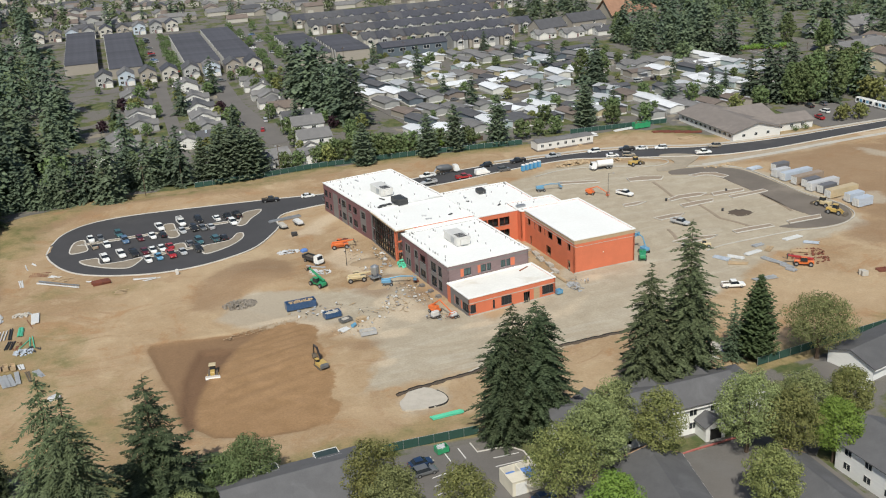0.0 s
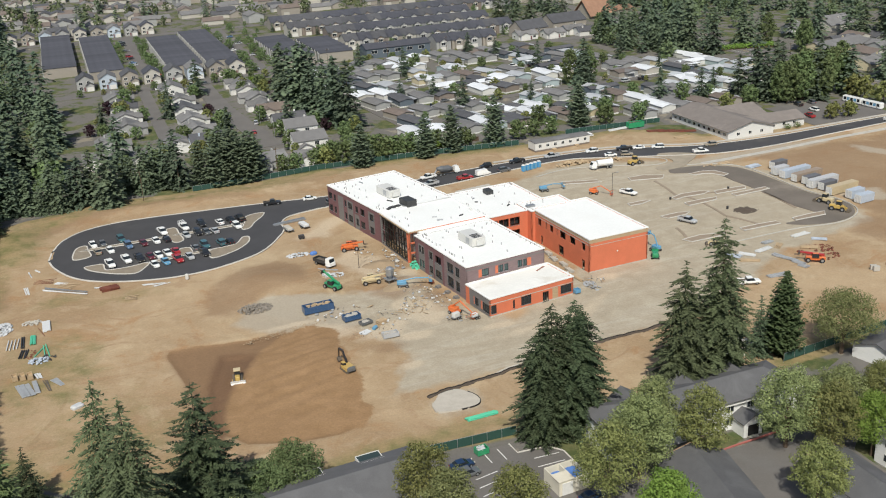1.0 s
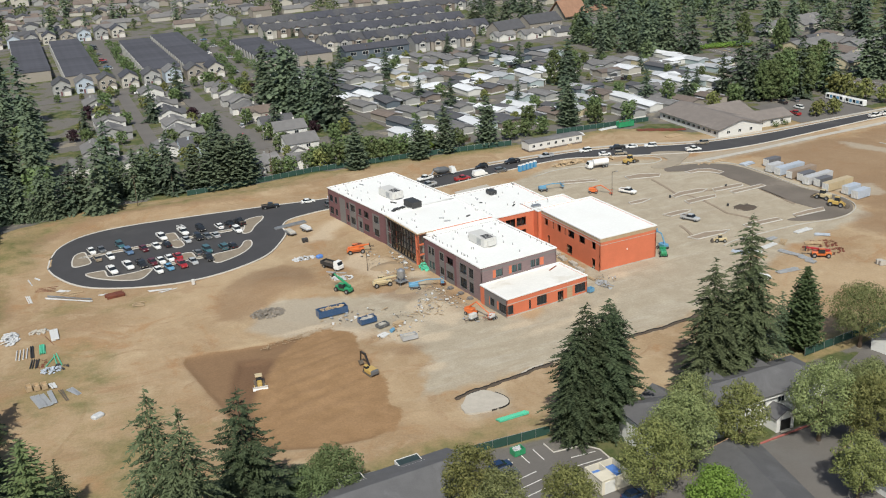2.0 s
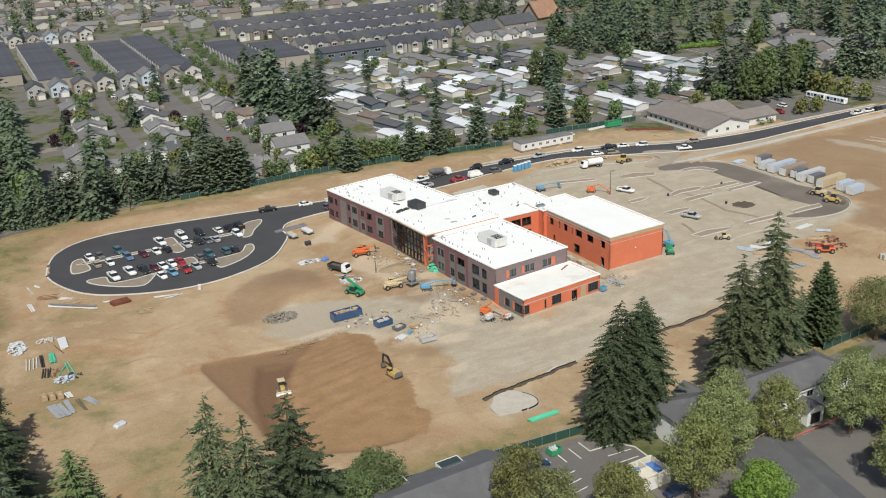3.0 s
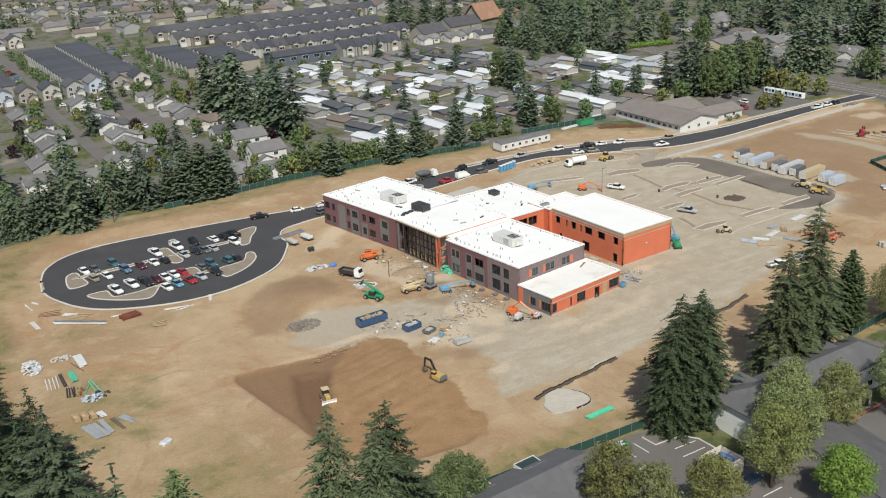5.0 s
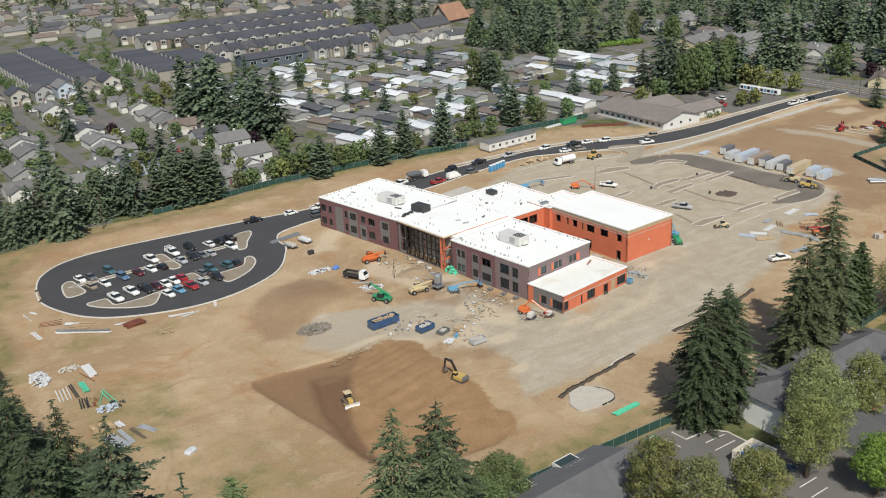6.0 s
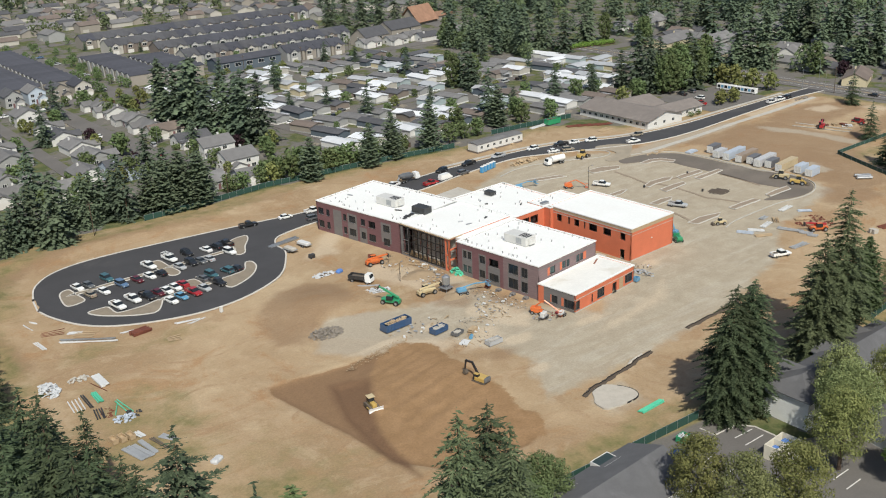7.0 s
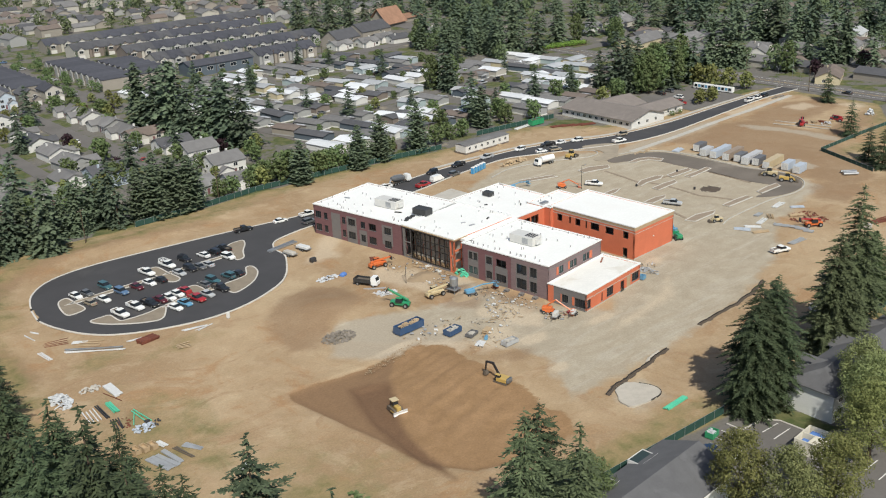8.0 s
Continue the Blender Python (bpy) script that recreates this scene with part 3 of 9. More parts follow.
island([(-18.9, 306.1), (-17.2, 308.5), (-15.6, 308.1), (-15.3, 303.9), (-14.7, 299.2), (-15.9, 297.6), (-19.3, 297.3), (-19.9, 300)])
island([(-15.2, 305), (5.5, 305.6), (5.5, 304.2), (-15.2, 303.6)], steps=2)
island([(8.3, 311.4), (9.8, 312.4), (11.4, 311.6), (11.7, 305.6), (12.2, 299.8), (10.4, 298.2), (8.8, 299.8), (8.3, 305.8)])
island([(12, 305.9), (30, 306.2), (30, 304.8), (12, 304.5)], steps=2)
island([(33.8, 312.4), (39.3, 313.6), (38.6, 310.3), (35.2, 305.5), (32.6, 300.6), (30.2, 300.7), (31.8, 305.6)])
island([(-17, 289.8), (-13.6, 290.2), (-11.9, 289.6), (-11.6, 285.2), (-9.9, 284.2), (-4.5, 284.2), (0.6, 285.2), (-1.5, 280.5), (-3.4, 278.4), (-5.6, 278.5), (-10.3, 281.2), (-15.3, 285.9)])
island([(0.8, 285.4), (9.2, 286.6), (9.2, 285.4), (0.8, 284.2)], steps=2)
island([(9.8, 291.4), (11.2, 292.2), (12.9, 291.6), (13.1, 287.1), (11.4, 286), (9.3, 286.7)])
island([(13, 287), (18, 287.2), (18, 286), (13, 285.8)], steps=2)
island([(18, 286.6), (22.7, 287.4), (26.4, 288.6), (28.9, 293.1), (30.7, 292.8), (29.9, 288.4), (26.2, 283.7), (21.7, 280.8), (18.0, 279.7), (17.2, 282.5)])

WALK_LINE = [(192, 290.5), (221, 291.5), (254, 294), (278, 295), (312, 297.5)]
thing("pavement", "new pale concrete pavement beside the access road", "pavement", kind="structure", mesh=strip(glide(WALK_LINE, 5), 2.2, -0.05, 0.12), mat=CONCRETE)
thing("pavement", "pale concrete pavement along the far side of the access road", "pavement", kind="structure", mesh=strip(glide([(128, 329), (150, 328.5), (170, 326.5), (188, 321.5), (200, 315.5), (212, 312.2), (238, 310.3), (272, 311.6), (310, 312.6)], 5), 1.6, -0.05, 0.12), mat=CONCRETE)

PAVED = [(178, 290), (184, 289.8), (192, 287.5), (199.5, 280.5), (201.2, 269), (201.3, 257), (201.6, 247.5), (204, 239.4), (204.6, 233), (202, 227), (197, 223), (190, 221.6), (182, 223), (176.5, 227), (182, 227.4), (191, 228), (190.6, 232), (189.2, 239), (189.3, 248), (189.6, 256), (189.4, 262.6), (189, 268.7), (189, 274), (187, 280.6), (181, 283.5), (176.3, 286)]
lower_lot = thing("paved_strip", "dark first layer of asphalt round the unfinished car park", "road", kind="structure", mesh=sheet(glide(PAVED, 4, True), 0.03, 0.2), mat=NEW_PAVING)
LOT_EDGE = [(186, 291.4), (193.7, 289.1), (200.8, 281.7), (202.5, 270), (202, 250.3), (205, 236.7), (203.2, 227.5), (197, 222.4), (188.8, 220.6), (178, 222), (168, 222), (154, 221.2), (147.5, 219.5)]
ENTRY_LOOP = [(134, 305), (146, 308), (158.7, 305.4), (169.7, 300.5), (176, 297.4), (181.7, 298), (183.8, 301.4), (181.5, 305.2), (176, 309)]
part("kerb", strip(glide(LOT_EDGE, 5), 0.35, -0.05, 0.2), CONCRETE, lower_lot, "pale concrete kerb")
part("kerb", strip(glide(ENTRY_LOOP, 5), 0.35, -0.05, 0.2), CONCRETE, lower_lot, "pale concrete kerb")
thing("dirt_track", "dusty gravel tracked over the new road at the lot's entry", "track", kind="structure", mesh=sheet(glide([(186, 309), (192.5, 306.6), (197, 302.2), (194, 298), (188, 293.6), (184, 290.6), (176, 289.9), (175, 294), (183.5, 296.5), (185.4, 301), (183.6, 305.6)], 4, True), 0.085, 0.2), mat=TRACKED)



def street(pts, width, name="street", label="grey worn asphalt street", mat=None, z=0.0):
    return thing(name, label, "road", kind="structure", mesh=strip(glide(pts, 4), width, -0.2, 0.05 + z), mat=mat or OLD_ASPHALT)


street([(-120, 548), (30, 550), (110, 556), (160, 553), (230, 553), (330, 560)], 11)
street([(54, 545), (54, 480), (58, 430), (61, 396)], 9.5, z=0.02)
street([(24, 545), (23, 470), (22, 390)], 6, z=0.02)
street([(112, 545), (114, 467), (119, 395)], 6, z=0.02)
street([(119, 427), (180, 428), (265, 431)], 6, z=0.04)
street([(119, 489), (180, 490), (240, 491)], 6, z=0.04)
street([(335, -400), (335, 200), (334, 330), (342, 560), (350, 900)], 16, z=0.02)
street([(92, 552), (92, 640), (94, 750)], 8, z=0.02)
street([(-120, 748), (94, 748), (300, 738)], 8, z=0.03)
street([(31, 560), (31, 748)], 8, z=0.04)
street([(340, 455), (420, 450), (560, 440)], 9, z=0.04)

# ---- the school under construction ----
school = thing("school_building", "unfinished two-storey school, plum brick and orange sheathing, white flat roofs", "building")


def ring(x0, x1, z0, z1, t, y0, y1):
    """A window frame in one piece."""
    o, i = [(x0, z0), (x1, z0), (x1, z1), (x0, z1)], [(x0 + t, z0 + t), (x1 - t, z0 + t), (x1 - t, z1 - t), (x0 + t, z1 - t)]
    v = [(x, y, z) for y in (y0, y1) for x, z in o + i]
    f = []
    for k in range(4):
        n = (k + 1) % 4
        f += [(k, n, 4 + n, 4 + k), (8 + k, 12 + k, 12 + n, 8 + n), (k, 8 + k, 8 + n, n), (4 + k, 4 + n, 12 + n, 12 + k)]
    return Mesh().add(v, f)


def window(parent, m, x0, x1, z0, z1, bars=1, glass=None, trim=None, sill=True, deep=0.16, open_hole=False):
    """A window set into a wall whose outside faces -y: frame, panes, sill."""
    t = 0.09
    w = part("window", ring(x0, x1, z0, z1, t, deep - 0.05, deep + 0.06), trim or FRAME_DARK, parent, at=m)
    for k in range(1, bars + 1):
        x = x0 + (x1 - x0) * k / (bars + 1)
        part("mullion", Mesh().box(x - t / 2, x + t / 2, deep - 0.04, deep + 0.05, z0 + t, z1 - t), trim or FRAME_DARK, w)
    if not open_hole:
        part("pane", Mesh().box(x0 + 0.02, x1 - 0.02, deep + 0.07, deep + 0.1, z0 + 0.02, z1 - 0.02), glass or GLASS, w)
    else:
        # black sheet behind the empty frame: the room's shade put in as colour
        part("pane", Mesh().box(x0 + 0.02, x1 - 0.02, deep + 0.8, deep + 0.84, z0 + 0.02, z1 - 0.02), SHADE_BLACK, w, "black sheet painting the shade inside an unglazed opening")
    if sill:
        part("sill", Mesh().box(x0 - 0.08, x1 + 0.08, -0.06, deep, z0 - 0.1, z0), FRAME_WHITE if trim is FRAME_WHITE else STEEL, w)
    return w


def wall(parent, m, length, high, holes, mats, bays=(), thick=0.4, name="wall", z0=-0.3, label=""):
    """A wall with openings that go through; bays: stretches (x0, x1, z0, z1, slot) of another cladding."""
    xs = sorted({0.0, length, *(h[0] for h in holes), *(h[1] for h in holes), *(b[0] for b in bays), *(b[1] for b in bays)})
    zs = sorted({z0, high, *(h[2] for h in holes), *(h[3] for h in holes), *(b[2] for b in bays), *(b[3] for b in bays)})
    me = Mesh()
    for a, b in zip(xs, xs[1:]):
        for c, d in zip(zs, zs[1:]):
            xm, zm = (a + b) / 2, (c + d) / 2
            if any(h[0] < xm < h[1] and h[2] < zm < h[3] for h in holes):
                continue
            slot, out = 0, 0.0
            for bay in bays:
                if bay[0] < xm < bay[1] and bay[2] < zm < bay[3]:
                    slot, out = bay[4], 0.03
            me.box(a, b, -out, thick, c, d, slot)
    return part(name, me.weld(), mats, parent, label, at=m)


def sides(wing, w, d):
    """The wall frames of a rectangular wing, each running to the right as seen from outside."""
    return {"south": wing, "west": wing @ pose(0, d, 0, 0, 0, -90), "east": wing @ pose(w, 0, 0, 0, 0, 90), "north": wing @ pose(w, d, 0, 0, 0, 180)}


def flat_roof(wing, w, d, z, coping=0.28, lip=0.14, label="bright white roof membrane", mat=None):
    r = part("roof", Mesh().box(0.02, w - 0.02, 0.02, d - 0.02, z - 0.45, z - 0.05), mat or MEMBRANE, school, label, at=wing)
    c = Mesh()
    for a, b, e, f in ((-lip, w + lip, -lip, 0.35), (-lip, w + lip, d - 0.35, d + lip), (-lip, 0.35, 0.35, d - 0.35), (w - 0.35, w + lip, 0.35, d - 0.35)):
        c.box(a, b, e, f, z - 0.06, z + coping - 0.06)
    part("coping", c, MEMBRANE, r)
    return r


def pairs(cols, levels):
    return [(a, b, c, d) for a, b in cols for c, d in levels]


# classroom wing, north
WING_A = spot(65.4, 268.4, 10.5)
A_W, A_D, A_H = 24.4, 35.4, 9.15
sa = sides(WING_A, A_W, A_D)
cols = [(0.6, 3.0), (4.2, 5.7), (11.7, 13.1), (14.2, 17.0), (19.2, 21.0), (22.4, 25.2), (28.4, 31.0)]
holes = pairs(cols, [(1.2, 3.3), (5.3, 7.3)])
wall(school, sa["west"], A_D, A_H, holes, (BRICK_PLUM, BRICK_GREY), [(7.4, 11.0, -0.3, 7.9, 1), (13.6, 17.6, -0.3, 7.9, 1), (18.6, 21.6, -0.3, 4.6, 1), (27.6, 31.6, 2.0, 7.9, 1)])
for i, h in enumerate(holes):
    window(school, sa["west"], *h, bars=1 if h[1] - h[0] < 2 else 2, open_hole=i == 11)
wall(school, sa["south"] @ pose(0, 0, 0), 8.0, A_H, [], (BRICK_PLUM,))
wall(school, sa["north"], A_W, A_H, pairs([(2, 4.5), (8, 10.5), (14, 16.5), (19, 21.5)], [(1.2, 3.3), (5.3, 7.3)]), (BRICK_PLUM,))
for h in pairs([(2, 4.5), (8, 10.5), (14, 16.5), (19, 21.5)], [(1.2, 3.3), (5.3, 7.3)]):
    window(school, sa["north"], *h)
holes = pairs([(4, 6.5), (9, 11.5), (15, 17.5), (21, 23.5), (27, 29.5)], [(1.2, 3.3), (5.3, 7.3)])
wall(school, sa["east"], A_D, A_H, holes, (BRICK_PLUM,))
for h in holes:
    window(school, sa["east"], *h)
roof_a = flat_roof(WING_A, A_W, A_D, A_H)

# entrance hall with its open steel front
WING_E = spot(67.3, 248.7, 6.0)
E_W, E_D, E_H = 24.0, 19.6, 9.4
se = sides(WING_E, E_W, E_D)
wall(school, se["west"] @ pose(18.0, 0, 0), 1.6, E_H, [(0.3, 1.3, 0.3, 4.2), (0.3, 1.3, 4.6, 8.7)], (ORANGE,))
wall(school, se["west"], 18.0, E_H, [(0.8, 3.0, 0.4, 8.6), (3.3, 17.8, 0.4, 8.6)], (BRICK_GREY, FRAME_DARK), [(0, 18.0, 8.7, 9.3, 1)], label="steel curtain wall opening without glass")
frame_bars = Mesh()
for k in range(9):
    x = 3.3 + k * 14.5 / 8
    frame_bars.box(x - 0.11, x + 0.11, -0.02, 0.28, 0.3, 8.7)
for z in (0.4, 2.6, 4.5, 6.6, 8.5):
    frame_bars.box(3.3, 17.8, 0.0, 0.24, z - 0.09, z + 0.09)
part("curtain_wall_frame", frame_bars, STEEL_DARK, school, "dark steel mullions without glass", at=se["west"])
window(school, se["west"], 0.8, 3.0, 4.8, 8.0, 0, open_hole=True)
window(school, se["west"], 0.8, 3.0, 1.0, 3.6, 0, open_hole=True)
hall = Mesh()
hall.box(3.5, E_W - 0.5, 0.5, E_D - 0.6, 4.35, 4.6)
hall.box(3.4, 3.7, 0.6, E_D - 1.0, 0, 9.2)
part("upper_floor", hall, CONCRETE, school, "bare concrete upper floor inside", at=WING_E)
ladder = Mesh()
for k in range(6):
    y = 1.2 + k * 3.0
    ladder.tube((1.6, y, 0), (1.6, y, 9.0), 0.09, n=6)
    ladder.tube((1.6, y, 4.4), (3.4, y, 4.4), 0.08, n=6)
part("column", ladder, STEEL_RED, school, "rust-red primed steel columns", at=WING_E)
holes = [(0.35, 3.0, 0.3, 2.8), (0.35, 3.0, 3.2, 5.7), (0.35, 3.0, 6.1, 8.7)]
wall(school, se["south"], 3.3, E_H, holes, (ORANGE,), label="orange framed corner with empty openings")
wall(school, se["south"] @ pose(3.3, 0, 0), E_W - 3.3, E_H, [], (ORANGE,))
roof_e = flat_roof(WING_E, E_W, E_D, E_H, label="bright white roof membrane above the entrance hall")
part("fascia", Mesh().box(-0.3, 5.0, -0.3, -0.02, E_H - 0.34, E_H - 0.08).box(-0.3, -0.02, -0.02, E_D, E_H - 0.3, E_H - 0.08), TIMBER, school, "raw timber fascia board", at=WING_E)
link_wall = spot(70.6, 249.2, -84)
wall(school, link_wall, 4.2, 8.9, [(0.9, 2.0, 1.2, 3.3), (0.9, 2.0, 5.2, 7.4)], (BRICK_GREY,))
window(school, link_wall, 0.9, 2.0, 1.2, 3.3, 0)
window(school, link_wall, 0.9, 2.0, 5.2, 7.4, 0)

# classroom wing, south
WING_B = spot(71.7, 218.5, 7.2)
B_W, B_D, B_H = 23.4, 28.2, 8.9
sb = sides(WING_B, B_W, B_D)
left = [(2.3, 3.6), (3.9, 5.3), (8.2, 10.2), (11.6, 14.9)]
right = [(18.3, 21.5), (22.6, 24.7)]
holes = pairs(left, [(1.1, 3.1), (5.1, 7.1)]) + pairs(right, [(0.9, 3.6), (4.9, 7.4)])
wall(school, sb["west"], B_D, B_H, holes, (BRICK_PLUM, BRICK_GREY, BRICK_MAUVE), [(16.6, B_D, -0.3, B_H, 2), (2.0, 5.6, -0.3, 7.5, 1), (8.0, 10.5, -0.3, 7.5, 1), (11.3, 15.4, -0.3, 5.0, 1), (18.1, 21.7, 0.6, 7.6, 1), (22.4, 24.9, 0.6, 7.6, 1)])
for i, h in enumerate(holes):
    window(school, sb["west"], *h, bars=1 if h[1] - h[0] > 1.8 else 0, open_hole=i == 7, glass=GLASS_TEAL if i in (0, 2) else GLASS)
cols = [(4.6, 6.6), (9.4, 10.9), (11.2, 12.4), (15.2, 16.6), (16.9, 18.0)]
holes = pairs(cols, [(5.5, 7.4)])
wall(school, sb["south"], B_W, B_H, holes, (BRICK_MAUVE, ORANGE, BRICK_GREY), [(3.6, 4.5, 5.4, 7.5, 1), (8.5, 9.3, 5.4, 7.5, 1), (18.1, 19.3, 5.4, 7.5, 1), (0, B_W, 7.9, 8.25, 2)])
for h in holes:
    window(school, sb["south"], *h, bars=1, glass=GLASS_TEAL)
holes = pairs([(3, 5.5), (9, 11.5), (15, 17.5), (21, 23.5)], [(1.2, 3.2), (5.3, 7.3)])
wall(school, sb["east"], B_D, B_H, holes, (BRICK_MAUVE,))
for h in holes:
    window(school, sb["east"], *h)
wall(school, sb["north"], B_W, B_H, [], (BRICK_GREY,))
roof_b = flat_roof(WING_B, B_W, B_D, B_H)
part("roof", Mesh().box(-1.2, 20.0, B_D - 0.1, B_D + 3.6, B_H - 0.5, B_H + 0.16), MEMBRANE, school, at=WING_B @ pose(3.2, 0, 0))

# one-storey annexe
WING_K = spot(72.9, 206.8, 8.0)
K_W, K_D, K_H = 24.7, 11.4, 4.65
sk = sides(WING_K, K_W, K_D)
holes = [(4.2, 6.0, 0.9, 2.9), (8.0, 11.0, 0.7, 2.9)]
wall(school, sk["west"], K_D, K_H, holes, (BRICK_GREY, ORANGE), [(0, 1.7, -0.3, K_H, 1), (3.8, 4.1, 0.8, 3.0, 1), (7.2, 7.9, 0.8, 3.0, 1)])
for h in holes:
    window(school, sk["west"], *h, bars=2)
holes = [(0.3, 1.9, 0.7, 2.9), (6.6, 7.2, 0.6, 2.8), (9.0, 12.0, 0.8, 3.1), (15.4, 17.2, -0.1, 2.7), (20.8, 24.2, 0.9, 3.1)]
wall(school, sk["south"], K_W, K_H, holes, (ORANGE, CONCRETE, TIMBER), [(0, K_W, 3.2, 3.4, 1), (0, K_W, -0.3, 0.25, 1), (18.3, 20.0, 0.3, 3.15, 2)])
for i, h in enumerate(holes):
    window(school, sk["south"], *h, bars=2 if h[1] - h[0] > 1.7 else 0, open_hole=i == 3, sill=i != 3)
wall(school, sk["east"], K_D, K_H, [(2, 5, 0.8, 3.1)], (ORANGE,))
window(school, sk["east"], 2, 5, 0.8, 3.1)
flat_roof(WING_K, K_W, K_D, K_H, label="white roof membrane with dust on the low annexe", mat=MEMBRANE_DUSTY)
thing("roof_board", "rust-red board lying on the annexe roof", "board", at=WING_K @ pose(19.5, 8.4, K_H - 0.05, 0, 0, 24), mesh=Mesh().block(0, 3.6, 0, 0.45, 0, 0.1, 0.02), mat=RUST_BOARD)

# linking block
WING_C = spot(90.6, 250.3, 4.0)
C_W, C_D, C_H = 23.0, 26.0, 8.75
sc = sides(WING_C, C_W, C_D)
holes = [(1.0, 4.2, 0.6, 3.6), (4.6, 7.8, 0.6, 3.6), (8.2, 11.4, 0.6, 3.6), (1.0, 4.2, 5.0, 7.4), (4.6, 7.8, 5.0, 7.4), (8.2, 11.4, 5.0, 7.4)]
wall(school, sc["south"], C_W, C_H, holes, (ORANGE,))
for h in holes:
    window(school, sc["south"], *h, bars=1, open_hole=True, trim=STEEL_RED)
wall(school, sc["north"], C_W, C_H, pairs([(3, 6), (9, 12), (15, 18)], [(1, 3.4), (5.2, 7.4)]), (BRICK_PLUM,))
for h in pairs([(3, 6), (9, 12), (15, 18)], [(1, 3.4), (5.2, 7.4)]):
    window(school, sc["north"], *h)
wall(school, sc["east"], C_D, C_H, [(12, 15, 0.2, 3.4)], (ORANGE,))
window(school, sc["east"], 12, 15, 0.2, 3.4, open_hole=True)
wall(school, sc["west"], C_D, C_H, [], (ORANGE,))
roof_c = flat_roof(WING_C, C_W, C_D, C_H)

# gymnasium
WING_G = spot(107.6, 220.5, 3.5)
G_W, G_D, G_H = 18.5, 30.4, 9.2
sg = sides(WING_G, G_W, G_D)
cols = [(3.4, 5.2), (7.6, 8.4), (10.0, 11.8), (13.6, 14.2), (15.4, 18.4), (20.6, 23.4), (26.6, 28.4)]
holes = pairs(cols, [(5.4, 7.4)]) + [(5.0, 6.1, -0.1, 2.6), (14.6, 17.4, 0.3, 3.0), (26.6, 28.2, -0.1, 2.7)]
wall(school, sg["west"], G_D, G_H, holes, (ORANGE, CONCRETE, TIMBER), [(0, G_D, 7.5, 7.68, 1), (0, G_D, 8.2, 8.45, 1), (0, G_D, 8.45, G_H, 2)])
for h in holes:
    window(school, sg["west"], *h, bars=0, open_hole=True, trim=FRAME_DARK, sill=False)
wall(school, sg["south"], G_W, G_H, [], (ORANGE, CONCRETE, TIMBER), [(0, G_W, 7.2, 7.32, 1), (0, G_W, 8.1, G_H, 2), (0, G_W, -0.3, 0.2, 1)])
part("wall_lamp", Mesh().box(8.6, 8.9, -0.25, 0, 4.4, 4.7), FRAME_WHITE, school, at=sg["south"])
wall(school, sg["east"], G_D, G_H, [], (ORANGE,))
wall(school, sg["north"], G_W, G_H, [], (ORANGE,))
flat_roof(WING_G, G_W, G_D, G_H, label="clean bright white gymnasium roof")
link = WING_G @ pose(-1.2, G_D - 1.8, 0)
wall(school, link, 14.5, 9.0, [], (ORANGE,))
lw = link @ pose(0, 9.0, 0, 0, 0, -90)
wall(school, lw, 9.0, 9.0, [], (ORANGE,))
wall(school, link @ pose(14.5, 0, 0, 0, 0, 90), 9.0, 9.0, [], (ORANGE,))
wall(school, link @ pose(14.5, 9.0, 0, 0, 0, 180), 14.5, 9.0, [], (ORANGE,))
flat_roof(link, 14.5, 9.0, 9.0)


# rooftop plant: each unit lies on the roof as a thing of its own
def roof_unit(m, w, d, h, mat, label, louvres=True):
    u = thing("rooftop_unit", label, "air handler", "rooftop units", at=m)
    part("casing", Mesh().block(0, w, 0, d, 0.25, h, 0.06), mat, u)
    part("curb", Mesh().box(0.15, w - 0.15, 0.15, d - 0.15, 0, 0.25), STEEL, u)
    if louvres:
        for k in range(4):
            part("louvre", Mesh().box(w * 0.2, w * 0.8, 0.4 + k * d * 0.1, 0.4 + k * d * 0.1 + d * 0.06, h, h + 0.07), FRAME_DARK, u)
        part("access_panel", Mesh().box(-0.04, 0, d * 0.2, d * 0.45, 0.5, h - 0.3), STEEL, u)
        part("duct", Mesh().block(w * 0.25, w * 0.75, -0.7, 0.02, 0.5, h - 0.5, 0.05), mat, u)
    return u


roof_unit(WING_A @ pose(8.7, 10.3, A_H - 0.05), 4.0, 8.0, 2.4, RTU, "grey steel rooftop air handler with dark louvres")
roof_unit(WING_A @ pose(8.4, -1.6, E_H - 0.05), 3.2, 5.0, 2.0, BLACK_WRAP, "rooftop air handler still wrapped in black film", False)
roof_unit(WING_B @ pose(8.4, 11.2, B_H - 0.05), 4.0, 7.6, 2.4, RTU, "grey steel rooftop air handler with dark louvres")
roof_unit(WING_C @ pose(10.6, 18.6, C_H - 0.05), 2.2, 3.0, 1.4, BLACK_WRAP, "small rooftop fan still wrapped in black film", False)
roof_unit(WING_C @ pose(14.6, 1.0, C_H - 0.05), 2.6, 1.4, 0.9, STEEL, "low grey rooftop exhaust fan", False)
tarp = Mesh()
for k in range(5):
    tarp.block(k * 0.9, k * 0.9 + 1.3, (k % 2) * 0.5, 1.0 + (k % 3) * 0.3, 0, 0.35 + 0.12 * (k % 2), 0.12)
thing("roofing_tarp", "crumpled black tarpaulin lying on the white roof", "tarpaulin", at=WING_A @ pose(3.4, 1.2, A_H - 0.05, 0, 0, 10), mesh=tarp, mat=BLACK_WRAP)

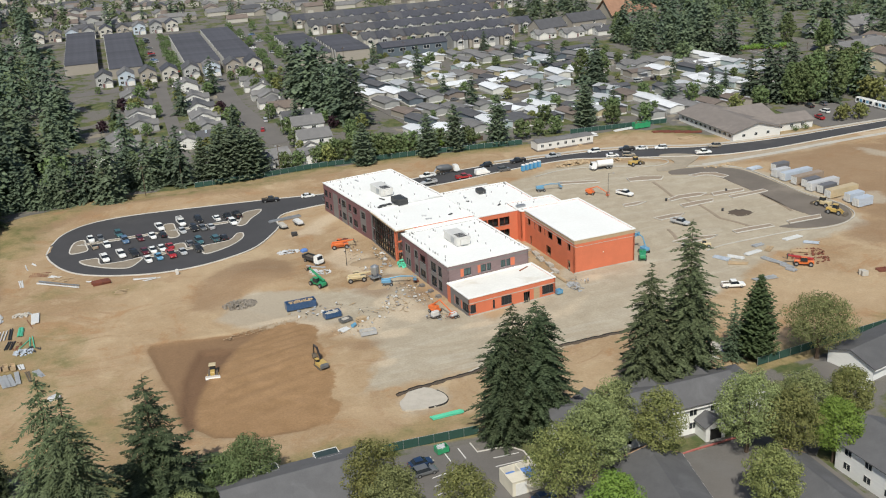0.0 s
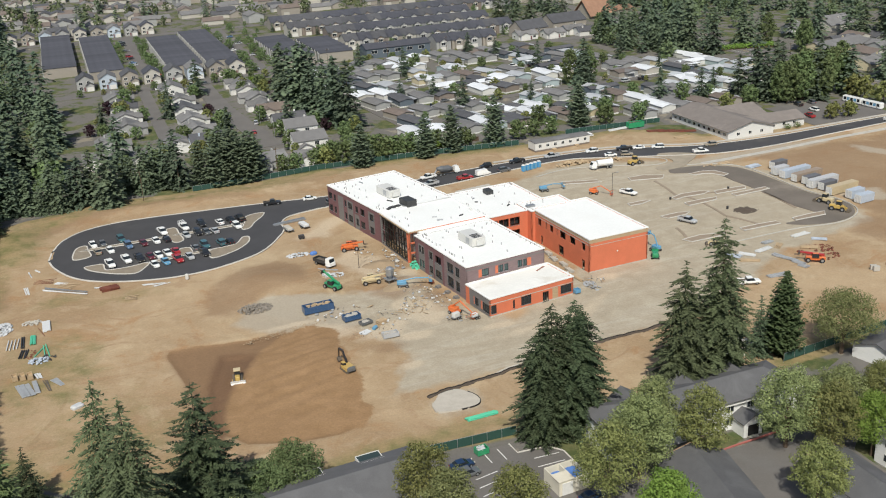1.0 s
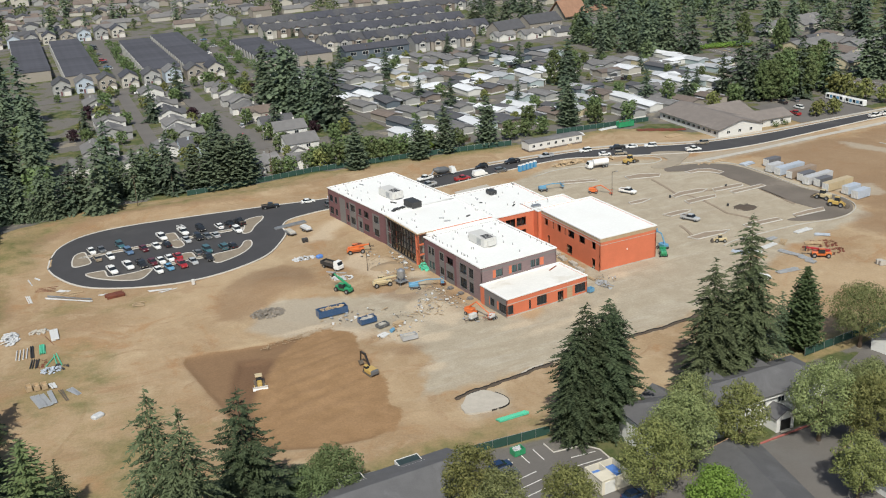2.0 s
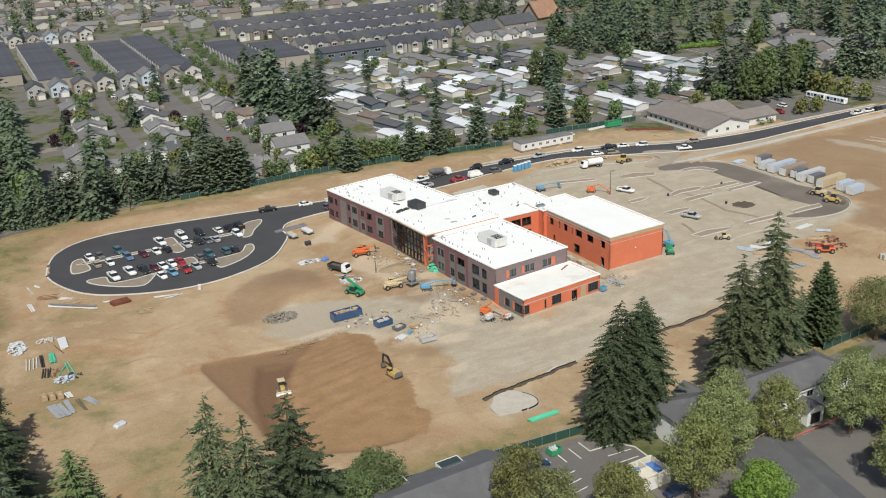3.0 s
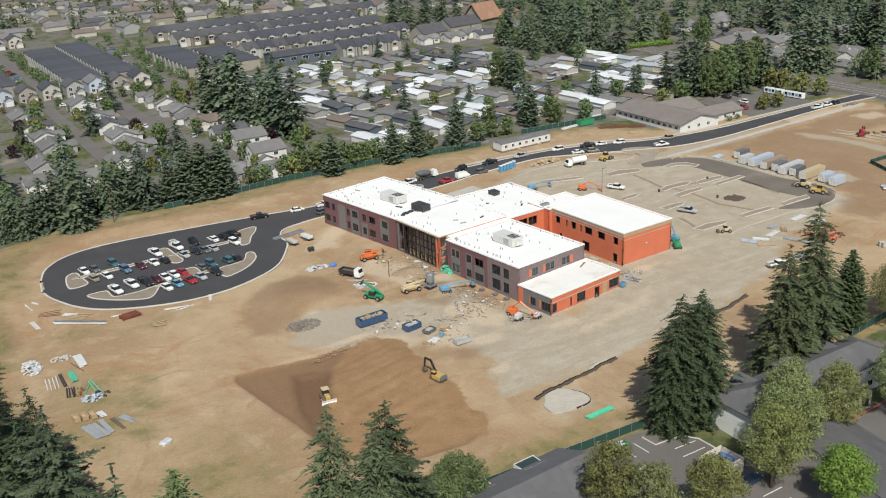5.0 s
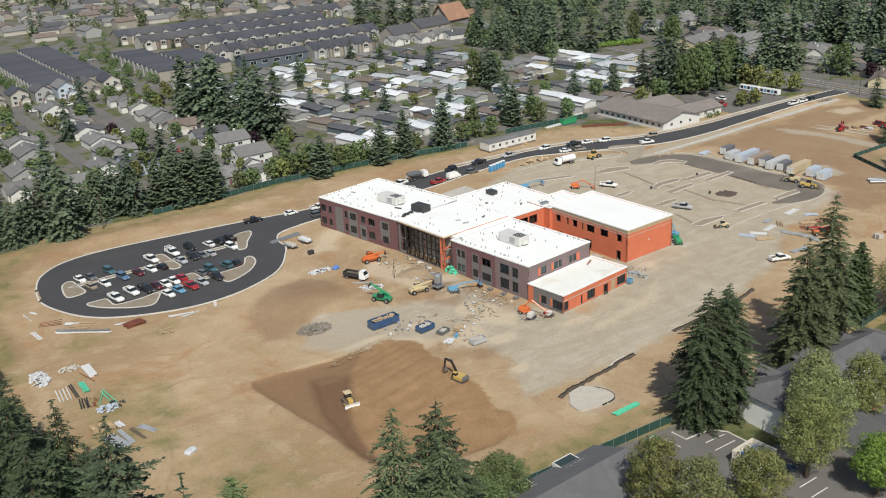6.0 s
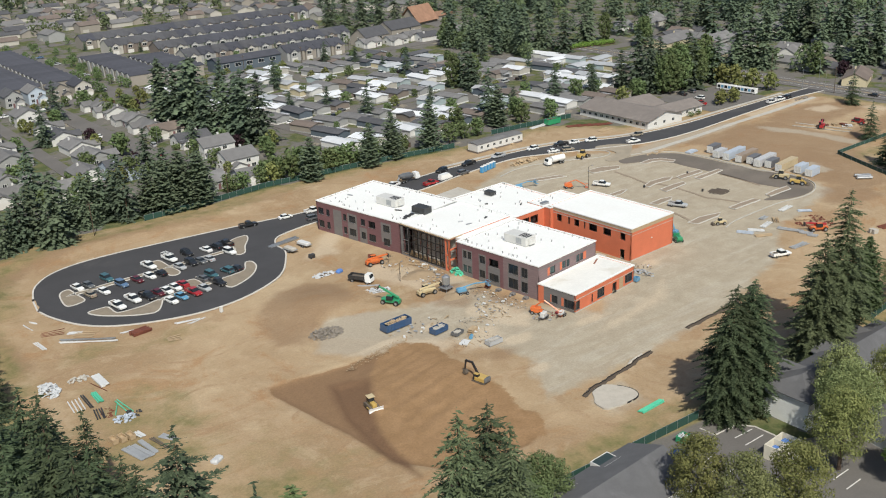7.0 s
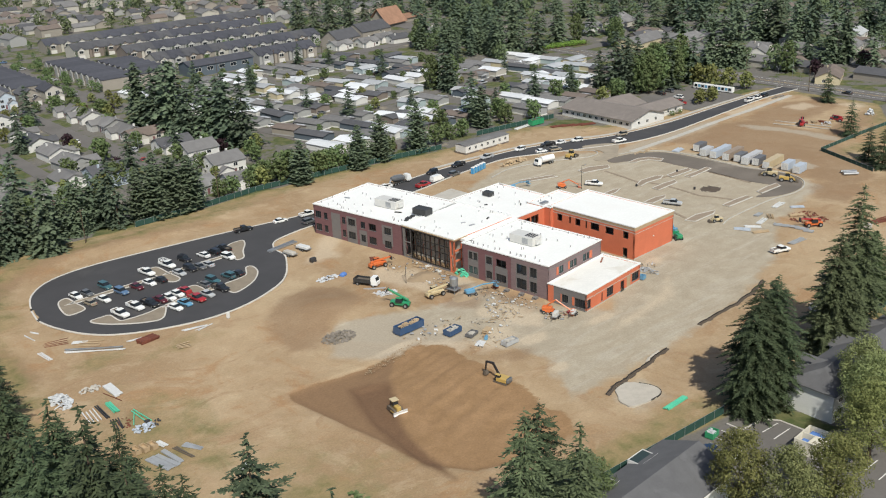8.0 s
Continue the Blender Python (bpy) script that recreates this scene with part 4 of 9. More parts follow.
VENT_GREY = surface("vent_pipe_grey", (0.24, 0.24, 0.235), 0.6, dark=0.8)
stub = thing("roof_vent", "short grey vent pipe through the white roof", "vent pipe", "roof vents", at=WING_A @ pose(3, 6, A_H - 0.05))
part("pipe", Mesh().tube((0, 0, 0), (0, 0, 0.8), 0.11, n=6), VENT_GREY, stub)
part("flashing", Mesh().tube((0, 0, 0), (0, 0, 0.22), 0.26, 0.12, n=8), MEMBRANE, stub)
random.seed(11)
for wing, w, d, h, count in ((WING_A, A_W, A_D, A_H, 44), (WING_B, B_W, B_D, B_H, 46), (WING_C, C_W, C_D, C_H, 34), (WING_E, E_W, E_D, E_H, 12), (WING_G, 0, 0, 0, 0)):
    for k in range(count):
        edge = k % 3
        x = random.uniform(1.0, w - 1.0) if edge else random.choice((1.2, w - 1.4))
        y = random.uniform(1.0, d - 1.0)
        if wing is WING_A and 6 < x < 14 and 0 < y < 20 or wing is WING_B and 6 < x < 14 and 9 < y < 20:
            continue
        copy_thing(stub, wing @ pose(x, y, h - 0.05, 0, 0, random.uniform(0, 360)))
for k in range(9):
    wing, w, d, h = ((WING_C, C_W, C_D, C_H), (WING_E, E_W, E_D, E_H), (WING_A, A_W, A_D, A_H))[k % 3]
    m = wing @ pose(random.uniform(2, w - 4), random.uniform(2, d - 4), h - 0.05, 0, 0, random.uniform(0, 180))
    thing("membrane_roll", "small dark bundle of roofing material on the white roof", "building material", "roofing bundles", at=m, mesh=Mesh().block(0, random.uniform(0.8, 2.4), 0, 0.4, 0, 0.3, 0.05), mat=STEEL if k % 2 else BLACK_WRAP)

# ---- trees ----
def fir_mesh(seed, high, radius, whorls, around, size, droop=0.35, bare=0.06, power=0.85, ragged=0.25, lift=0.12, fat=1.0, hang=0.35, waist=0.0, slim=1.0):
    """Crown of a fir: whorls of boughs, each a drooping spine with paired twigs hung with needle sprays."""
    rnd = random.Random(seed)
    me = Mesh()
    v, f = me.v, me.f
    uni, cos, sin = rnd.uniform, math.cos, math.sin

    def spray(x, y, z, b, s):
        """One folded spray that points along b and hangs at its tip."""
        dx, dy = cos(b), sin(b)
        w = uni(0.26, 0.42) * fat * slim * s
        tip = uni(-0.1, 1.0) * hang * s
        roll = uni(-0.5, 0.5) * w
        p = len(v)
        v.extend(((x - dx * s * 0.45, y - dy * s * 0.45, z + 0.08 * s), (x - dy * w, y + dx * w, z - 0.12 * s + roll), (x + dx * s * 0.8, y + dy * s * 0.8, z - tip), (x + dy * w, y - dx * w, z - 0.12 * s - roll)))
        f.extend(((p, p + 1, p + 2), (p, p + 2, p + 3)))

    for i in range(whorls):
        u = (i + 0.7 * rnd.random()) / whorls
        z0 = high * (bare + (1 - bare) * u)
        reach = radius * ((1 - u) ** power) * (1 - math.exp(-(1 - u) * 15)) * (1 - waist * (1 - u) ** 5) * (1 + ragged * uni(-1, 0.6)) + 0.25
        n = max(4, round(around * (0.5 + 0.5 * (1 - u))))
        a0 = uni(0, math.tau)
        for j in range(n):
            a = a0 + math.tau * (j + uni(-0.28, 0.28)) / n
            ln = reach * uni(0.68, 1.1)
            fall = droop * uni(0.65, 1.3)
            zb = z0 + uni(-0.5, 0.5) * high / whorls
            ca, sa_ = cos(a), sin(a)
            m = max(3, round(ln / (size * 0.8)))
            for k in range(m):
                t = 0.16 + 0.84 * k / (m - 1)
                r = ln * t
                zs = zb + ln * (lift * t - fall * t * t + 0.1 * t ** 4)
                spray(ca * r, sa_ * r, zs, a + uni(-0.3, 0.3), size * uni(0.8, 1.2))
                twig = 0.40 * ln * (1.05 - t) * uni(0.7, 1.15)
                for s in (-1, 1):
                    b = a + s * uni(0.75, 1.15)
                    cb, sb_ = cos(b), sin(b)
                    q = size * 0.5
                    while q < twig:
                        spray(ca * r + cb * q, sa_ * r + sb_ * q, zs - q * hang * 0.55 + uni(-0.1, 0.1) * size, b + uni(-0.35, 0.35), size * uni(0.65, 1.15))
                        q += size * uni(0.55, 0.8) * (0.45 + 0.55 * slim)
    # the leader
    for k in range(5):
        spray(uni(-0.1, 0.1), uni(-0.1, 0.1), high * (1 - 0.012 * k), uni(0, math.tau), size * 0.5)
    me.m = [0] * len(f)
    return me


def leaf_mesh(seed, lobes, leaves, size, squash=0.85):
    """Crown of a broadleaf tree: leaf sprays over a set of overlapping lobes (x, y, z, radius)."""
    rnd = random.Random(seed)
    me = Mesh()
    v, f = me.v, me.f
    total = sum(r * r for *_, r in lobes)
    for cx, cy, cz, r in lobes:
        for _ in range(int(leaves * r * r / total)):
            while True:
                d = Vector((rnd.uniform(-1, 1), rnd.uniform(-1, 1), rnd.uniform(-1, 1)))
                if 0.05 < d.length < 1:
                    break
            d.normalize()
            q = r * (1 - 0.38 * rnd.random() ** 1.6) * (1 + 0.2 * noise.noise((d.x * 2.2 + seed, d.y * 2.2, d.z * 2.2 + cx)))
            p = Vector((cx, cy, cz)) + Vector((d.x * q, d.y * q, d.z * q * squash))
            nrm = (d + Vector((rnd.uniform(-0.55, 0.55), rnd.uniform(-0.55, 0.55), rnd.uniform(-0.2, 0.7)))).normalized()
            a = nrm.orthogonal().normalized()
            b = nrm.cross(a)
            t = rnd.uniform(0, math.tau)
            a, b = a * math.cos(t) + b * math.sin(t), b * math.cos(t) - a * math.sin(t)
            s = size * rnd.uniform(0.55, 1.2)
            k = len(v)
            v += [tuple(p - a * s * 0.5), tuple(p + b * s * 0.36 - nrm * s * 0.1), tuple(p + a * s * 0.55), tuple(p - b * s * 0.36 - nrm * s * 0.1)]
            f += [(k, k + 1, k + 2), (k, k + 2, k + 3)]
    me.m = [0] * len(f)
    return me


def trunk_mesh(high, r, limbs=0, seed=0, top=0.03, lean=0.0):
    rnd = random.Random(seed)
    me = Mesh()
    pts = [Vector((lean * (k / 5) ** 2 + rnd.uniform(-0.05, 0.05), rnd.uniform(-0.05, 0.05), -0.3 + (high + 0.3) * k / 5)) for k in range(6)]
    for k in range(5):
        me.tube(pts[k], pts[k + 1], r * (1 - k / 5) + top, r * (1 - (k + 1) / 5) + top, 8)
    for k in range(limbs):
        a = math.tau * k / limbs + rnd.uniform(-0.4, 0.4)
        z = high * rnd.uniform(0.3, 0.75)
        ln = high * rnd.uniform(0.25, 0.4)
        me.tube((0, 0, z), (math.cos(a) * ln * 0.6, math.sin(a) * ln * 0.6, z + ln * 0.8), r * 0.4, r * 0.1, 6)
    return me


def tree(name, label, category, trunk, crown, bark, leaf, at, group=""):
    t = thing(name, label, category, group, at=at)
    part("trunk", trunk, bark, t)
    part("crown", crown, leaf, t)
    return t


def lobes_for(seed, high, radius, n, low=0.2):
    """Leaf clumps over an upright egg-shaped crown, small and uneven, with a dark heart inside."""
    rnd = random.Random(seed)
    mid, half = high * (1 + low) / 2, high * (1 - low) / 2
    out = [(0, 0, mid * 0.95, radius * 0.5), (0, 0, mid + half * 0.45, radius * 0.34)]
    for k in range(n):
        w = 1 - 2 * (k + 0.5) / n
        a = k * 2.399963 + rnd.uniform(-0.35, 0.35)
        r = radius * rnd.uniform(0.17, 0.36)
        d = math.sqrt(max(0, 1 - w * w)) * (1 - 0.18 * w) * rnd.uniform(0.66, 1.1)
        out.append((math.cos(a) * d * (radius - r * 0.6), math.sin(a) * d * (radius - r * 0.6), mid + w * (half - r * 0.6) * rnd.uniform(0.8, 1.06), r))
    return out


def set_size(ob, m, s):
    """A copy of a tree at m, s times as large."""
    c = copy_thing(ob, m)
    c.matrix_basis = m @ Matrix.Diagonal((s, s, s * random.uniform(0.92, 1.08), 1))
    return c


FIR_L = "tall dark green fir with drooping boughs"
# patterns, each placed once where it grows
big_fir = tree("fir_tree", "broad dense dark green fir at the site's edge", "fir tree", trunk_mesh(25, 0.5), fir_mesh(1, 27.2, 9.0, 31, 11, 0.5, droop=0.55, bare=0.05, power=0.46, ragged=0.3, waist=0.3, slim=0.82, fat=1.2), BARK, FIR_DARK, spot(66.8, 153.2))
tree("fir_tree", "broad dense dark green fir beside another", "fir tree", trunk_mesh(25, 0.45), fir_mesh(2, 27.0, 8.6, 31, 11, 0.5, droop=0.55, bare=0.05, power=0.46, ragged=0.3, waist=0.3, slim=0.82, fat=1.2), BARK, FIR_DARK, spot(62.6, 154.0))
tree("fir_tree", "shorter dense dark green fir in a clump", "fir tree", trunk_mesh(20, 0.4), fir_mesh(12, 23.5, 7.2, 27, 10, 0.5, droop=0.55, bare=0.05, power=0.42, ragged=0.3, waist=0.3, slim=0.82, fat=1.2), BARK, FIR_DARK, spot(59.6, 152.6))
tree("fir_tree", "dense dark green fir on the far side of a clump", "fir tree", trunk_mesh(24, 0.42), fir_mesh(15, 25.0, 7.4, 28, 10, 0.52, droop=0.55, bare=0.05, power=0.42, ragged=0.3, waist=0.3, slim=0.82, fat=1.2), BARK, FIR_DARK, spot(69.4, 155.4))
tall_fir = tree("fir_tree", "very tall fir with open drooping boughs and bare gaps", "fir tree", trunk_mesh(35, 0.55), fir_mesh(3, 37, 9.0, 38, 10, 0.52, droop=0.5, bare=0.08, power=0.5, ragged=0.36, slim=0.82, fat=1.35), BARK, FIR, spot(100.7, 155.0))
mid_fir = tree("fir_tree", "tall fir with open drooping boughs", "fir tree", trunk_mesh(28, 0.5), fir_mesh(4, 29.8, 8.8, 33, 10, 0.52, droop=0.5, bare=0.05, power=0.55, ragged=0.3, waist=0.2, slim=0.82, fat=1.35), BARK, FIR, spot(91.6, 154.2))
west_fir = tree("fir_tree", "pale green hemlock with drooping sprays", "fir tree", trunk_mesh(37, 0.55), fir_mesh(5, 38.5, 11.4, 34, 10, 0.62, droop=0.85, bare=0.03, power=0.62, ragged=0.3, hang=0.6, slim=0.82), BARK, FIR, spot(-17.0, 138.0))
tree("fir_tree", "pale green hemlock with drooping sprays beside its twin", "fir tree", trunk_mesh(37, 0.55), fir_mesh(6, 38.3, 11.0, 34, 10, 0.62, droop=0.85, bare=0.03, power=0.62, ragged=0.3, hang=0.6, slim=0.82), BARK, FIR, spot(-13.8, 131.5))
spike_fir = tree("fir_tree", "dark fir with a spiky top and wide open boughs", "fir tree", trunk_mesh(29, 0.5), fir_mesh(7, 29.6, 12.4, 21, 10, 0.5, droop=0.3, bare=0.03, power=0.68, ragged=0.45, lift=0.16, slim=0.82, fat=1.35), BARK, FIR_DARK, spot(-3.0, 149.0))
spruce = tree("spruce_tree", "blue-green spruce with layered boughs", "spruce tree", trunk_mesh(41, 0.55), fir_mesh(8, 42.7, 12.8, 36, 10, 0.62, droop=0.3, bare=0.04, power=0.55, ragged=0.4, lift=0.1, slim=0.82, fat=1.35), BARK, FIR_BLUE, spot(-48.9, 150.6))
cone = tree("cypress_tree", "dense green cone-shaped cypress", "cypress tree", trunk_mesh(17, 0.3), fir_mesh(9, 19.2, 5.3, 52, 14, 0.6, droop=0.1, bare=0.0, power=0.62, ragged=0.16, lift=0.55, fat=1.6, hang=0.3, waist=0.2), BARK, CEDAR, spot(122.0, 161.4))
tree("spruce_tree", "slim blue-grey spruce beside a green cone", "spruce tree", trunk_mesh(12, 0.25), fir_mesh(10, 14, 3.6, 24, 9, 0.5, droop=0.25, bare=0.03, slim=0.8), BARK, FIR_BLUE, spot(117.2, 163.0))
edge_fir = tree("fir_tree", "dense dark green fir at the yard's western edge", "fir tree", trunk_mesh(22, 0.4), fir_mesh(13, 23, 7.4, 20, 8, 0.8, droop=0.45, bare=0.03, power=0.6, ragged=0.35, fat=1.15, slim=0.8), BARK, FIR_DARK, spot(-52, 214), "western edge firs")
edge_fir2 = tree("fir_tree", "dense dark green fir at the yard's western edge", "fir tree", trunk_mesh(25, 0.4), fir_mesh(14, 26, 7.8, 21, 8, 0.8, droop=0.45, bare=0.03, power=0.6, ragged=0.4, fat=1.15, slim=0.8), BARK, FIR_DARK, spot(-58, 205), "western edge firs")
random.seed(21)
for x, y, s in ((-45, 180, 0.95), (-49, 189, 0.9), (-44, 190, 0.7), (-50, 203, 1.0), (-45, 204, 0.75), (-56, 226, 1.0), (-48, 224, 0.55), (-62, 182, 1.1), (-55, 174, 1.2), (-53.8, 192, 1.18), (-50, 252, 0.7), (-53, 262, 0.9), (-50, 276, 0.95), (-54, 290, 1.05), (-60, 300, 1.1), (-49, 302, 1.0), (-50, 314, 1.1), (-46, 324, 0.9), (-44, 333, 0.9), (-52, 330, 1.1), (-56, 318, 1.15), (-48, 341, 1.0), (-47, 290, 0.8)):
    set_size(random.choice((edge_fir, edge_fir2)), spot(x, y, random.uniform(0, 360)), s)
for x, y, s in ((-36, 165, 0.5), (-31, 171, 0.5)):
    set_size(edge_fir, spot(x, y, 50 * s), s)


def broad(x, y, high, radius, leaf, label, seed, leaves=11000, size=0.36, name="maple_tree"):
    return tree(name, label, "tree", trunk_mesh(high * 0.6, 0.05 * radius + 0.12, 6, seed), leaf_mesh(seed, lobes_for(seed, high, radius, 64), leaves, size), BARK, leaf, spot(x, y, seed * 40))


broad(30.0, 136.0, 16.8, 5.4, LEAF, "round olive green maple beside the car park", 31)
broad(31.5, 128.0, 16.2, 5.1, LEAF_OLIVE, "round olive green maple behind the car park", 32)
broad(42.0, 125.5, 15.6, 5.2, LEAF, "round olive green maple near parked cars", 33)
broad(69.0, 133.4, 17.0, 6.0, LEAF_OLIVE, "large grey-green maple before the white apartments", 34, 14000)
broad(75.0, 138.6, 16.4, 5.2, LEAF_OLIVE, "grey-green maple against the white apartments", 35)
broad(60.5, 129.0, 16.0, 6.0, LEAF, "olive maple with rusty patches on top", 36)
broad(81.0, 132.5, 16.6, 4.8, LEAF, "upright olive maple with rusty patches", 37)
broad(98.5, 131.0, 17.0, 6.4, LEAF_OLIVE, "large grey-green maple near the porch", 38, 14000)
broad(103.4, 125.0, 15.6, 5.2, LEAF, "olive maple with rusty patches near garages", 39)
broad(110.5, 122.5, 13.0, 4.8, LEAF_BRIGHT, "bright yellow-green tree beside the apartments", 40)
broad(65.0, 118.5, 12.0, 4.8, LEAF_BRIGHT, "bright yellow-green tree beside the garages", 41)
broad(91.0, 114.0, 13.4, 4.7, LEAF, "small dark green maple in the yard", 42)
broad(121.0, 131.5, 12.6, 4.7, LEAF, "small dark green maple by the lane", 43)
broad(133.5, 156.0, 15.4, 7.8, LEAF_OLIVE, "wide grey-green oak beside the dirt site", 44, 14000)
broad(112.0, 133.0, 13.0, 5.2, LEAF_OLIVE, "grey-green maple behind the apartments", 45)
broad(12.5, 154.0, 11.5, 5.2, LEAF_HEDGE, "dense round green tree by the dirt", 46)
broad(6.5, 151.5, 10.5, 4.7, LEAF_HEDGE, "dense round green tree under firs", 47)
broad(0.0, 141.0, 11.5, 4.3, LEAF_OLIVE, "olive green tree under tall firs", 48)
tree("cedar_tree", "bright olive green conical cedar near the dry grass", "cedar tree", trunk_mesh(26, 0.45), fir_mesh(49, 28, 7.0, 40, 11, 0.8, droop=0.15, bare=0.03, power=0.5, ragged=0.25, lift=0.3, slim=0.8), BARK, LEAF_HEDGE, spot(-34.3, 151.2))
tree("fir_tree", "slim young blue-green fir beside a tall spruce", "fir tree", trunk_mesh(35, 0.4), fir_mesh(50, 37.2, 5.6, 34, 8, 0.7, droop=0.35, bare=0.04, power=0.7, ragged=0.4, slim=0.8), BARK, FIR_BLUE, spot(-43.4, 142.2))

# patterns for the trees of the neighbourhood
cedar = tree("cedar_tree", "dense pointed green cedar along the fence", "cedar tree", trunk_mesh(14, 0.3), fir_mesh(51, 16.0, 5.2, 26, 11, 0.9, droop=0.15, bare=0.0, power=0.55, ragged=0.08, lift=0.32, fat=1.4, waist=0.25), BARK, FIR_HAZE, spot(84, 349), "boundary cedars")
far_fir = tree("fir_tree", FIR_L, "fir tree", trunk_mesh(21, 0.35), fir_mesh(52, 22, 6.4, 18, 8, 1.4, droop=0.5, bare=0.02, power=0.5, ragged=0.3, fat=1.4, hang=0.6), BARK, FIR_FAR_HAZE, spot(18, 356), "boundary firs")
far_fir2 = tree("fir_tree", FIR_L, "fir tree", trunk_mesh(23, 0.35), fir_mesh(53, 24, 6.8, 18, 8, 1.45, droop=0.55, bare=0.02, power=0.45, ragged=0.35, fat=1.4, hang=0.6), BARK, FIR_HAZE, spot(-6, 345), "boundary firs")
far_leaf = tree("deciduous_tree", "leafy green garden tree", "tree", trunk_mesh(6, 0.22, 4, 1), leaf_mesh(54, lobes_for(54, 9.5, 4.4, 22, 0.05), 520, 1.25), BARK, LEAF_HEDGE, spot(95, 353.8), "garden trees")
far_leaf2 = tree("deciduous_tree", "leafy bright green garden tree", "tree", trunk_mesh(5, 0.2, 4, 2), leaf_mesh(55, lobes_for(55, 8, 3.6, 20, 0.05), 440, 1.15), BARK, LEAF, spot(72, 356), "garden trees")
far_plum = tree("plum_tree", "dark purple-leaved garden tree", "tree", trunk_mesh(4, 0.2, 4, 3), leaf_mesh(56, lobes_for(56, 7, 3.4, 18, 0.05), 420, 1.1), BARK, LEAF_PURPLE, spot(3, 494), "garden trees")
random.seed(5)
for x, y, s in ((109, 349, 1.0), (121, 352, 1.05), (139, 352, 1.15), (181, 361, 1.1), (31, 352, 1.1), (37, 353, 1.3), (43, 352.5, 1.2), (34, 358, 1.25), (40, 359, 1.15), (26, 354, 1.0), (46, 357, 1.1)):
    set_size(cedar, spot(x, y, random.uniform(0, 360)), s)
for x, y, s in ((150, 354, 0.95), (158, 356, 0.85), (89, 356, 0.95), (101, 357, 0.9), (165, 355, 0.8), (192, 358, 0.85), (205, 354, 0.9), (76, 360, 0.9), (56, 357, 0.7), (61, 357, 0.75), (93, 360, 1.0), (80, 356, 1.05), (84, 359, 1.15), (97, 354.5, 0.9), (105, 356, 1.0), (113, 356, 0.9), (117, 359, 0.85), (68, 357, 0.8), (72, 361, 0.9), (128, 356, 0.8)):
    set_size(far_leaf, spot(x, y, random.uniform(0, 360)), s)
# the fence line to the west and the front of the wood
for k in range(22):
    x = -36 + k * 2.6
    set_size(random.choice((far_fir, far_fir2)), spot(x + random.uniform(-1, 1), 346 + min(9, max(0, x + 20) * 0.25) + random.uniform(2, 11), random.uniform(0, 360)), random.uniform(0.4, 0.8))
for k in range(60):
    x, y = random.uniform(-95, -20), random.uniform(330, 450)
    if x > -38 and y < 352:
        continue
    set_size(random.choice((far_fir, far_fir2, far_fir2, far_leaf)), spot(x, y, random.uniform(0, 360)), random.uniform(0.95, 1.35))
for x, y in ((82, 473), (84, 462), (86, 450), (88, 440), (91, 428), (93, 416), (95, 424), (90, 455), (94, 438), (84, 480), (97, 410), (89, 466), (97, 430)):
    set_size(random.choice((far_fir, far_fir2)), spot(x, y, random.uniform(0, 360)), random.uniform(1.05, 1.35))
for x, y, s in ((222, 432, 1.05), (219, 424, 0.9), (186, 372, 0.95), (228, 445, 0.7), (272, 366, 1.25), (268, 372, 0.9), (232, 380, 0.75), (200, 372, 0.6), (248, 372, 0.7)):
    set_size(far_fir, spot(x, y, random.uniform(0, 360)), s)
for x, y, s in ((196, 366, 1.0), (238, 372, 1.0), (168, 372, 0.9), (262, 356, 1.0)):
    set_size(far_leaf, spot(x, y, random.uniform(0, 360)), s)
# trees behind the pale low building
tall_leaf = tree("deciduous_tree", "tall full olive green tree behind the low building", "tree", trunk_mesh(11, 0.3, 5, 4), leaf_mesh(57, lobes_for(57, 19, 5.0, 60, 0.03), 2600, 0.95), BARK, LEAF_HEDGE, spot(290, 352), "tall boundary trees")
for k in range(22):
    set_size(tall_leaf if k % 5 else far_fir, spot(272 + k * 1.9, random.uniform(346, 362), random.uniform(0, 360)), random.uniform(0.9, 1.15) if k % 5 else 1.1)
for x, y, s in ((217, 436, 0.95), (224, 429, 0.85)):
    set_size(tall_leaf, spot(x, y, 40 * s), s)
for x, y, s in ((272, 318, 0.75), (276, 320, 0.85), (280, 317, 0.8), (284, 319, 0.7), (306, 336, 1.3), (309, 328, 1.2), (312, 320, 1.1), (307, 344, 1.3), (247, 352, 1.0)):
    set_size(far_leaf2, spot(x, y, random.uniform(0, 360)), s)
for x, y, s in ((311, 279, 0.62), (264, 243, 0.62), (232, 214, 0.7), (238, 222, 0.6)):
    set_size(edge_fir, spot(x, y, random.uniform(0, 360)), s)


# clipped hedges between the gardens
def hedge(x0, y0, x1, y1, wide, high, seed):
    rnd = random.Random(seed)
    me = Mesh()
    ln = math.hypot(x1 - x0, y1 - y0)
    lobes = [(k * 1.1, rnd.uniform(-0.2, 0.2), high * 0.55, high * 0.5 * rnd.uniform(0.85, 1.1)) for k in range(int(ln / 1.1))]
    leaves = leaf_mesh(seed, lobes, int(110 * ln), 0.6, 1.0)
    squeeze = wide / high
    leaves.v = [(x, y * squeeze, z) for x, y, z in leaves.v]
    t = thing("hedge", "clipped green hedge beside the gardens", "hedge", "garden hedges", at=spot(x0, y0, math.degrees(math.atan2(y1 - y0, x1 - x0))))
    part("foliage", leaves, LEAF_BRIGHT if seed % 3 == 0 else LEAF_HEDGE, t)
    part("stem", Mesh().box(0, ln, -0.15, 0.15, -0.1, high * 0.5), BARK, t)
    return t


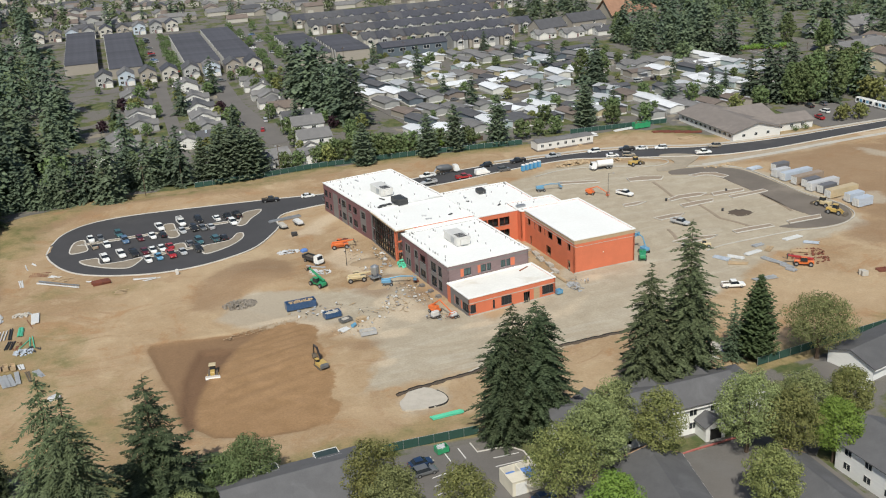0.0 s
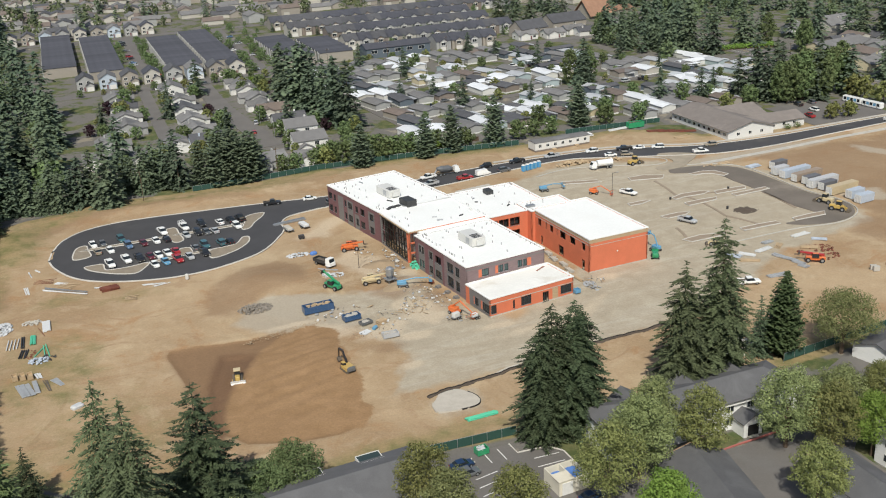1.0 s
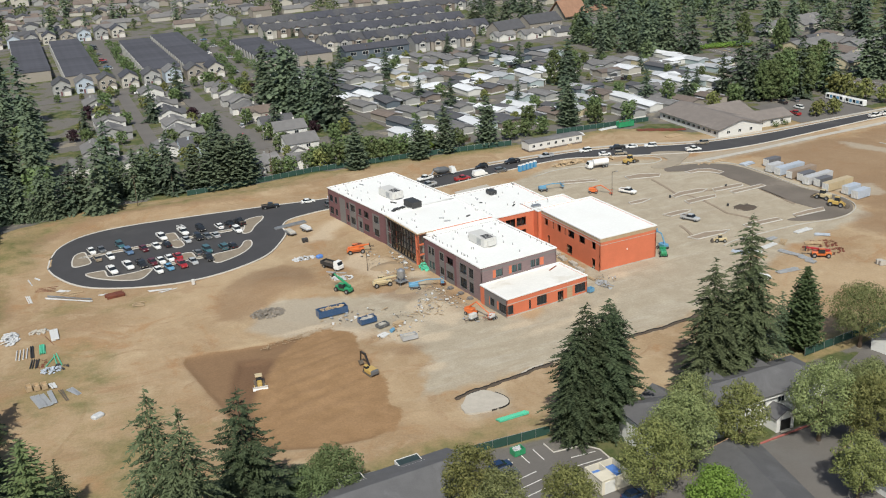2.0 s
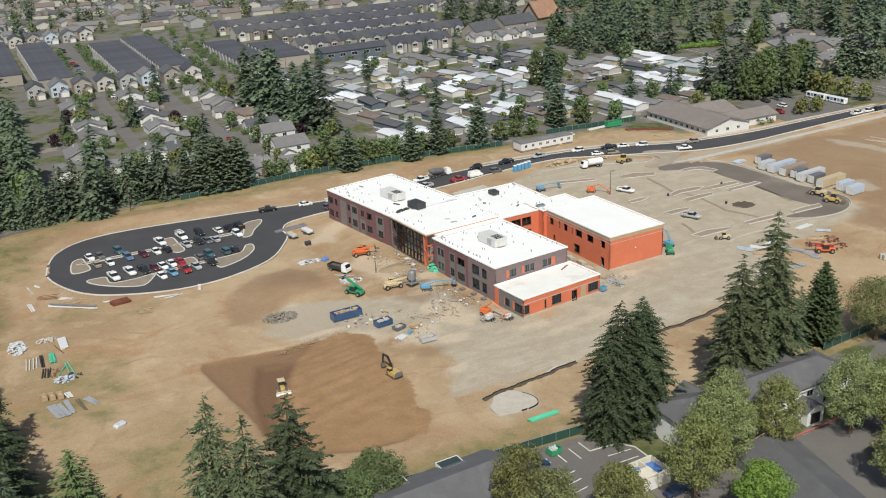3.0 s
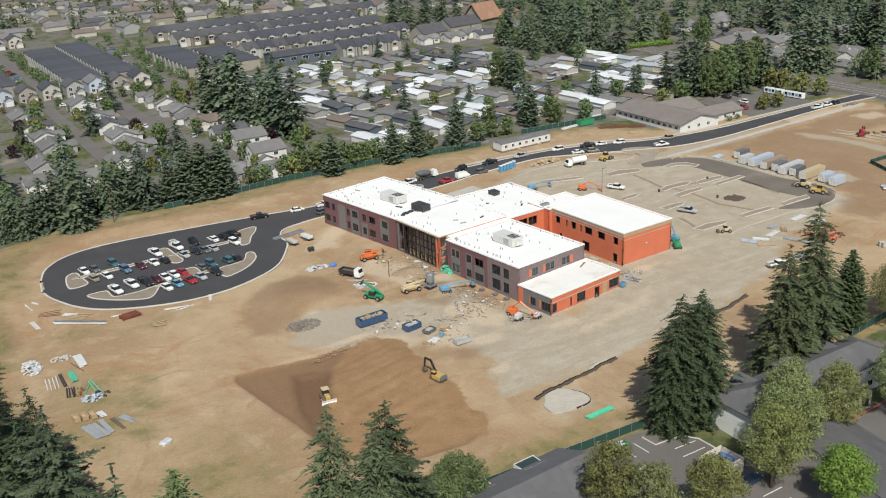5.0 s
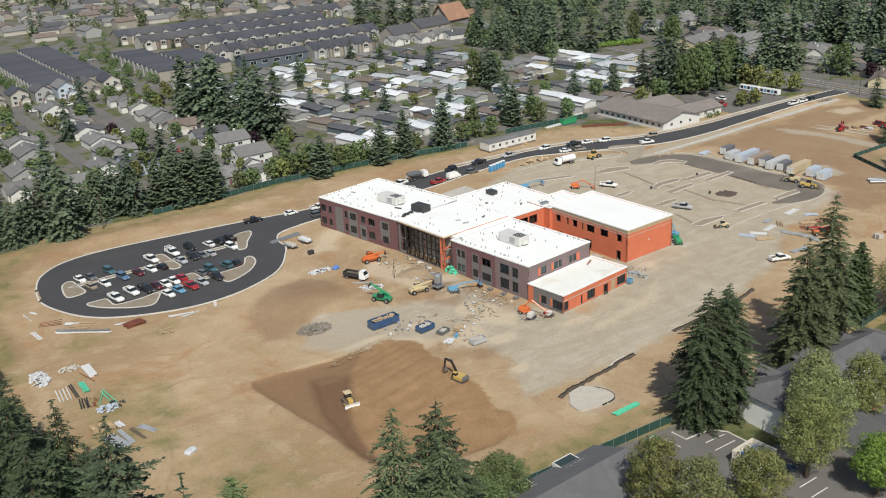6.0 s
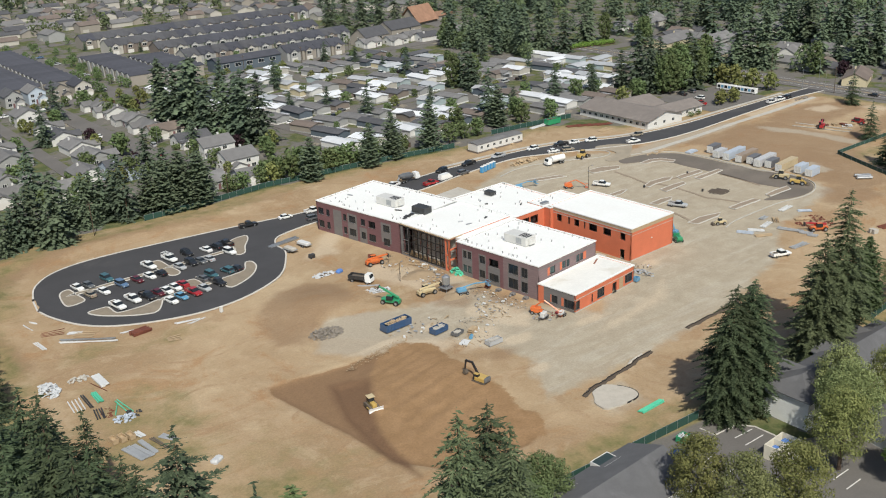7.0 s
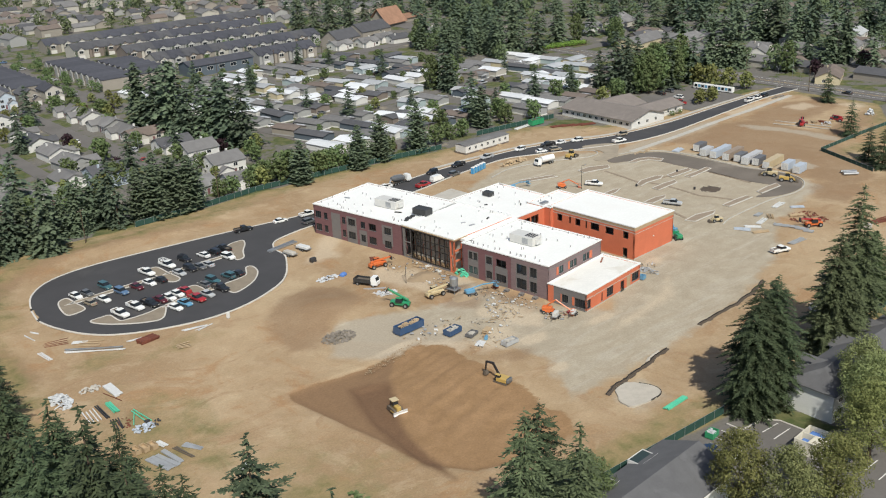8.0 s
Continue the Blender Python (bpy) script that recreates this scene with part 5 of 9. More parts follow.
for k, q in enumerate(((88, 356, 108, 355.5, 2.6, 4.2), (110, 357, 122, 357, 2.4, 4.0), (66, 426, 80, 424, 2.0, 2.6), (66, 470, 78, 470, 2.0, 3.0), (68, 536, 82, 534, 2.4, 3.0), (44, 400, 44, 418, 2.0, 3.0), (124, 362, 136, 361, 2.0, 3.2), (320, 470, 360, 462, 2.4, 3.4), (160, 545, 176, 546, 2.0, 2.6), (20, 395, 20, 420, 2, 2.6))):
    hedge(*q, 200 + k)


# ---- the woods beyond, as one mass each ----
def woods(name, label, mesh, leaf, places):
    """Many trees too far to tell apart, in one mesh: crowns of small clumps with gaps between."""
    tv = np.array(mesh.v, np.float32)
    tf = np.array(mesh.f, np.int32)
    vs, fs = [], []
    for k, (x, y, turn, s, tall) in enumerate(places):
        c, n = math.cos(turn) * s, math.sin(turn) * s
        q = np.empty_like(tv)
        q[:, 0], q[:, 1], q[:, 2] = x + tv[:, 0] * c - tv[:, 1] * n, y + tv[:, 0] * n + tv[:, 1] * c, tv[:, 2] * s * tall
        vs.append(q)
        fs.append(tf + k * len(tv))
    v, f = np.concatenate(vs), np.concatenate(fs)
    me = bpy.data.meshes.new(name)
    me.vertices.add(len(v))
    me.vertices.foreach_set("co", v.reshape(-1))
    me.loops.add(f.size)
    me.loops.foreach_set("vertex_index", f.reshape(-1))
    me.polygons.add(len(f))
    me.polygons.foreach_set("loop_start", np.arange(0, f.size, 3, dtype=np.int32))
    me.materials.append(leaf)
    me.update(calc_edges=True)
    return tagged(new(name, me), label, "woods", kind="stuff")


def scattered(n, x0, x1, y0, y1, keep, low, high):
    out = []
    for _ in range(n):
        x, y = random.uniform(x0, x1), random.uniform(y0, y1)
        if keep(x, y):
            out.append((x, y, random.uniform(0, math.tau), random.uniform(low, high), random.uniform(0.85, 1.15)))
    return out


random.seed(71)
YARDS = [(366, 432), (382, 436), (398, 432), (358, 392), (374, 386), (395, 417), (388, 362), (406, 366), (352, 300), (366, 292), (430, 332), (468, 349), (400, 495), (438, 502), (460, 492), (424, 490), (412, 515), (332, 618), (354, 622), (470, 560), (430, 560)]
near_yard = lambda x, y, r: any(math.hypot(x - a, y - b) < r for a, b in YARDS)
on_street = lambda x, y: abs(x - 338 - (y - 450) * 0.03) < 11 or abs(y - 452) < 9 and x > 300
west = lambda x, y: x < -14 - max(0, y - 400) * 0.1
belt = lambda x, y: not on_street(x, y) and not near_yard(x, y, 15) and not (x < 296 and y > 540) and y > 462 + (x - 285) * 0.1
grove = lambda x, y: not on_street(x, y) and not near_yard(x, y, 17) and x > 352
rim = lambda x, y: (x > 306 or y > 778) and abs(x - 346) > 12 and (x > 350 or y > 500) and not near_yard(x, y, 15)
thin_fir = fir_mesh(61, 22, 5.6, 14, 6, 1.8, droop=0.5, bare=0.05, power=0.6, ragged=0.4, fat=1.25, hang=0.7)
thin_fir2 = fir_mesh(62, 26, 6.2, 15, 6, 1.9, droop=0.55, bare=0.05, power=0.5, ragged=0.45, fat=1.25, hang=0.7)
thin_leaf = leaf_mesh(63, lobes_for(63, 10.5, 4.6, 24, 0.03), 300, 1.35)
small_leaf = leaf_mesh(64, lobes_for(64, 9, 4.4, 12, 0.03), 90, 2.1)
woods("fir_woods", "dense dark fir woods beyond the site", thin_fir2, FIR_FAR_HAZE, scattered(110, -190, 0, 445, 880, west, 0.9, 1.35) + scattered(36, 390, 480, 320, 470, grove, 0.85, 1.2) + scattered(70, 262, 520, 560, 760, belt, 0.75, 1.1) + scattered(60, 470, 680, 330, 600, grove, 0.8, 1.2) + scattered(26, 286, 350, 470, 545, belt, 0.7, 1.05))
woods("pale_fir_woods", "firs among the far houses, their green paled by painted haze", thin_fir, FIR_HAZE, scattered(70, -170, 0, 445, 690, west, 0.8, 1.25) + scattered(34, 286, 345, 465, 545, belt, 0.65, 1.05) + scattered(40, 352, 500, 190, 540, grove, 0.6, 1.2) + scattered(50, 345, 480, 455, 700, belt, 0.6, 1.1) + scattered(110, -360, 640, 770, 1250, rim, 0.6, 1.0))
woods("broadleaf_woods", "leafy green trees among the far houses", thin_leaf, FAR_LEAF_HAZE, scattered(60, -170, 0, 445, 690, west, 0.9, 1.5) + scattered(22, 286, 345, 462, 560, belt, 0.8, 1.4) + scattered(70, 350, 520, 190, 560, grove, 0.5, 1.2) + scattered(90, 345, 640, 540, 780, belt, 0.8, 1.4) + scattered(60, 480, 680, 300, 560, grove, 0.8, 1.4))
woods("far_garden_trees", "leafy green trees of the distant suburb", small_leaf, FAR_LEAF_HAZE, scattered(620, -360, 640, 770, 1250, rim, 0.7, 1.4))
# single trees along the main street and among its houses: place, height and kind
for x, y, h, kind in ((420, 445, 29, 0), (429, 452, 27, 0), (412, 452, 26, 0), (350, 360, 33, 0), (354, 354, 30, 0), (346, 365, 26, 0), (429, 390, 30, 0), (431, 378, 31, 0), (438, 384, 28, 0), (416, 357, 29, 0), (422, 350, 30, 0), (387, 333, 19, 1), (394, 324, 28, 0), (398, 318, 25, 0), (357, 327, 16.5, 2), (287, 371, 24, 0), (290, 535, 18, 2), (361, 440, 19, 2), (367, 447, 17, 2), (328, 536, 25, 0), (310, 492, 20, 1), (312, 475, 29, 0), (320, 464, 24, 1), (347, 475, 25, 0), (362, 472, 17, 2), (276, 626, 28, 0), (284, 618, 27, 0), (295, 613, 27, 0), (302, 606, 25, 0), (268, 634, 26, 0), (360, 313, 8, 3), (392, 305, 9, 3)):
    proto, base = ((far_fir2, 24), (far_fir, 22), (tall_leaf, 19), (far_plum, 7))[kind]
    set_size(proto, spot(x, y, random.uniform(0, 360)), h / base)

# ---- houses ----
def siding(name, c):
    return surface(name, c, 0.75, dark=0.92, scale=0.4, fine=5, bump=0.1, stretch=(1, 1, 6), spread=0.12)


def shingle(name, c):
    return surface(name, c, 0.9, dark=0.82, scale=0.35, fine=4, bump=0.3, spread=0.25, stain=tuple(v * 1.25 for v in c))


S_WHITE, S_CREAM, S_GREY, S_BLUE = siding("white_siding", (0.62, 0.61, 0.58)), siding("cream_siding", (0.45, 0.425, 0.375)), siding("grey_siding", (0.33, 0.33, 0.32)), siding("pale_blue_siding", (0.43, 0.49, 0.555))
S_TAN, S_TEAL, S_SLATE, S_YELLOW, S_BROWN = siding("tan_siding", (0.30, 0.270, 0.230)), siding("teal_siding", (0.37, 0.44, 0.45)), siding("slate_siding", (0.10, 0.125, 0.15)), siding("yellow_siding", (0.52, 0.45, 0.30)), siding("brown_siding", (0.215, 0.178, 0.150))
R_GREY, R_DARK, R_SLATE = shingle("grey_shingles", (0.175, 0.17, 0.168)), shingle("dark_shingles", (0.085, 0.085, 0.092)), shingle("slate_shingles", (0.062, 0.064, 0.078))
R_BROWN, R_TAN, R_RED = shingle("brown_shingles", (0.17, 0.135, 0.115)), shingle("tan_shingles", (0.30, 0.25, 0.20)), shingle("rust_shingles", (0.30, 0.17, 0.11))
R_HALL = shingle("hall_shingles", (0.205, 0.178, 0.16))
R_WHITE = surface("white_metal_roof", (0.74, 0.75, 0.76), 0.45, 0.1, dark=0.9, scale=0.3, spread=0.2)
R_PALE = surface("pale_metal_roof", (0.46, 0.47, 0.48), 0.5, 0.1, dark=0.88, scale=0.3, spread=0.25)
GARAGE = surface("garage_door_paint", (0.62, 0.60, 0.56), 0.6, dark=0.93, spread=0.15)


def shell(me, x0, x1, y0, y1, h, rise, slot=0, at=None):
    """Walls with gable ends, ridge along x."""
    ym = (y0 + y1) / 2
    return me.profile([(y0, -0.2), (y1, -0.2), (y1, h), (ym, h + rise), (y0, h)], x0, x1, slot, at, axis="x")


def glazing(parent, x, z, w, h, face, mat=None):
    """A window on the wall face: 'y0' south ... given as a pose whose -y looks out."""
    t = 0.1
    f = ring(x - t, x + w + t, z - t, z + h + t, t, -0.06, 0.02).box(x + w / 2 - 0.04, x + w / 2 + 0.04, -0.05, 0.02, z, z + h)
    win = part("window", f, FRAME_WHITE, parent, at=face)
    part("pane", Mesh().box(x, x + w, -0.03, 0.02, z, z + h), mat or GLASS, win)
    return win


def house(at, w, d, h, rise, wall_mat, roof_mat, label, garage=True, tall=False, group="suburban houses", name="house", hip=False, porch=False, wins=True):
    """A detached house; its front looks to -y."""
    t = thing(name, label, "house", group, at=at)
    b = Mesh()
    if hip:
        b.box(0, w, 0, d, -0.2, h)
    else:
        shell(b, 0, w, 0, d, h, rise)
    gw = 6.2
    turn = pose(0, 0, 0, 0, 0, 90)
    gh = h if not tall else h - 2.4
    if garage:
        shell(b, -2.6, 3.5, -gw - 0.4, -0.4, gh, 1.6, at=turn)
    part("wall", b, wall_mat, t)
    r = Mesh()
    if hip:
        r.hip(0, w, 0, d, h, rise)
    else:
        r.gable(0, w, 0, d, h, rise)
    if garage:
        r.gable(-2.6, 3.5, -gw - 0.4, -0.4, gh, 1.6, at=turn)
    part("roof", r, roof_mat, t)
    south, west, east, north = (pose(0, 0, 0), pose(0, d, 0, 0, 0, -90), pose(w, 0, 0, 0, 0, 90), pose(w, d, 0, 0, 0, 180))
    if garage:
        part("garage_door", Mesh().box(0.9, gw - 0.1, -2.68, -2.6, -0.05, 2.2), GARAGE, t)
    if wins:
        glazing(t, w - 3.2, 1.0, 1.7, 1.2, south)
        glazing(t, d * 0.3, 1.0, 1.4, 1.1, west)
        glazing(t, d * 0.6, 1.0, 1.2, 1.1, east)
        if tall:
            glazing(t, w * 0.6, h - 1.9, 1.6, 1.2, south)
            glazing(t, d * 0.45, h - 1.9, 1.5, 1.2, west)
            glazing(t, d * 0.35, h - 1.9, 1.5, 1.2, east)
    part("door", Mesh().box(w - 5.0, w - 4.0, -0.07, 0.02, 0, 2.05), BRICK_PLUM, t)
    if not hip:
        part("chimney", Mesh().box(w * 0.7, w * 0.7 + 0.7, d * 0.62, d * 0.62 + 0.7, h, h + rise + 0.5), wall_mat, t)
    return t


H1 = house(spot(30, 405, 90), 13, 10, 3.0, 2.2, S_WHITE, R_GREY, "white house with a grey shingle roof and garage")
H2 = house(spot(42, 408, 180), 13, 11, 5.2, 2.4, S_BLUE, R_DARK, "pale blue two-storey house with a dark roof", tall=True)
H3 = house(spot(68, 402, 0), 13, 11, 5.0, 2.6, S_WHITE, R_GREY, "white two-storey house with a grey shingle roof", tall=True)
H4 = house(spot(68, 425, 0), 14, 10, 3.0, 2.3, S_WHITE, R_DARK, "white house with a dark shingle roof and garage")
H5 = house(spot(5, 418, 90), 14, 11, 3.0, 2.4, S_GREY, R_GREY, "grey house with a grey shingle roof")
H6 = house(spot(66, 448, 0), 14, 10, 3.0, 2.3, S_CREAM, R_BROWN, "cream house with a brown shingle roof")
random.seed(8)
protos = [H1, H3, H4, H5, H1, H3]


def put_house(p, x, y, turn):
    return copy_thing(p, spot(x, y, turn))


for y, p, tr in ((432, H5, 95), (453, H1, 92), (475, H4, 90), (497, H1, 88), (520, H3, 90)):
    put_house(p, 41, y - 6, tr)
for y, p, tr in ((366, H1, 0), (392, H1, 4), (446, H5, 90), (468, H1, 92), (490, H4, 90), (512, H5, 90)):
    put_house(p, 4 if tr < 20 else 14, y, tr)
for y, p, tr in ((378, H3, 2), (470, H1, -88), (490, H5, -90), (513, H1, -92), (530, H1, -90)):
    put_house(p, 66, y, tr)
put_house(H5, 46, 362, 8)
put_house(H1, 62, 360, -5)
put_house(H1, -12, 398, 0)

# the row along the street, gable fronts to the south
G_FRONT = []
for i, (wm, rm, lb) in enumerate(((S_GREY, R_DARK, "grey two-storey gabled house in a row"), (S_BLUE, R_GREY, "pale blue two-storey gabled house in a row"), (S_TAN, R_DARK, "tan two-storey gabled house in a row"), (S_CREAM, R_SLATE, "cream two-storey gabled house in a row"))):
    x = -8 + i * 11.5
    t = thing("terraced_house", lb, "house", "gabled street row", at=spot(x, 562))
    turn = pose(0, 0, 0, 0, 0, 90)
    b = Mesh()
    shell(b, 0, 13, -8.6, 0, 5.6, 2.6, at=turn)
    shell(b, -1.8, 2, -8.6, -4.6, 3.2, 1.3, at=turn)
    part("wall", b, wm, t)
    r = Mesh().gable(0, 13, -8.6, 0, 5.6, 2.6, at=turn).gable(-1.8, 2, -8.6, -4.6, 3.2, 1.3, at=turn)
    part("roof", r, rm, t)
    part("garage_door", Mesh().box(5.0, 8.2, -1.88, -1.8, 0, 2.2), GARAGE, t)
    glazing(t, 1.2, 3.4, 1.6, 1.4, pose(0, 0, 0))
    glazing(t, 5.2, 3.8, 1.6, 1.3, pose(0, 0, 0))
    glazing(t, 1.2, 0.9, 1.6, 1.4, pose(0, 0, 0))
    part("door", Mesh().box(3.4, 4.3, -0.07, 0.02, 0, 2.1), BRICK_PLUM, t)
    G_FRONT.append(t)
for k in range(8):
    if k > 3:
        copy_thing(G_FRONT[k % 4], spot(-8 + k * 11.5, 562 + random.uniform(-1, 1)))
for k in range(10):
    copy_thing(G_FRONT[(k * 3) % 4], spot(-60 + k * 11.5, 757 + random.uniform(-1, 1)))

# long rows of joined houses under dark ridged roofs
unit = thing("row_house", "one unit of a long row under a dark ridged roof", "house", "long dark-roofed rows", at=spot(0, 585))
b = Mesh()
shell(b, 0, 18, 0, 7.4, 5.7, 1.1)
part("wall", b, S_TAN, unit)
part("roof", Mesh().gable(0, 18, 0, 7.4, 5.7, 1.1, 0.25), R_SLATE, unit)
part("dormer", shell(Mesh(), -0.5, 3, 1.6, 4.8, 5.2, 1.3), S_GREY, unit, "grey dormer gable")
part("garage_door", Mesh().box(-0.08, 0.02, 1.0, 3.6, 0, 2.2), GARAGE, unit)
glazing(unit, 1.0, 3.2, 1.6, 1.3, pose(0, 7.4, 0, 0, 0, -90))
for x, y0, y1, wide in ((-24, 612, 745, 1.0), (0, 592, 722, 1.0), (41, 577, 690, 1.05), (63, 582, 702, 1.0), (103, 566, 640, 1.05), (125, 566, 622, 1.1)):
    y = y0
    while y < y1:
        c = copy_thing(unit, spot(x, y))
        c.matrix_basis = spot(x, y) @ Matrix.Diagonal((wide, 1, 1, 1))
        y += 7.4

# blocks of gabled town houses
town = []
for i, (wm, rm, lb) in enumerate(((S_CREAM, R_DARK, "cream town house with a dark gabled roof"), (S_GREY, R_SLATE, "grey town house with a dark gabled roof"), (S_BROWN, R_DARK, "brown town house with a dark gabled roof"), (S_TAN, R_SLATE, "tan town house with a dark gabled roof"))):
    t = thing("town_house", lb, "house", "town house rows", at=spot(150 + i * 9.2, 600))
    b = shell(Mesh(), 0, 9.2, 0, 15, 5.4, 3.4)
    turn = pose(0, 0, 0, 0, 0, 90)
    shell(b, -1.4, 5, -6.6, -1.6, 5.0, 1.9, at=turn)
    part("wall", b, wm, t)
    part("roof", Mesh().gable(0, 9.2, 0, 15, 5.4, 3.4, 0.3).gable(-1.4, 5, -6.6, -1.6, 5.0, 1.9, 0.3, at=turn), rm, t)
    part("garage_door", Mesh().box(2.2, 6.0, -1.48, -1.4, 0, 2.2), GARAGE, t)
    glazing(t, 2.6, 3.3, 2.6, 1.5, pose(0, -1.4, 0), GLASS)
    part("gable_trim", Mesh().box(2.0, 6.2, -1.5, -1.42, 5.0, 5.3), FRAME_WHITE, t)
    town.append(t)
    if i:
        continue
random.seed(14)
for y, x0, x1 in ((600, 187, 255), (640, 150, 262), (676, 132, 266), (712, 128, 300)):
    x = x0
    k = 0
    while x < x1:
        copy_thing(town[random.choice((0, 1, 1, 2, 3, 1))], spot(x, y + (x - x0) * 0.03))
        if k % 4 != 1:
            set_size(far_fir, spot(x - 0.3, y - 3.5, k * 50), 0.3)
        x += 9.6
        k += 1
for k, (x, p) in enumerate(((196, town[1]), (206, town[3]), (216, town[1]), (226, town[3]))):
    copy_thing(p, spot(x, 564))
hall2 = thing("apartment_block", "long low slate-blue block with white-framed windows", "apartment building", at=spot(152, 563, 2))
part("wall", shell(Mesh(), 0, 40, 0, 13, 5.6, 2.2), S_SLATE, hall2)
part("roof", Mesh().gable(0, 40, 0, 13, 5.6, 2.2, 0.5), R_SLATE, hall2)
for k in range(5):
    glazing(hall2, 3 + k * 7.4, 2.6, 3.6, 1.8, pose(0, 0, 0))

# trailer homes
park = []
for i, (wm, rm, lb) in enumerate(((S_WHITE, R_WHITE, "white trailer home with a white metal roof"), (S_CREAM, R_WHITE, "cream trailer home with a white metal roof"), (S_GREY, R_GREY, "grey trailer home with a grey roof"), (S_TEAL, R_PALE, "pale teal trailer home with a pale roof"), (S_BROWN, R_DARK, "brown trailer home with a dark roof"), (S_SLATE, R_DARK, "slate trailer home with a dark roof"), (S_TAN, R_BROWN, "tan trailer home with a brown roof"), (S_YELLOW, R_PALE, "yellow trailer home with a pale roof"))):
    t = thing("trailer_home", lb, "mobile home", "trailer park homes", at=spot(120 + i * 11.3, 372, 100))
    L, W = ((15.5, 7.0), (12.0, 8.2), (14.0, 7.4), (11.0, 7.6), (13.0, 8.4), (16.0, 6.8), (12.5, 7.8), (14.5, 7.2))[i]
    part("wall", shell(Mesh(), 0, L, 0, W, 2.9, 0.8), wm, t)
    part("roof", Mesh().gable(0, L, 0, W, 2.9, 0.8, 0.35, 0.12), rm, t)
    part("skirting", Mesh().box(-0.05, L + 0.05, -0.05, W + 0.05, -0.1, 0.5), FRAME_WHITE if i % 3 else S_GREY, t)
    cp = Mesh().box(3, L * 0.62, -3.1, 0.1, 2.35, 2.5)
    for x in (3.2, L * 0.62 - 0.2):
        cp.tube((x, -2.9, 0), (x, -2.9, 2.35), 0.06, n=6)
    part("carport", cp, R_WHITE if i in (0, 1, 3) else R_PALE, t)
    glazing(t, L * 0.7, 1.1, 1.6, 1.0, pose(0, 0, 0))
    park.append(t)
random.seed(4)
weights = (0, 1, 0, 1, 2, 3, 4, 2, 5, 6, 7, 2, 5, 1, 2, 6, 0)
for y in (366, 381, 398, 415, 443, 461, 479, 503, 521, 538):
    x = (214 if y < 370 else 150 if y < 390 else 128) + (y - 390) * -0.1
    while x < (266 if y < 390 else 290 - max(0, y - 440) * 0.42):
        if random.random() < 0.9 and not (214 < x < 226 and 420 < y < 446):
            turn = 99 + random.uniform(-7, 7) + (0 if random.random() < 0.86 else -90)
            q = park[random.choice(weights)]
            copy_thing(q, spot(x + random.uniform(-1.2, 1.2), y - 7 + random.uniform(-3, 3), turn))
        if random.random() < 0.55:
            set_size(random.choice((far_leaf, far_leaf2, far_leaf, far_leaf, far_fir)), spot(x + 3.2, y + random.uniform(-9, 9), random.uniform(0, 360)), random.uniform(0.35, 0.75))
        x += 10.6 + random.uniform(-0.6, 1.2)
for k in range(14):
    copy_thing(random.choice(park), spot(282 + random.uniform(-3, 3) + (k % 2) * 22, 385 + k * 5.2, random.choice((10, 100))))
for k in range(6):
    copy_thing(random.choice((H1, H4, H5)), spot(252 + k * 17, 566 + random.uniform(-4, 4), random.choice((0, 180))))

# low pale building with a wide brown roof
hall3 = thing("community_building", "long low cream building with a wide brown shingle roof", "building", at=spot(218.5, 312, 0))
turn = pose(0, 0, 0, 0, 0, 90)
b = Mesh()
shell(b, 0, 38, -21, 0, 3.2, 2.8, at=turn)
shell(b, 11, 38, -6, 6, 3.1, 1.9, at=pose(1, 10, 0))
shell(b, 3, 22, -9, 9, 3.0, 2.6, at=pose(9, 27, 0))
part("wall", b, S_WHITE, hall3)
part("roof", Mesh().gable(0, 38, -21, 0, 3.2, 2.8, 0.8, at=turn), R_HALL, hall3)
part("wing_roof", Mesh().gable(10.5, 38, -6, 6, 3.1, 1.9, 0.7, at=pose(1, 10, 0)), R_HALL, hall3)
part("wing_roof", Mesh().gable(2.4, 22, -9, 9, 3.0, 2.6, 0.7, at=pose(9, 27, 0)), R_HALL, hall3)
for k in range(11):
    glazing(hall3, 2.0 + k * 3.3, 1.1, 1.5, 1.1, pose(0, 38, 0, 0, 0, -90))
for k in range(3):
    glazing(hall3, 4.0 + k * 5.4, 1.1, 1.3, 1.1, pose(0, 0, 0))
for k in range(3):
    glazing(hall3, 23.5 + k * 5.0, 1.1, 1.3, 1.1, pose(0, 4, 0))
for x in (29, 33.5):
    hb = leaf_mesh(int(x), [(0, 0, 1.2, 1.4), (1.2, 0.4, 1.0, 1.1)], 160, 0.5)
    thing("shrub", "round green shrub beside the cream building", "shrub", "shrubs", at=spot(218.5 + x, 313.6), mesh=hb, mat=LEAF_HEDGE)

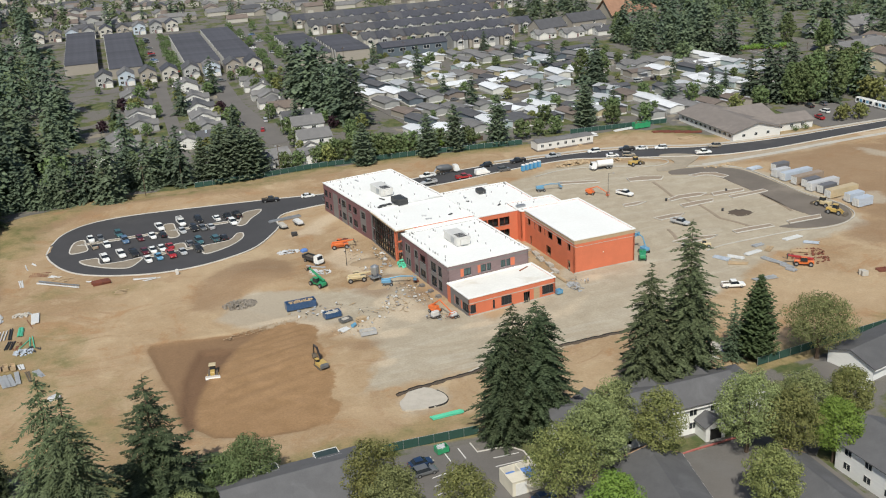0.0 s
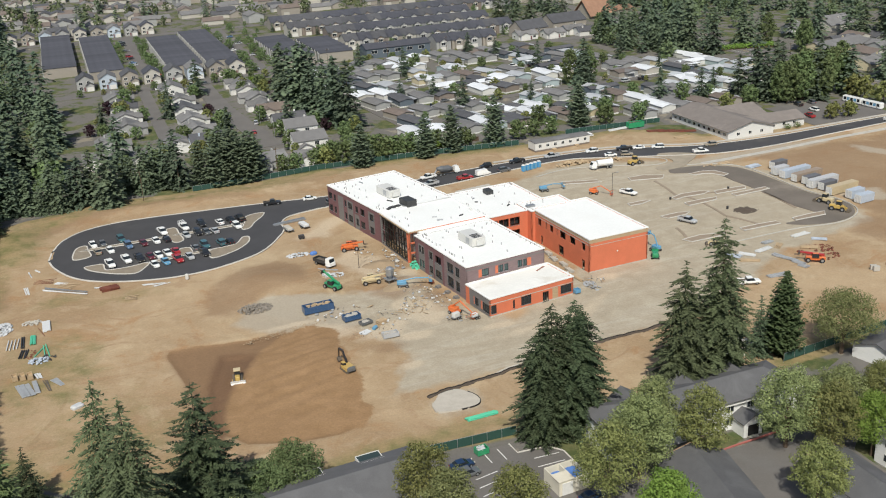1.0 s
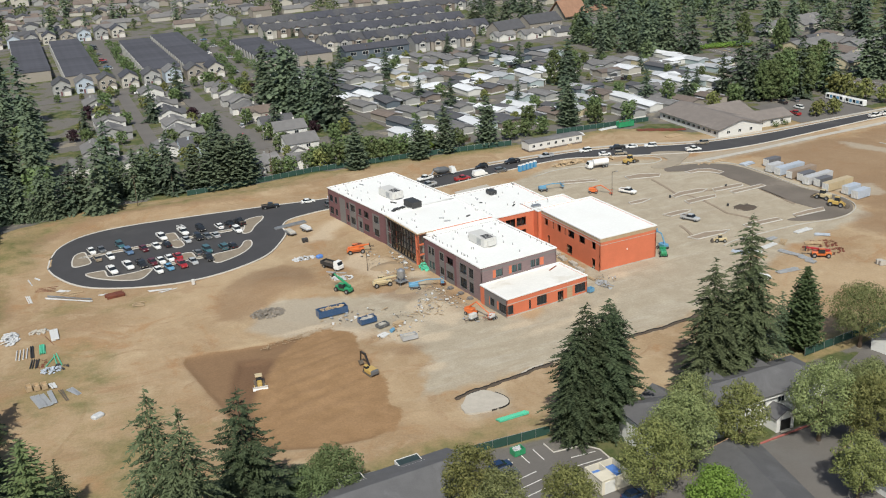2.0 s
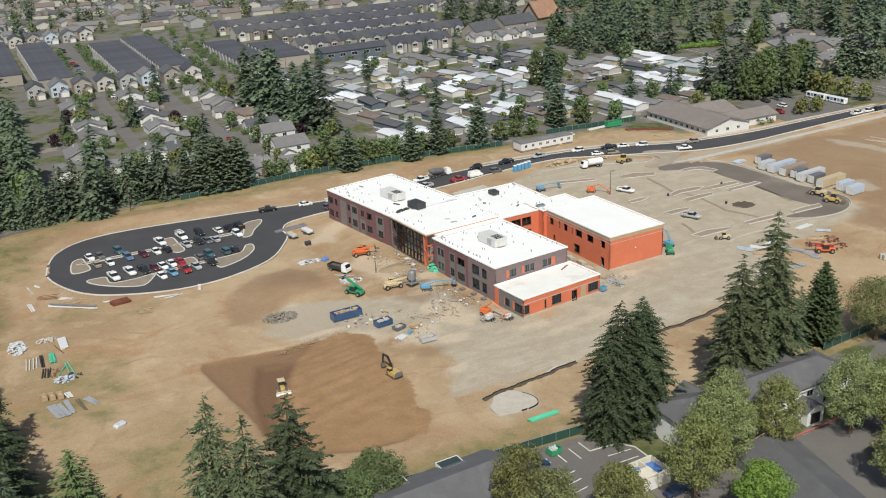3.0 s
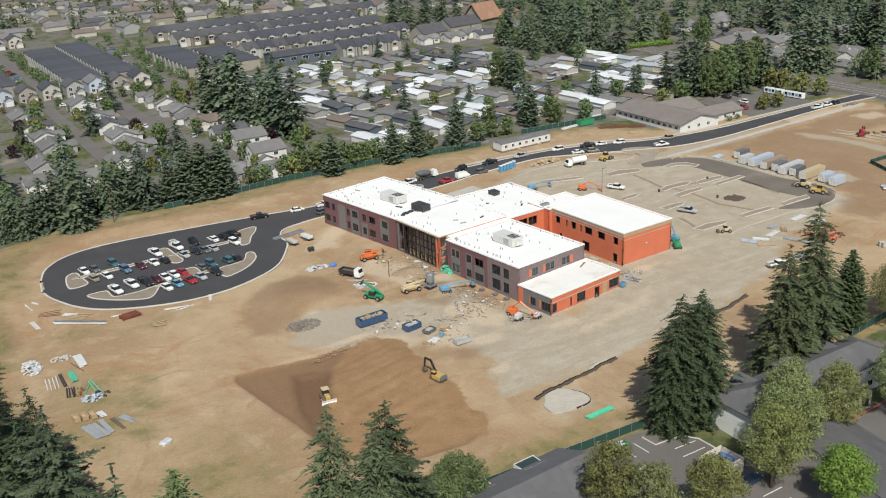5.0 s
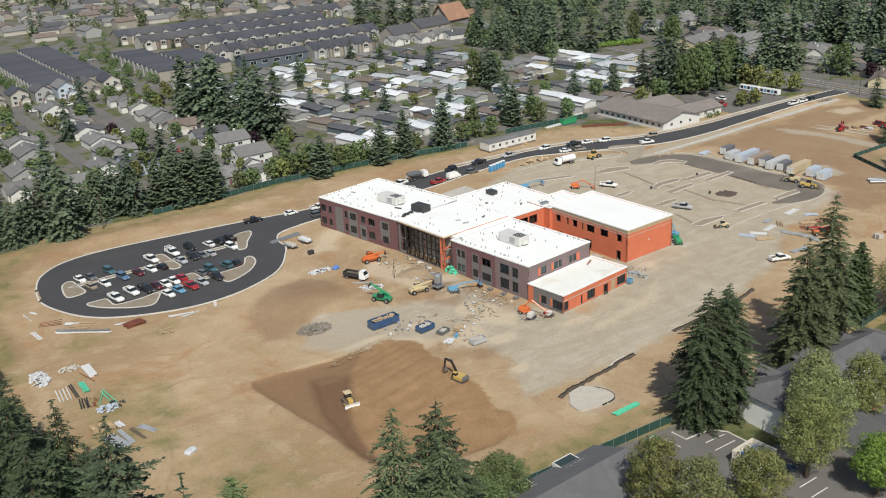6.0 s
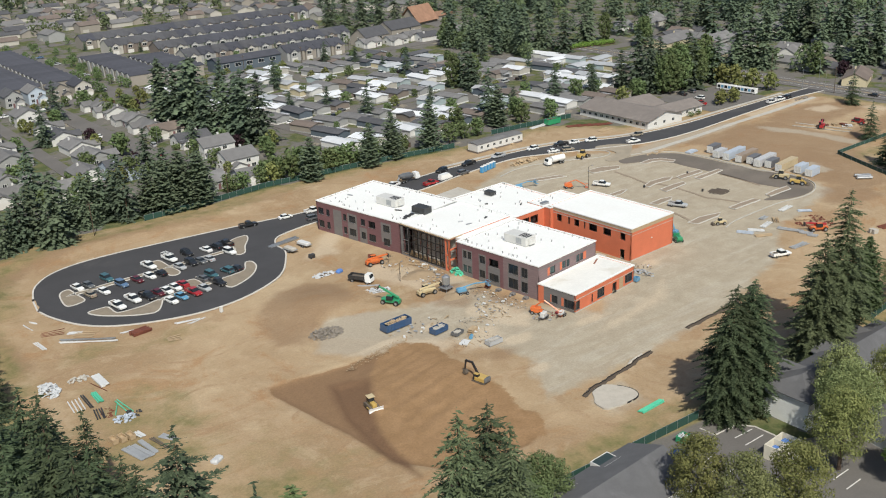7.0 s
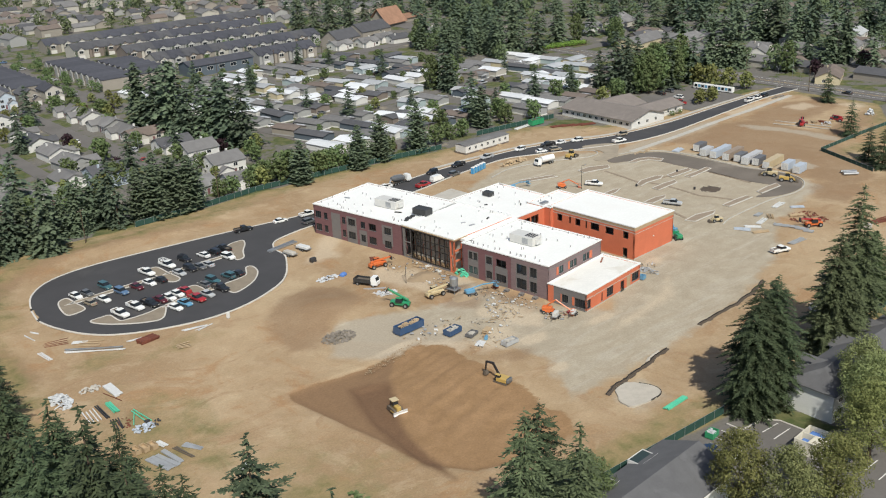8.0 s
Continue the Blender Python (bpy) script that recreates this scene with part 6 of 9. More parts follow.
# houses and halls along the main street to the east
for x, y, tr, w, d, wm, rm, lb in ((363, 425, 10, 36, 16, S_YELLOW, R_GREY, "wide tan hall with a grey shingle roof"), (352, 381, 12, 22, 13, S_YELLOW, R_GREY, "tan house with a grey shingle roof by the main street"), (388, 410, 8, 22, 13, S_GREY, R_GREY, "grey house with a pale shingle roof among firs"), (382, 355, 20, 13, 9, S_WHITE, R_GREY, "small white house with a grey roof"), (402, 362, 95, 12, 9, S_CREAM, R_GREY, "small cream house with a grey roof"), (345, 292, 24, 22, 11, S_YELLOW, R_BROWN, "tan house with a brown roof beside the main street"), (424, 326, 15, 16, 10, S_CREAM, R_GREY, "cream house with a grey roof on the rise"), (462, 344, 15, 18, 10, S_WHITE, R_PALE, "white house with a pale roof among trees"), (394, 488, 10, 14, 10, S_WHITE, R_GREY, "white gabled house with a grey roof among trees"), (418, 484, 8, 20, 12, S_CREAM, R_GREY, "cream house with a grey roof behind a lawn"), (430, 498, 8, 18, 11, S_TAN, R_GREY, "tan house with a grey roof under firs")):
    house(spot(x, y, tr), w, d, 3.2, 2.6, wm, rm, lb, garage=False, group="main street houses")
# steep-roofed church and big grey houses far behind
church = thing("church", "steep rust-red A-frame church roof among trees", "church", at=spot(330, 618, 15))
part("roof", Mesh().gable(0, 22, 0, 17, 2.5, 9.5, 0.8, 0.3), R_RED, church)
part("wall", shell(Mesh(), 0.6, 21.4, 1, 16, 2.5, 8.6), S_TAN, church)
part("annexe_roof", Mesh().gable(24, 44, 2, 14, 2.8, 2.2, 0.6), R_RED, church)
part("annexe_wall", shell(Mesh(), 24, 44, 2, 14, 2.8, 2.0), S_TAN, church)
for x, y, w, d, tr in ((256, 572, 20, 14, 10), (284, 584, 26, 16, 8)):
    g = house(spot(x, y, tr), w, d, 5.6, 4.6, S_TAN, R_DARK, "large brown-grey gabled building", garage=False, tall=True, group="")

# suburb past the rows, too far to tell house from house
random.seed(33)
suburb = Mesh()
for k in range(1250):
    x, y = random.uniform(-340, 600), random.uniform(690, 1260)
    if x < 306 and y < 776 or x < -25 and y < 860 or abs(x - 348) < 12 or x < -60 and y < 720:
        continue
    m = spot(x, y, random.choice((0, 90, 180, 270)) + random.uniform(-8, 8))
    w, d, h = random.uniform(12, 17), random.uniform(9, 12), random.choice((3.0, 3.0, 5.2))
    shell(suburb, 0, w, 0, d, h, 2.2, random.choice((0, 0, 1, 2)), m)
    suburb.gable(0, w, 0, d, h, 2.2, 0.4, 0.18, random.choice((3, 3, 4, 5)), m)
    suburb.box(2.0, 6.5, -0.1, 0.05, 0, 2.1, 0, m)
for k in range(60):
    x, y = random.uniform(358, 540), random.uniform(180, 450)
    m = spot(x, y, random.choice((0, 90, 180, 270)))
    w, d = random.uniform(13, 18), random.uniform(9, 12)
    shell(suburb, 0, w, 0, d, 3.0, 2.2, random.choice((0, 1, 2)), m)
    suburb.gable(0, w, 0, d, 3.0, 2.2, 0.4, 0.18, random.choice((3, 4, 5)), m)
thing("far_houses", "distant suburban houses with grey and brown roofs", "houses", mesh=suburb, mat=(S_CREAM, S_GREY, S_TAN, R_GREY, R_DARK, R_BROWN), kind="stuff")
# garden trees among the near houses
for k in range(120):
    x, y = random.uniform(-8, 104), random.uniform(360, 545)
    if abs(x - 57) < 8 or abs(x - 23) < 5:
        continue
    set_size(random.choice((far_leaf, far_leaf2, far_leaf2, far_leaf, far_fir, far_leaf, far_plum)), spot(x, y, random.uniform(0, 360)), random.uniform(0.55, 1.0))
street_trees = [(random.choice((36.5, 98.5, 20.5, 87)) + random.uniform(-3, 3), random.uniform(565, 735), random.uniform(0, math.tau), random.uniform(0.35, 0.7), 1.0) for k in range(60)]
street_trees += [(random.uniform(100, 300), random.choice((592, 632, 668, 704, 735, 742)) + random.uniform(-2, 2), random.uniform(0, math.tau), random.uniform(0.3, 0.55), 1.2) for k in range(50)]
woods("street_trees", "small green trees along the rows of far houses", thin_leaf, LEAF_HEDGE, street_trees)
for k in range(26):
    set_size(random.choice((far_leaf, far_leaf2)), spot(-6 + k * 9.4 + random.uniform(-2, 2), 543.5 + random.uniform(-1, 2), random.uniform(0, 360)), random.uniform(0.35, 0.7))

# ---- apartments at the near edge ----
WELL = surface("teal_recess", (0.03, 0.05, 0.05), 0.6)
APT_WALL = siding("apartment_siding", (0.70, 0.70, 0.68))
APT_ROOF = shingle("apartment_shingles", (0.106, 0.105, 0.109))


RUST_TRIM = surface("weathered_trim", (0.36, 0.235, 0.14), 0.85, dark=0.7)


def apartment(at, w, d, h, rise, label, rows=2, step=4.6, hipped=False):
    t = thing("apartment_building", label, "apartment building", "near apartments", at=at)
    part("wall", Mesh().box(0, w, 0, d, -0.2, h) if hipped else shell(Mesh(), 0, w, 0, d, h, rise), APT_WALL, t)
    part("roof", Mesh().hip(0, w, 0, d, h + 0.2, rise, 0.6, 0.2) if hipped else Mesh().gable(0, w, 0, d, h, rise, 0.6, 0.2), APT_ROOF, t)
    for face, ln in ((pose(0, 0, 0), w), (pose(w, d, 0, 0, 0, 180), w)):
        k = 2.0
        while k < ln - 2.5:
            for r in range(rows):
                glazing(t, k, 1.0 + r * 2.75, 1.5, 1.25, face)
            k += step
    if not rows:
        drop = rise * 0.6 / (d / 2)
        for y in (-0.6, d + 0.6):
            part("barge_board", Mesh().tube((w + 0.62, y, h - drop + 0.1), (w + 0.62, d / 2, h + rise + 0.1), 0.16, n=6), RUST_TRIM, t, "weathered tan barge board")
    part("gutter", Mesh().box(-0.6, w + 0.6, -0.75, -0.6, h - 0.45, h - 0.25), FRAME_WHITE, t)
    return t


apt = apartment(spot(67.4, 140.0, 1.0), 41.5, 9.6, 5.9, 2.4, "long white two-storey apartment building with a charcoal roof", 2, hipped=True)
for x in (9.0, 22.0, 33.0):
    part("cross_gable", shell(Mesh(), 0, 6.0, -2.6, 2.6, 5.9, 1.7, at=pose(x, 5.4, 0, 0, 0, 90)), APT_WALL, apt)
    part("cross_gable_roof", Mesh().gable(-0.4, 6.0, -2.6, 2.6, 5.95, 1.7, 0.4, 0.18, at=pose(x, 5.4, 0, 0, 0, 90)), APT_ROOF, apt)
part("porch_roof", Mesh().gable(-1, 5, -2.2, 2.2, 2.9, 1.3, 0.3, at=pose(28.4, -2.6, 0, 0, 0, 90)), APT_ROOF, apt)
part("porch", shell(Mesh(), -1, 5, -2.1, 2.1, 2.9, 1.2, at=pose(28.4, -2.6, 0, 0, 0, 90)), APT_WALL, apt)
# black panel on the solid porch front, painting the shade of a doorway
part("porch_shade_panel", Mesh().box(27.2, 29.6, -3.68, -3.56, 0, 2.3), SHADE_BLACK, apt)
low = apartment(spot(7, 138.0, 4), 27, 13.5, 4.9, 2.6, "white apartment building with a charcoal roof and balcony wells", 1)
for k in (6.5, 17.5):
    # solid dark teal block; the roof itself is not cut
    part("balcony_well", Mesh().box(k, k + 4.2, 11.2, 14.2, 4.6, 5.5), WELL, low, "dark teal block on the roof in place of a balcony recess")
    part("well_rim", Mesh().box(k - 0.12, k + 4.32, 11.05, 11.2, 5.4, 6.0).box(k - 0.12, k, 11.2, 14.2, 4.9, 5.62).box(k + 4.2, k + 4.32, 11.2, 14.2, 4.9, 5.62).box(k - 0.12, k + 4.32, 14.2, 14.32, 4.6, 5.6), FRAME_WHITE, low)
apartment(spot(80.4, 108.2, 79.7), 23, 11.8, 3.0, 2.3, "garage block with a charcoal roof", 0)
apartment(spot(104.8, 99, 91), 23.6, 9, 2.9, 2.0, "low garage block with cream doors and charcoal roof", 0)
apartment(spot(124.5, 96, 94), 26, 13, 5.6, 2.8, "white two-storey apartment building with a charcoal roof", 2)
apartment(spot(137, 143, 14), 34, 11, 3.0, 2.0, "low carport block with a charcoal roof by the lane", 0)
yard = [(36, 155), (53.2, 153.4), (53.4, 150.2), (59.4, 149.8), (61.6, 146.8), (62, 140), (70, 136), (84, 128), (96, 133), (102, 128), (100, 112), (84, 100), (40, 96), (34, 140)]
thing("car_park", "grey asphalt yard and parking beside the apartments", "car park", kind="structure", mesh=sheet(yard, 0.06, 0.2), mat=OLD_ASPHALT)

lane = [(84, 136), (90, 134.6), (103.4, 135.4), (112, 142), (126, 151.5), (134, 155), (150, 157), (170, 160), (172, 150), (134, 142), (118, 133), (109, 125), (109, 92), (82, 92)]
thing("lane", "grey asphalt lane between the apartments and garages", "lane", kind="structure", mesh=sheet(lane, 0.045, 0.2), mat=OLD_ASPHALT)
thing("kerb", "red painted kerb along the lane", "kerb", kind="structure", mesh=strip(glide([(86.5, 134.6), (90, 135.2), (97, 135.6), (103.4, 136.2)], 4), 0.35, -0.05, 0.16), mat=surface("faded_red_paint", (0.42, 0.13, 0.11), 0.8, dark=0.8, stain=(0.35, 0.28, 0.25)))
thing("pavement", "pale concrete path to the apartment porch", "pavement", kind="structure", mesh=strip([(95.6, 136.2), (95.7, 137.4)], 2.2, -0.05, 0.1), mat=CONCRETE)

# ---- vehicles ----
def paint(name, c, rough=0.3):
    m = surface(name, c, rough, 0.0, dark=0.93, scale=0.6, fine=6, bump=0, stain=tuple(v * 0.85 + 0.03 for v in c))
    m.node_tree.nodes["Principled BSDF"].inputs["Coat Weight"].default_value = 0.4
    return m


P = {k: paint(k + "_paint", c) for k, c in dict(skip_blue=(0.035, 0.082, 0.175), white=(0.78, 0.78, 0.76), silver=(0.42, 0.43, 0.44), black=(0.02, 0.02, 0.022), grey=(0.12, 0.125, 0.13), red=(0.36, 0.025, 0.03), maroon=(0.10, 0.015, 0.022), blue=(0.10, 0.17, 0.28), teal=(0.05, 0.13, 0.15), tan=(0.32, 0.27, 0.2), orange=(0.62, 0.15, 0.04), green=(0.03, 0.27, 0.12), yellow=(0.50, 0.34, 0.10), cyan=(0.12, 0.30, 0.46), sand=(0.55, 0.45, 0.27), navy=(0.014, 0.035, 0.085)).items()}
TYRE = surface("tyre_rubber", (0.022, 0.022, 0.022), 0.85, bump=0.2)
LAMP = surface("lamp_lens", (0.65, 0.62, 0.55), 0.2, bump=0)
TAIL = surface("tail_lens", (0.35, 0.02, 0.02), 0.3, bump=0)
MUD = surface("dusty_steel", (0.16, 0.13, 0.10), 0.8, 0.2, dark=0.7)
CLOTH_BLUE = surface("blue_tarp", (0.10, 0.22, 0.55), 0.55, dark=0.8, scale=2, bump=0.4)
CLOTH_WHITE = surface("white_tarp", (0.52, 0.53, 0.54), 0.5, dark=0.85, scale=1.5, bump=0.5)
PIPE_GREEN = surface("green_pipe", (0.10, 0.50, 0.32), 0.45, dark=0.9)
PIPE_WHITE = surface("white_pipe", (0.62, 0.62, 0.61), 0.4, dark=0.9)
RUSTY = surface("rusty_steel", (0.20, 0.065, 0.04), 0.8, 0.2, dark=0.7, stain=(0.12, 0.04, 0.03))
SCREEN = surface("green_fence_screen", (0.022, 0.068, 0.052), 0.8, dark=0.8)
BLACK_CLOTH = surface("black_silt_cloth", (0.03, 0.028, 0.027), 0.9, dark=0.7)
GRAVEL = surface("grey_gravel", (0.36, 0.335, 0.30), 0.95, dark=0.8, scale=0.6, fine=6, bump=0.7)


def wheel(parent, x, y, r=0.34, w=0.24):
    return part("wheel", Mesh().tube((x, y - w / 2, r), (x, y + w / 2, r), r, n=12).tube((x, y - w / 2 - 0.02, r), (x, y + w / 2 + 0.02, r), r * 0.58, n=8, slot=1), (TYRE, STEEL), parent)


def loft(st, low):
    """A body out of cross-sections (x, half width, top, shoulder)."""
    me = Mesh()
    v = []
    for x, w, top, sh in st:
        v += [(x, -w * 0.94, low), (x, -w, low + 0.25), (x, -w, sh), (x, -w * 0.86, top), (x, w * 0.86, top), (x, w, sh), (x, w, low + 0.25), (x, w * 0.94, low)]
    f = []
    for k in range(len(st) - 1):
        a, b = 8 * k, 8 * k + 8
        f += [(a + i, b + i, b + (i + 1) % 8, a + (i + 1) % 8) for i in range(8)]
    n = 8 * (len(st) - 1)
    f += [tuple(range(0, 8)), tuple(range(n + 7, n - 1, -1))]
    f = [tuple(reversed(q)) for q in f]
    return me.add(v, f)


def cabin(me, x0, x1, w, z0, z1, front, back, inset=0.14, slot=0):
    return me.add([(x0, -w, z0), (x1, -w, z0), (x1, w, z0), (x0, w, z0), (x0 + back, -w + inset, z1), (x1 - front, -w + inset, z1), (x1 - front, w - inset, z1), (x0 + back, w - inset, z1)],
                  [(0, 3, 2, 1), (4, 5, 6, 7), (0, 1, 5, 4), (1, 2, 6, 5), (2, 3, 7, 6), (3, 0, 4, 7)], slot)


def car(kind, col, label, at, group="parked cars"):
    """A car, its nose to +x."""
    c = thing({"sedan": "car", "suv": "sport_utility_car", "pickup": "pickup_truck", "van": "van"}[kind], label, "pickup truck" if kind == "pickup" else "van" if kind == "van" else "car", group, at=at)
    p = P[col]
    if kind == "sedan":
        body = loft([(-2.3, 0.78, 0.82, 0.7), (-2.1, 0.86, 0.96, 0.82), (-1.2, 0.9, 0.98, 0.84), (1.0, 0.9, 0.92, 0.8), (2.0, 0.86, 0.78, 0.68), (2.3, 0.74, 0.6, 0.55)], 0.24)
        cab, top = (-1.75, 1.15, 0.84, 0.92, 1.40, 0.85, 0.65), (-1.05, 0.25)
        rad, axles, ln = 0.33, (-1.4, 1.4), 2.3
    elif kind == "suv":
        body = loft([(-2.3, 0.84, 1.0, 0.9), (-2.2, 0.92, 1.08, 0.95), (0.9, 0.94, 1.06, 0.94), (1.9, 0.92, 0.98, 0.86), (2.3, 0.82, 0.75, 0.7)], 0.32)
        cab, top = (-2.25, 1.05, 0.9, 1.02, 1.72, 0.75, 0.35), (-1.8, 0.28)
        rad, axles, ln = 0.38, (-1.4, 1.45), 2.3
    elif kind == "pickup":
        body = loft([(-2.9, 0.92, 1.05, 0.95), (-0.75, 0.97, 1.07, 0.97), (1.6, 0.97, 1.12, 1.0), (2.6, 0.95, 1.06, 0.94), (2.9, 0.86, 0.85, 0.8)], 0.42)
        cab, top = (-0.85, 1.45, 0.92, 1.08, 1.82, 0.7, 0.2), (-0.6, 0.7)
        rad, axles, ln = 0.42, (-1.8, 1.85), 2.9
    else:
        body = loft([(-2.8, 0.95, 1.2, 1.1), (-2.7, 1.0, 1.25, 1.12), (1.6, 1.0, 1.2, 1.08), (2.4, 0.96, 1.05, 0.95), (2.8, 0.85, 0.8, 0.75)], 0.36)
        cab, top = (-2.75, 1.95, 0.97, 1.15, 2.15, 0.8, 0.12), (-2.6, 1.1)
        rad, axles, ln = 0.36, (-1.8, 1.8), 2.8
    part("body", body, p, c)
    cb = part("cabin", cabin(Mesh(), *cab), GLASS if kind != "van" else p, c)
    z1, w = cab[4], cab[2] - 0.14
    part("roof_panel", Mesh().block(cab[0] + cab[6] - 0.03, cab[1] - cab[5] + 0.03, -w - 0.03, w + 0.03, z1 - 0.05, z1 + 0.04, 0.03), p, cb)
    if kind == "van":
        part("windscreen", Mesh().add([(1.97, -0.8, 1.22), (1.97, 0.8, 1.22), (1.22, 0.72, 2.08), (1.22, -0.72, 2.08)], [(0, 1, 2, 3)]), GLASS, cb)
    if kind == "pickup":
        bed = Mesh().box(-2.75, -0.95, -0.75, 0.75, 1.02, 1.085)
        part("bed", bed, MUD, c, "open dark load bed")
        for a, b, d, e in ((-2.88, -0.9, -0.95, -0.78), (-2.88, -0.9, 0.78, 0.95), (-2.9, -2.78, -0.78, 0.78)):
            part("bed_side", Mesh().box(a, b, d, e, 0.95, 1.3), p, c)
    for x in axles:
        for y in (-0.82, 0.82):
            wheel(c, x, y, rad)
    for y in (-0.6, 0.6):
        part("headlight", Mesh().box(ln - 0.12, ln - 0.02 + 0.05, y - 0.17, y + 0.17, 0.6, 0.75), LAMP, c)
        part("tail_light", Mesh().box(-ln - 0.03, -ln + 0.1, y - 0.14, y + 0.14, 0.7, 0.85), TAIL, c)
    return c


made_cars = {}


def park_car(kind, col, x, y, turn, group="parked cars", note=""):
    names = {"sedan": "car", "suv": "sport utility car", "pickup": "pickup truck", "van": "cargo van"}
    words = {"navy": "dark blue", "cyan": "light blue"}.get(col, col)
    where = {"parked cars": "parked in the new asphalt car park", "road vehicles": "standing on the new access road", "site vehicles": "standing on the dusty site"}.get(group, "parked beside the houses")
    m = spot(x, y, turn, 0.06)
    key = (kind, col, group)
    if key in made_cars:
        return copy_thing(made_cars[key], m)
    made_cars[key] = car(kind, col, f"{words} {names[kind]} {where}", m, group)
    return made_cars[key]


UP, DN = 101, 281
for kind, col, x, y, tr in (("sedan", "white", -13.7, 307.4, DN), ("sedan", "grey", -10.9, 307, DN), ("suv", "teal", -5.4, 308, DN), ("pickup", "white", 7.0, 309, DN), ("pickup", "white", 13.7, 310.2, DN), ("suv", "black", 19.2, 310.6, DN), ("sedan", "white", 24.8, 309.8, UP), ("suv", "black", 28.1, 309.8, UP)):
    park_car(kind, col, x, y, tr)
rack = thing("ladder_rack", "white ladder rack over a pickup's load bed", "rack", at=spot(13.7, 310.2, DN, 0.06))
for y in (-0.75, 0.75):
    part("rail", Mesh().box(-2.8, 1.2, y - 0.06, y + 0.06, 2.02, 2.12), P["white"], rack)
    for x in (-2.6, -1.0):
        part("post", Mesh().box(x - 0.05, x + 0.05, y * 1.14 - 0.05, y * 1.14 + 0.05, 1.25, 2.05), P["white"], rack)
for x in (-2.6, -1.8, -1.0, 0.4):
    part("crossbar", Mesh().box(x - 0.08, x + 0.08, -0.7, 0.7, 2.04, 2.10), P["white"], rack)
for kind, col, x, y, tr in (("pickup", "black", 31.3, 310, UP), ("sedan", "tan", -12.8, 300.3, UP), ("sedan", "white", -9.2, 299.9, DN), ("suv", "blue", -3.8, 301.2, DN), ("sedan", "maroon", 0.6, 301.5, DN), ("sedan", "white", 4.3, 301.7, DN), ("sedan", "black", 7.4, 301.5, UP), ("sedan", "silver", 13.4, 302.3, DN)):
    park_car(kind, col, x, y, tr)
for kind, col, x, y, tr in (("suv", "black", 17, 302.8, DN), ("sedan", "grey", 19.6, 302.3, DN), ("sedan", "silver", 22.1, 302.3, UP), ("suv", "white", 29.1, 303.2, DN), ("pickup", "white", -10, 287.8, DN), ("pickup", "white", -5.4, 289.2, DN), ("pickup", "black", -1.8, 288.4, DN), ("sedan", "maroon", 1.3, 288.8, DN)):
    park_car(kind, col, x, y, tr)
for kind, col, x, y, tr in (("sedan", "white", 3.6, 288.6, DN), ("sedan", "white", 6.2, 289.2, DN), ("sedan", "red", 8.6, 290, UP), ("suv", "teal", 17.3, 290.4, DN), ("pickup", "black", 16.2, 284.2, DN), ("suv", "teal", 22, 290.4, UP), ("sedan", "black", 24.6, 290.2, UP), ("sedan", "white", 1.8, 281.4, DN)):
    park_car(kind, col, x, y, tr)
for kind, col, x, y, tr in (("sedan", "cyan", 4.9, 282.2, DN), ("pickup", "red", 8.4, 282.6, DN), ("sedan", "silver", 11.8, 283.2, DN), ("sedan", "grey", 14.4, 289.6, UP)):
    park_car(kind, col, x, y, tr)
for kind, col, x, y, tr in (("pickup", "black", 44, 320.4, -7), ("sedan", "white", 56.5, 319.2, -4), ("pickup", "white", 66, 318.2, 0), ("suv", "grey", 62.5, 312, 0), ("pickup", "white", 100, 322, 188), ("pickup", "silver", 98, 314.3, 187), ("pickup", "red", 111, 314.8, 4), ("van", "white", 118.5, 316.2, 6)):
    park_car(kind, col, x, y, tr, "road vehicles")
for kind, col, x, y, tr in (("suv", "black", 123, 324.3, 184), ("suv", "grey", 127, 316.8, 4), ("pickup", "black", 135.5, 324.3, 182), ("pickup", "silver", 149.5, 324, 180), ("suv", "white", 165.5, 322.6, 175), ("sedan", "white", 169, 314.8, -18), ("pickup", "black", 177.5, 319.5, 165), ("suv", "tan", 174.5, 312.6, -20)):
    park_car(kind, col, x, y, tr, "road vehicles")
for kind, col, x, y, tr in (("sedan", "white", 183, 318.2, 163), ("suv", "white", 189.5, 315.3, 158), ("pickup", "white", 199.5, 302.5, -12), ("suv", "tan", 208, 308.3, 165), ("pickup", "white", 290, 304.2, 2), ("pickup", "white", 296.5, 304.4, 2), ("suv", "black", 303, 304.6, 2)):
    park_car(kind, col, x, y, tr, "road vehicles")
for kind, col, x, y, tr in (("pickup", "white", 151.3, 273, -62), ("pickup", "silver", 152.5, 241.5, -65), ("pickup", "white", 139.5, 195.5, -18)):
    park_car(kind, col, x, y, tr, "site vehicles")
for kind, col, x, y, tr in (("sedan", "navy", 42.3, 150.2, 6), ("suv", "grey", 42.2, 147.2, 6), ("sedan", "navy", 58.6, 131.8, 5), ("suv", "white", 134, 142, 30), ("sedan", "red", 58, 421, 80), ("sedan", "white", 51, 470, 90), ("suv", "silver", 62, 438, 85), ("pickup", "white", 48, 543, 0), ("suv", "grey", 56, 543, 0), ("sedan", "white", 32, 542, 0)):
    park_car(kind, col, x, y, tr, "street cars")
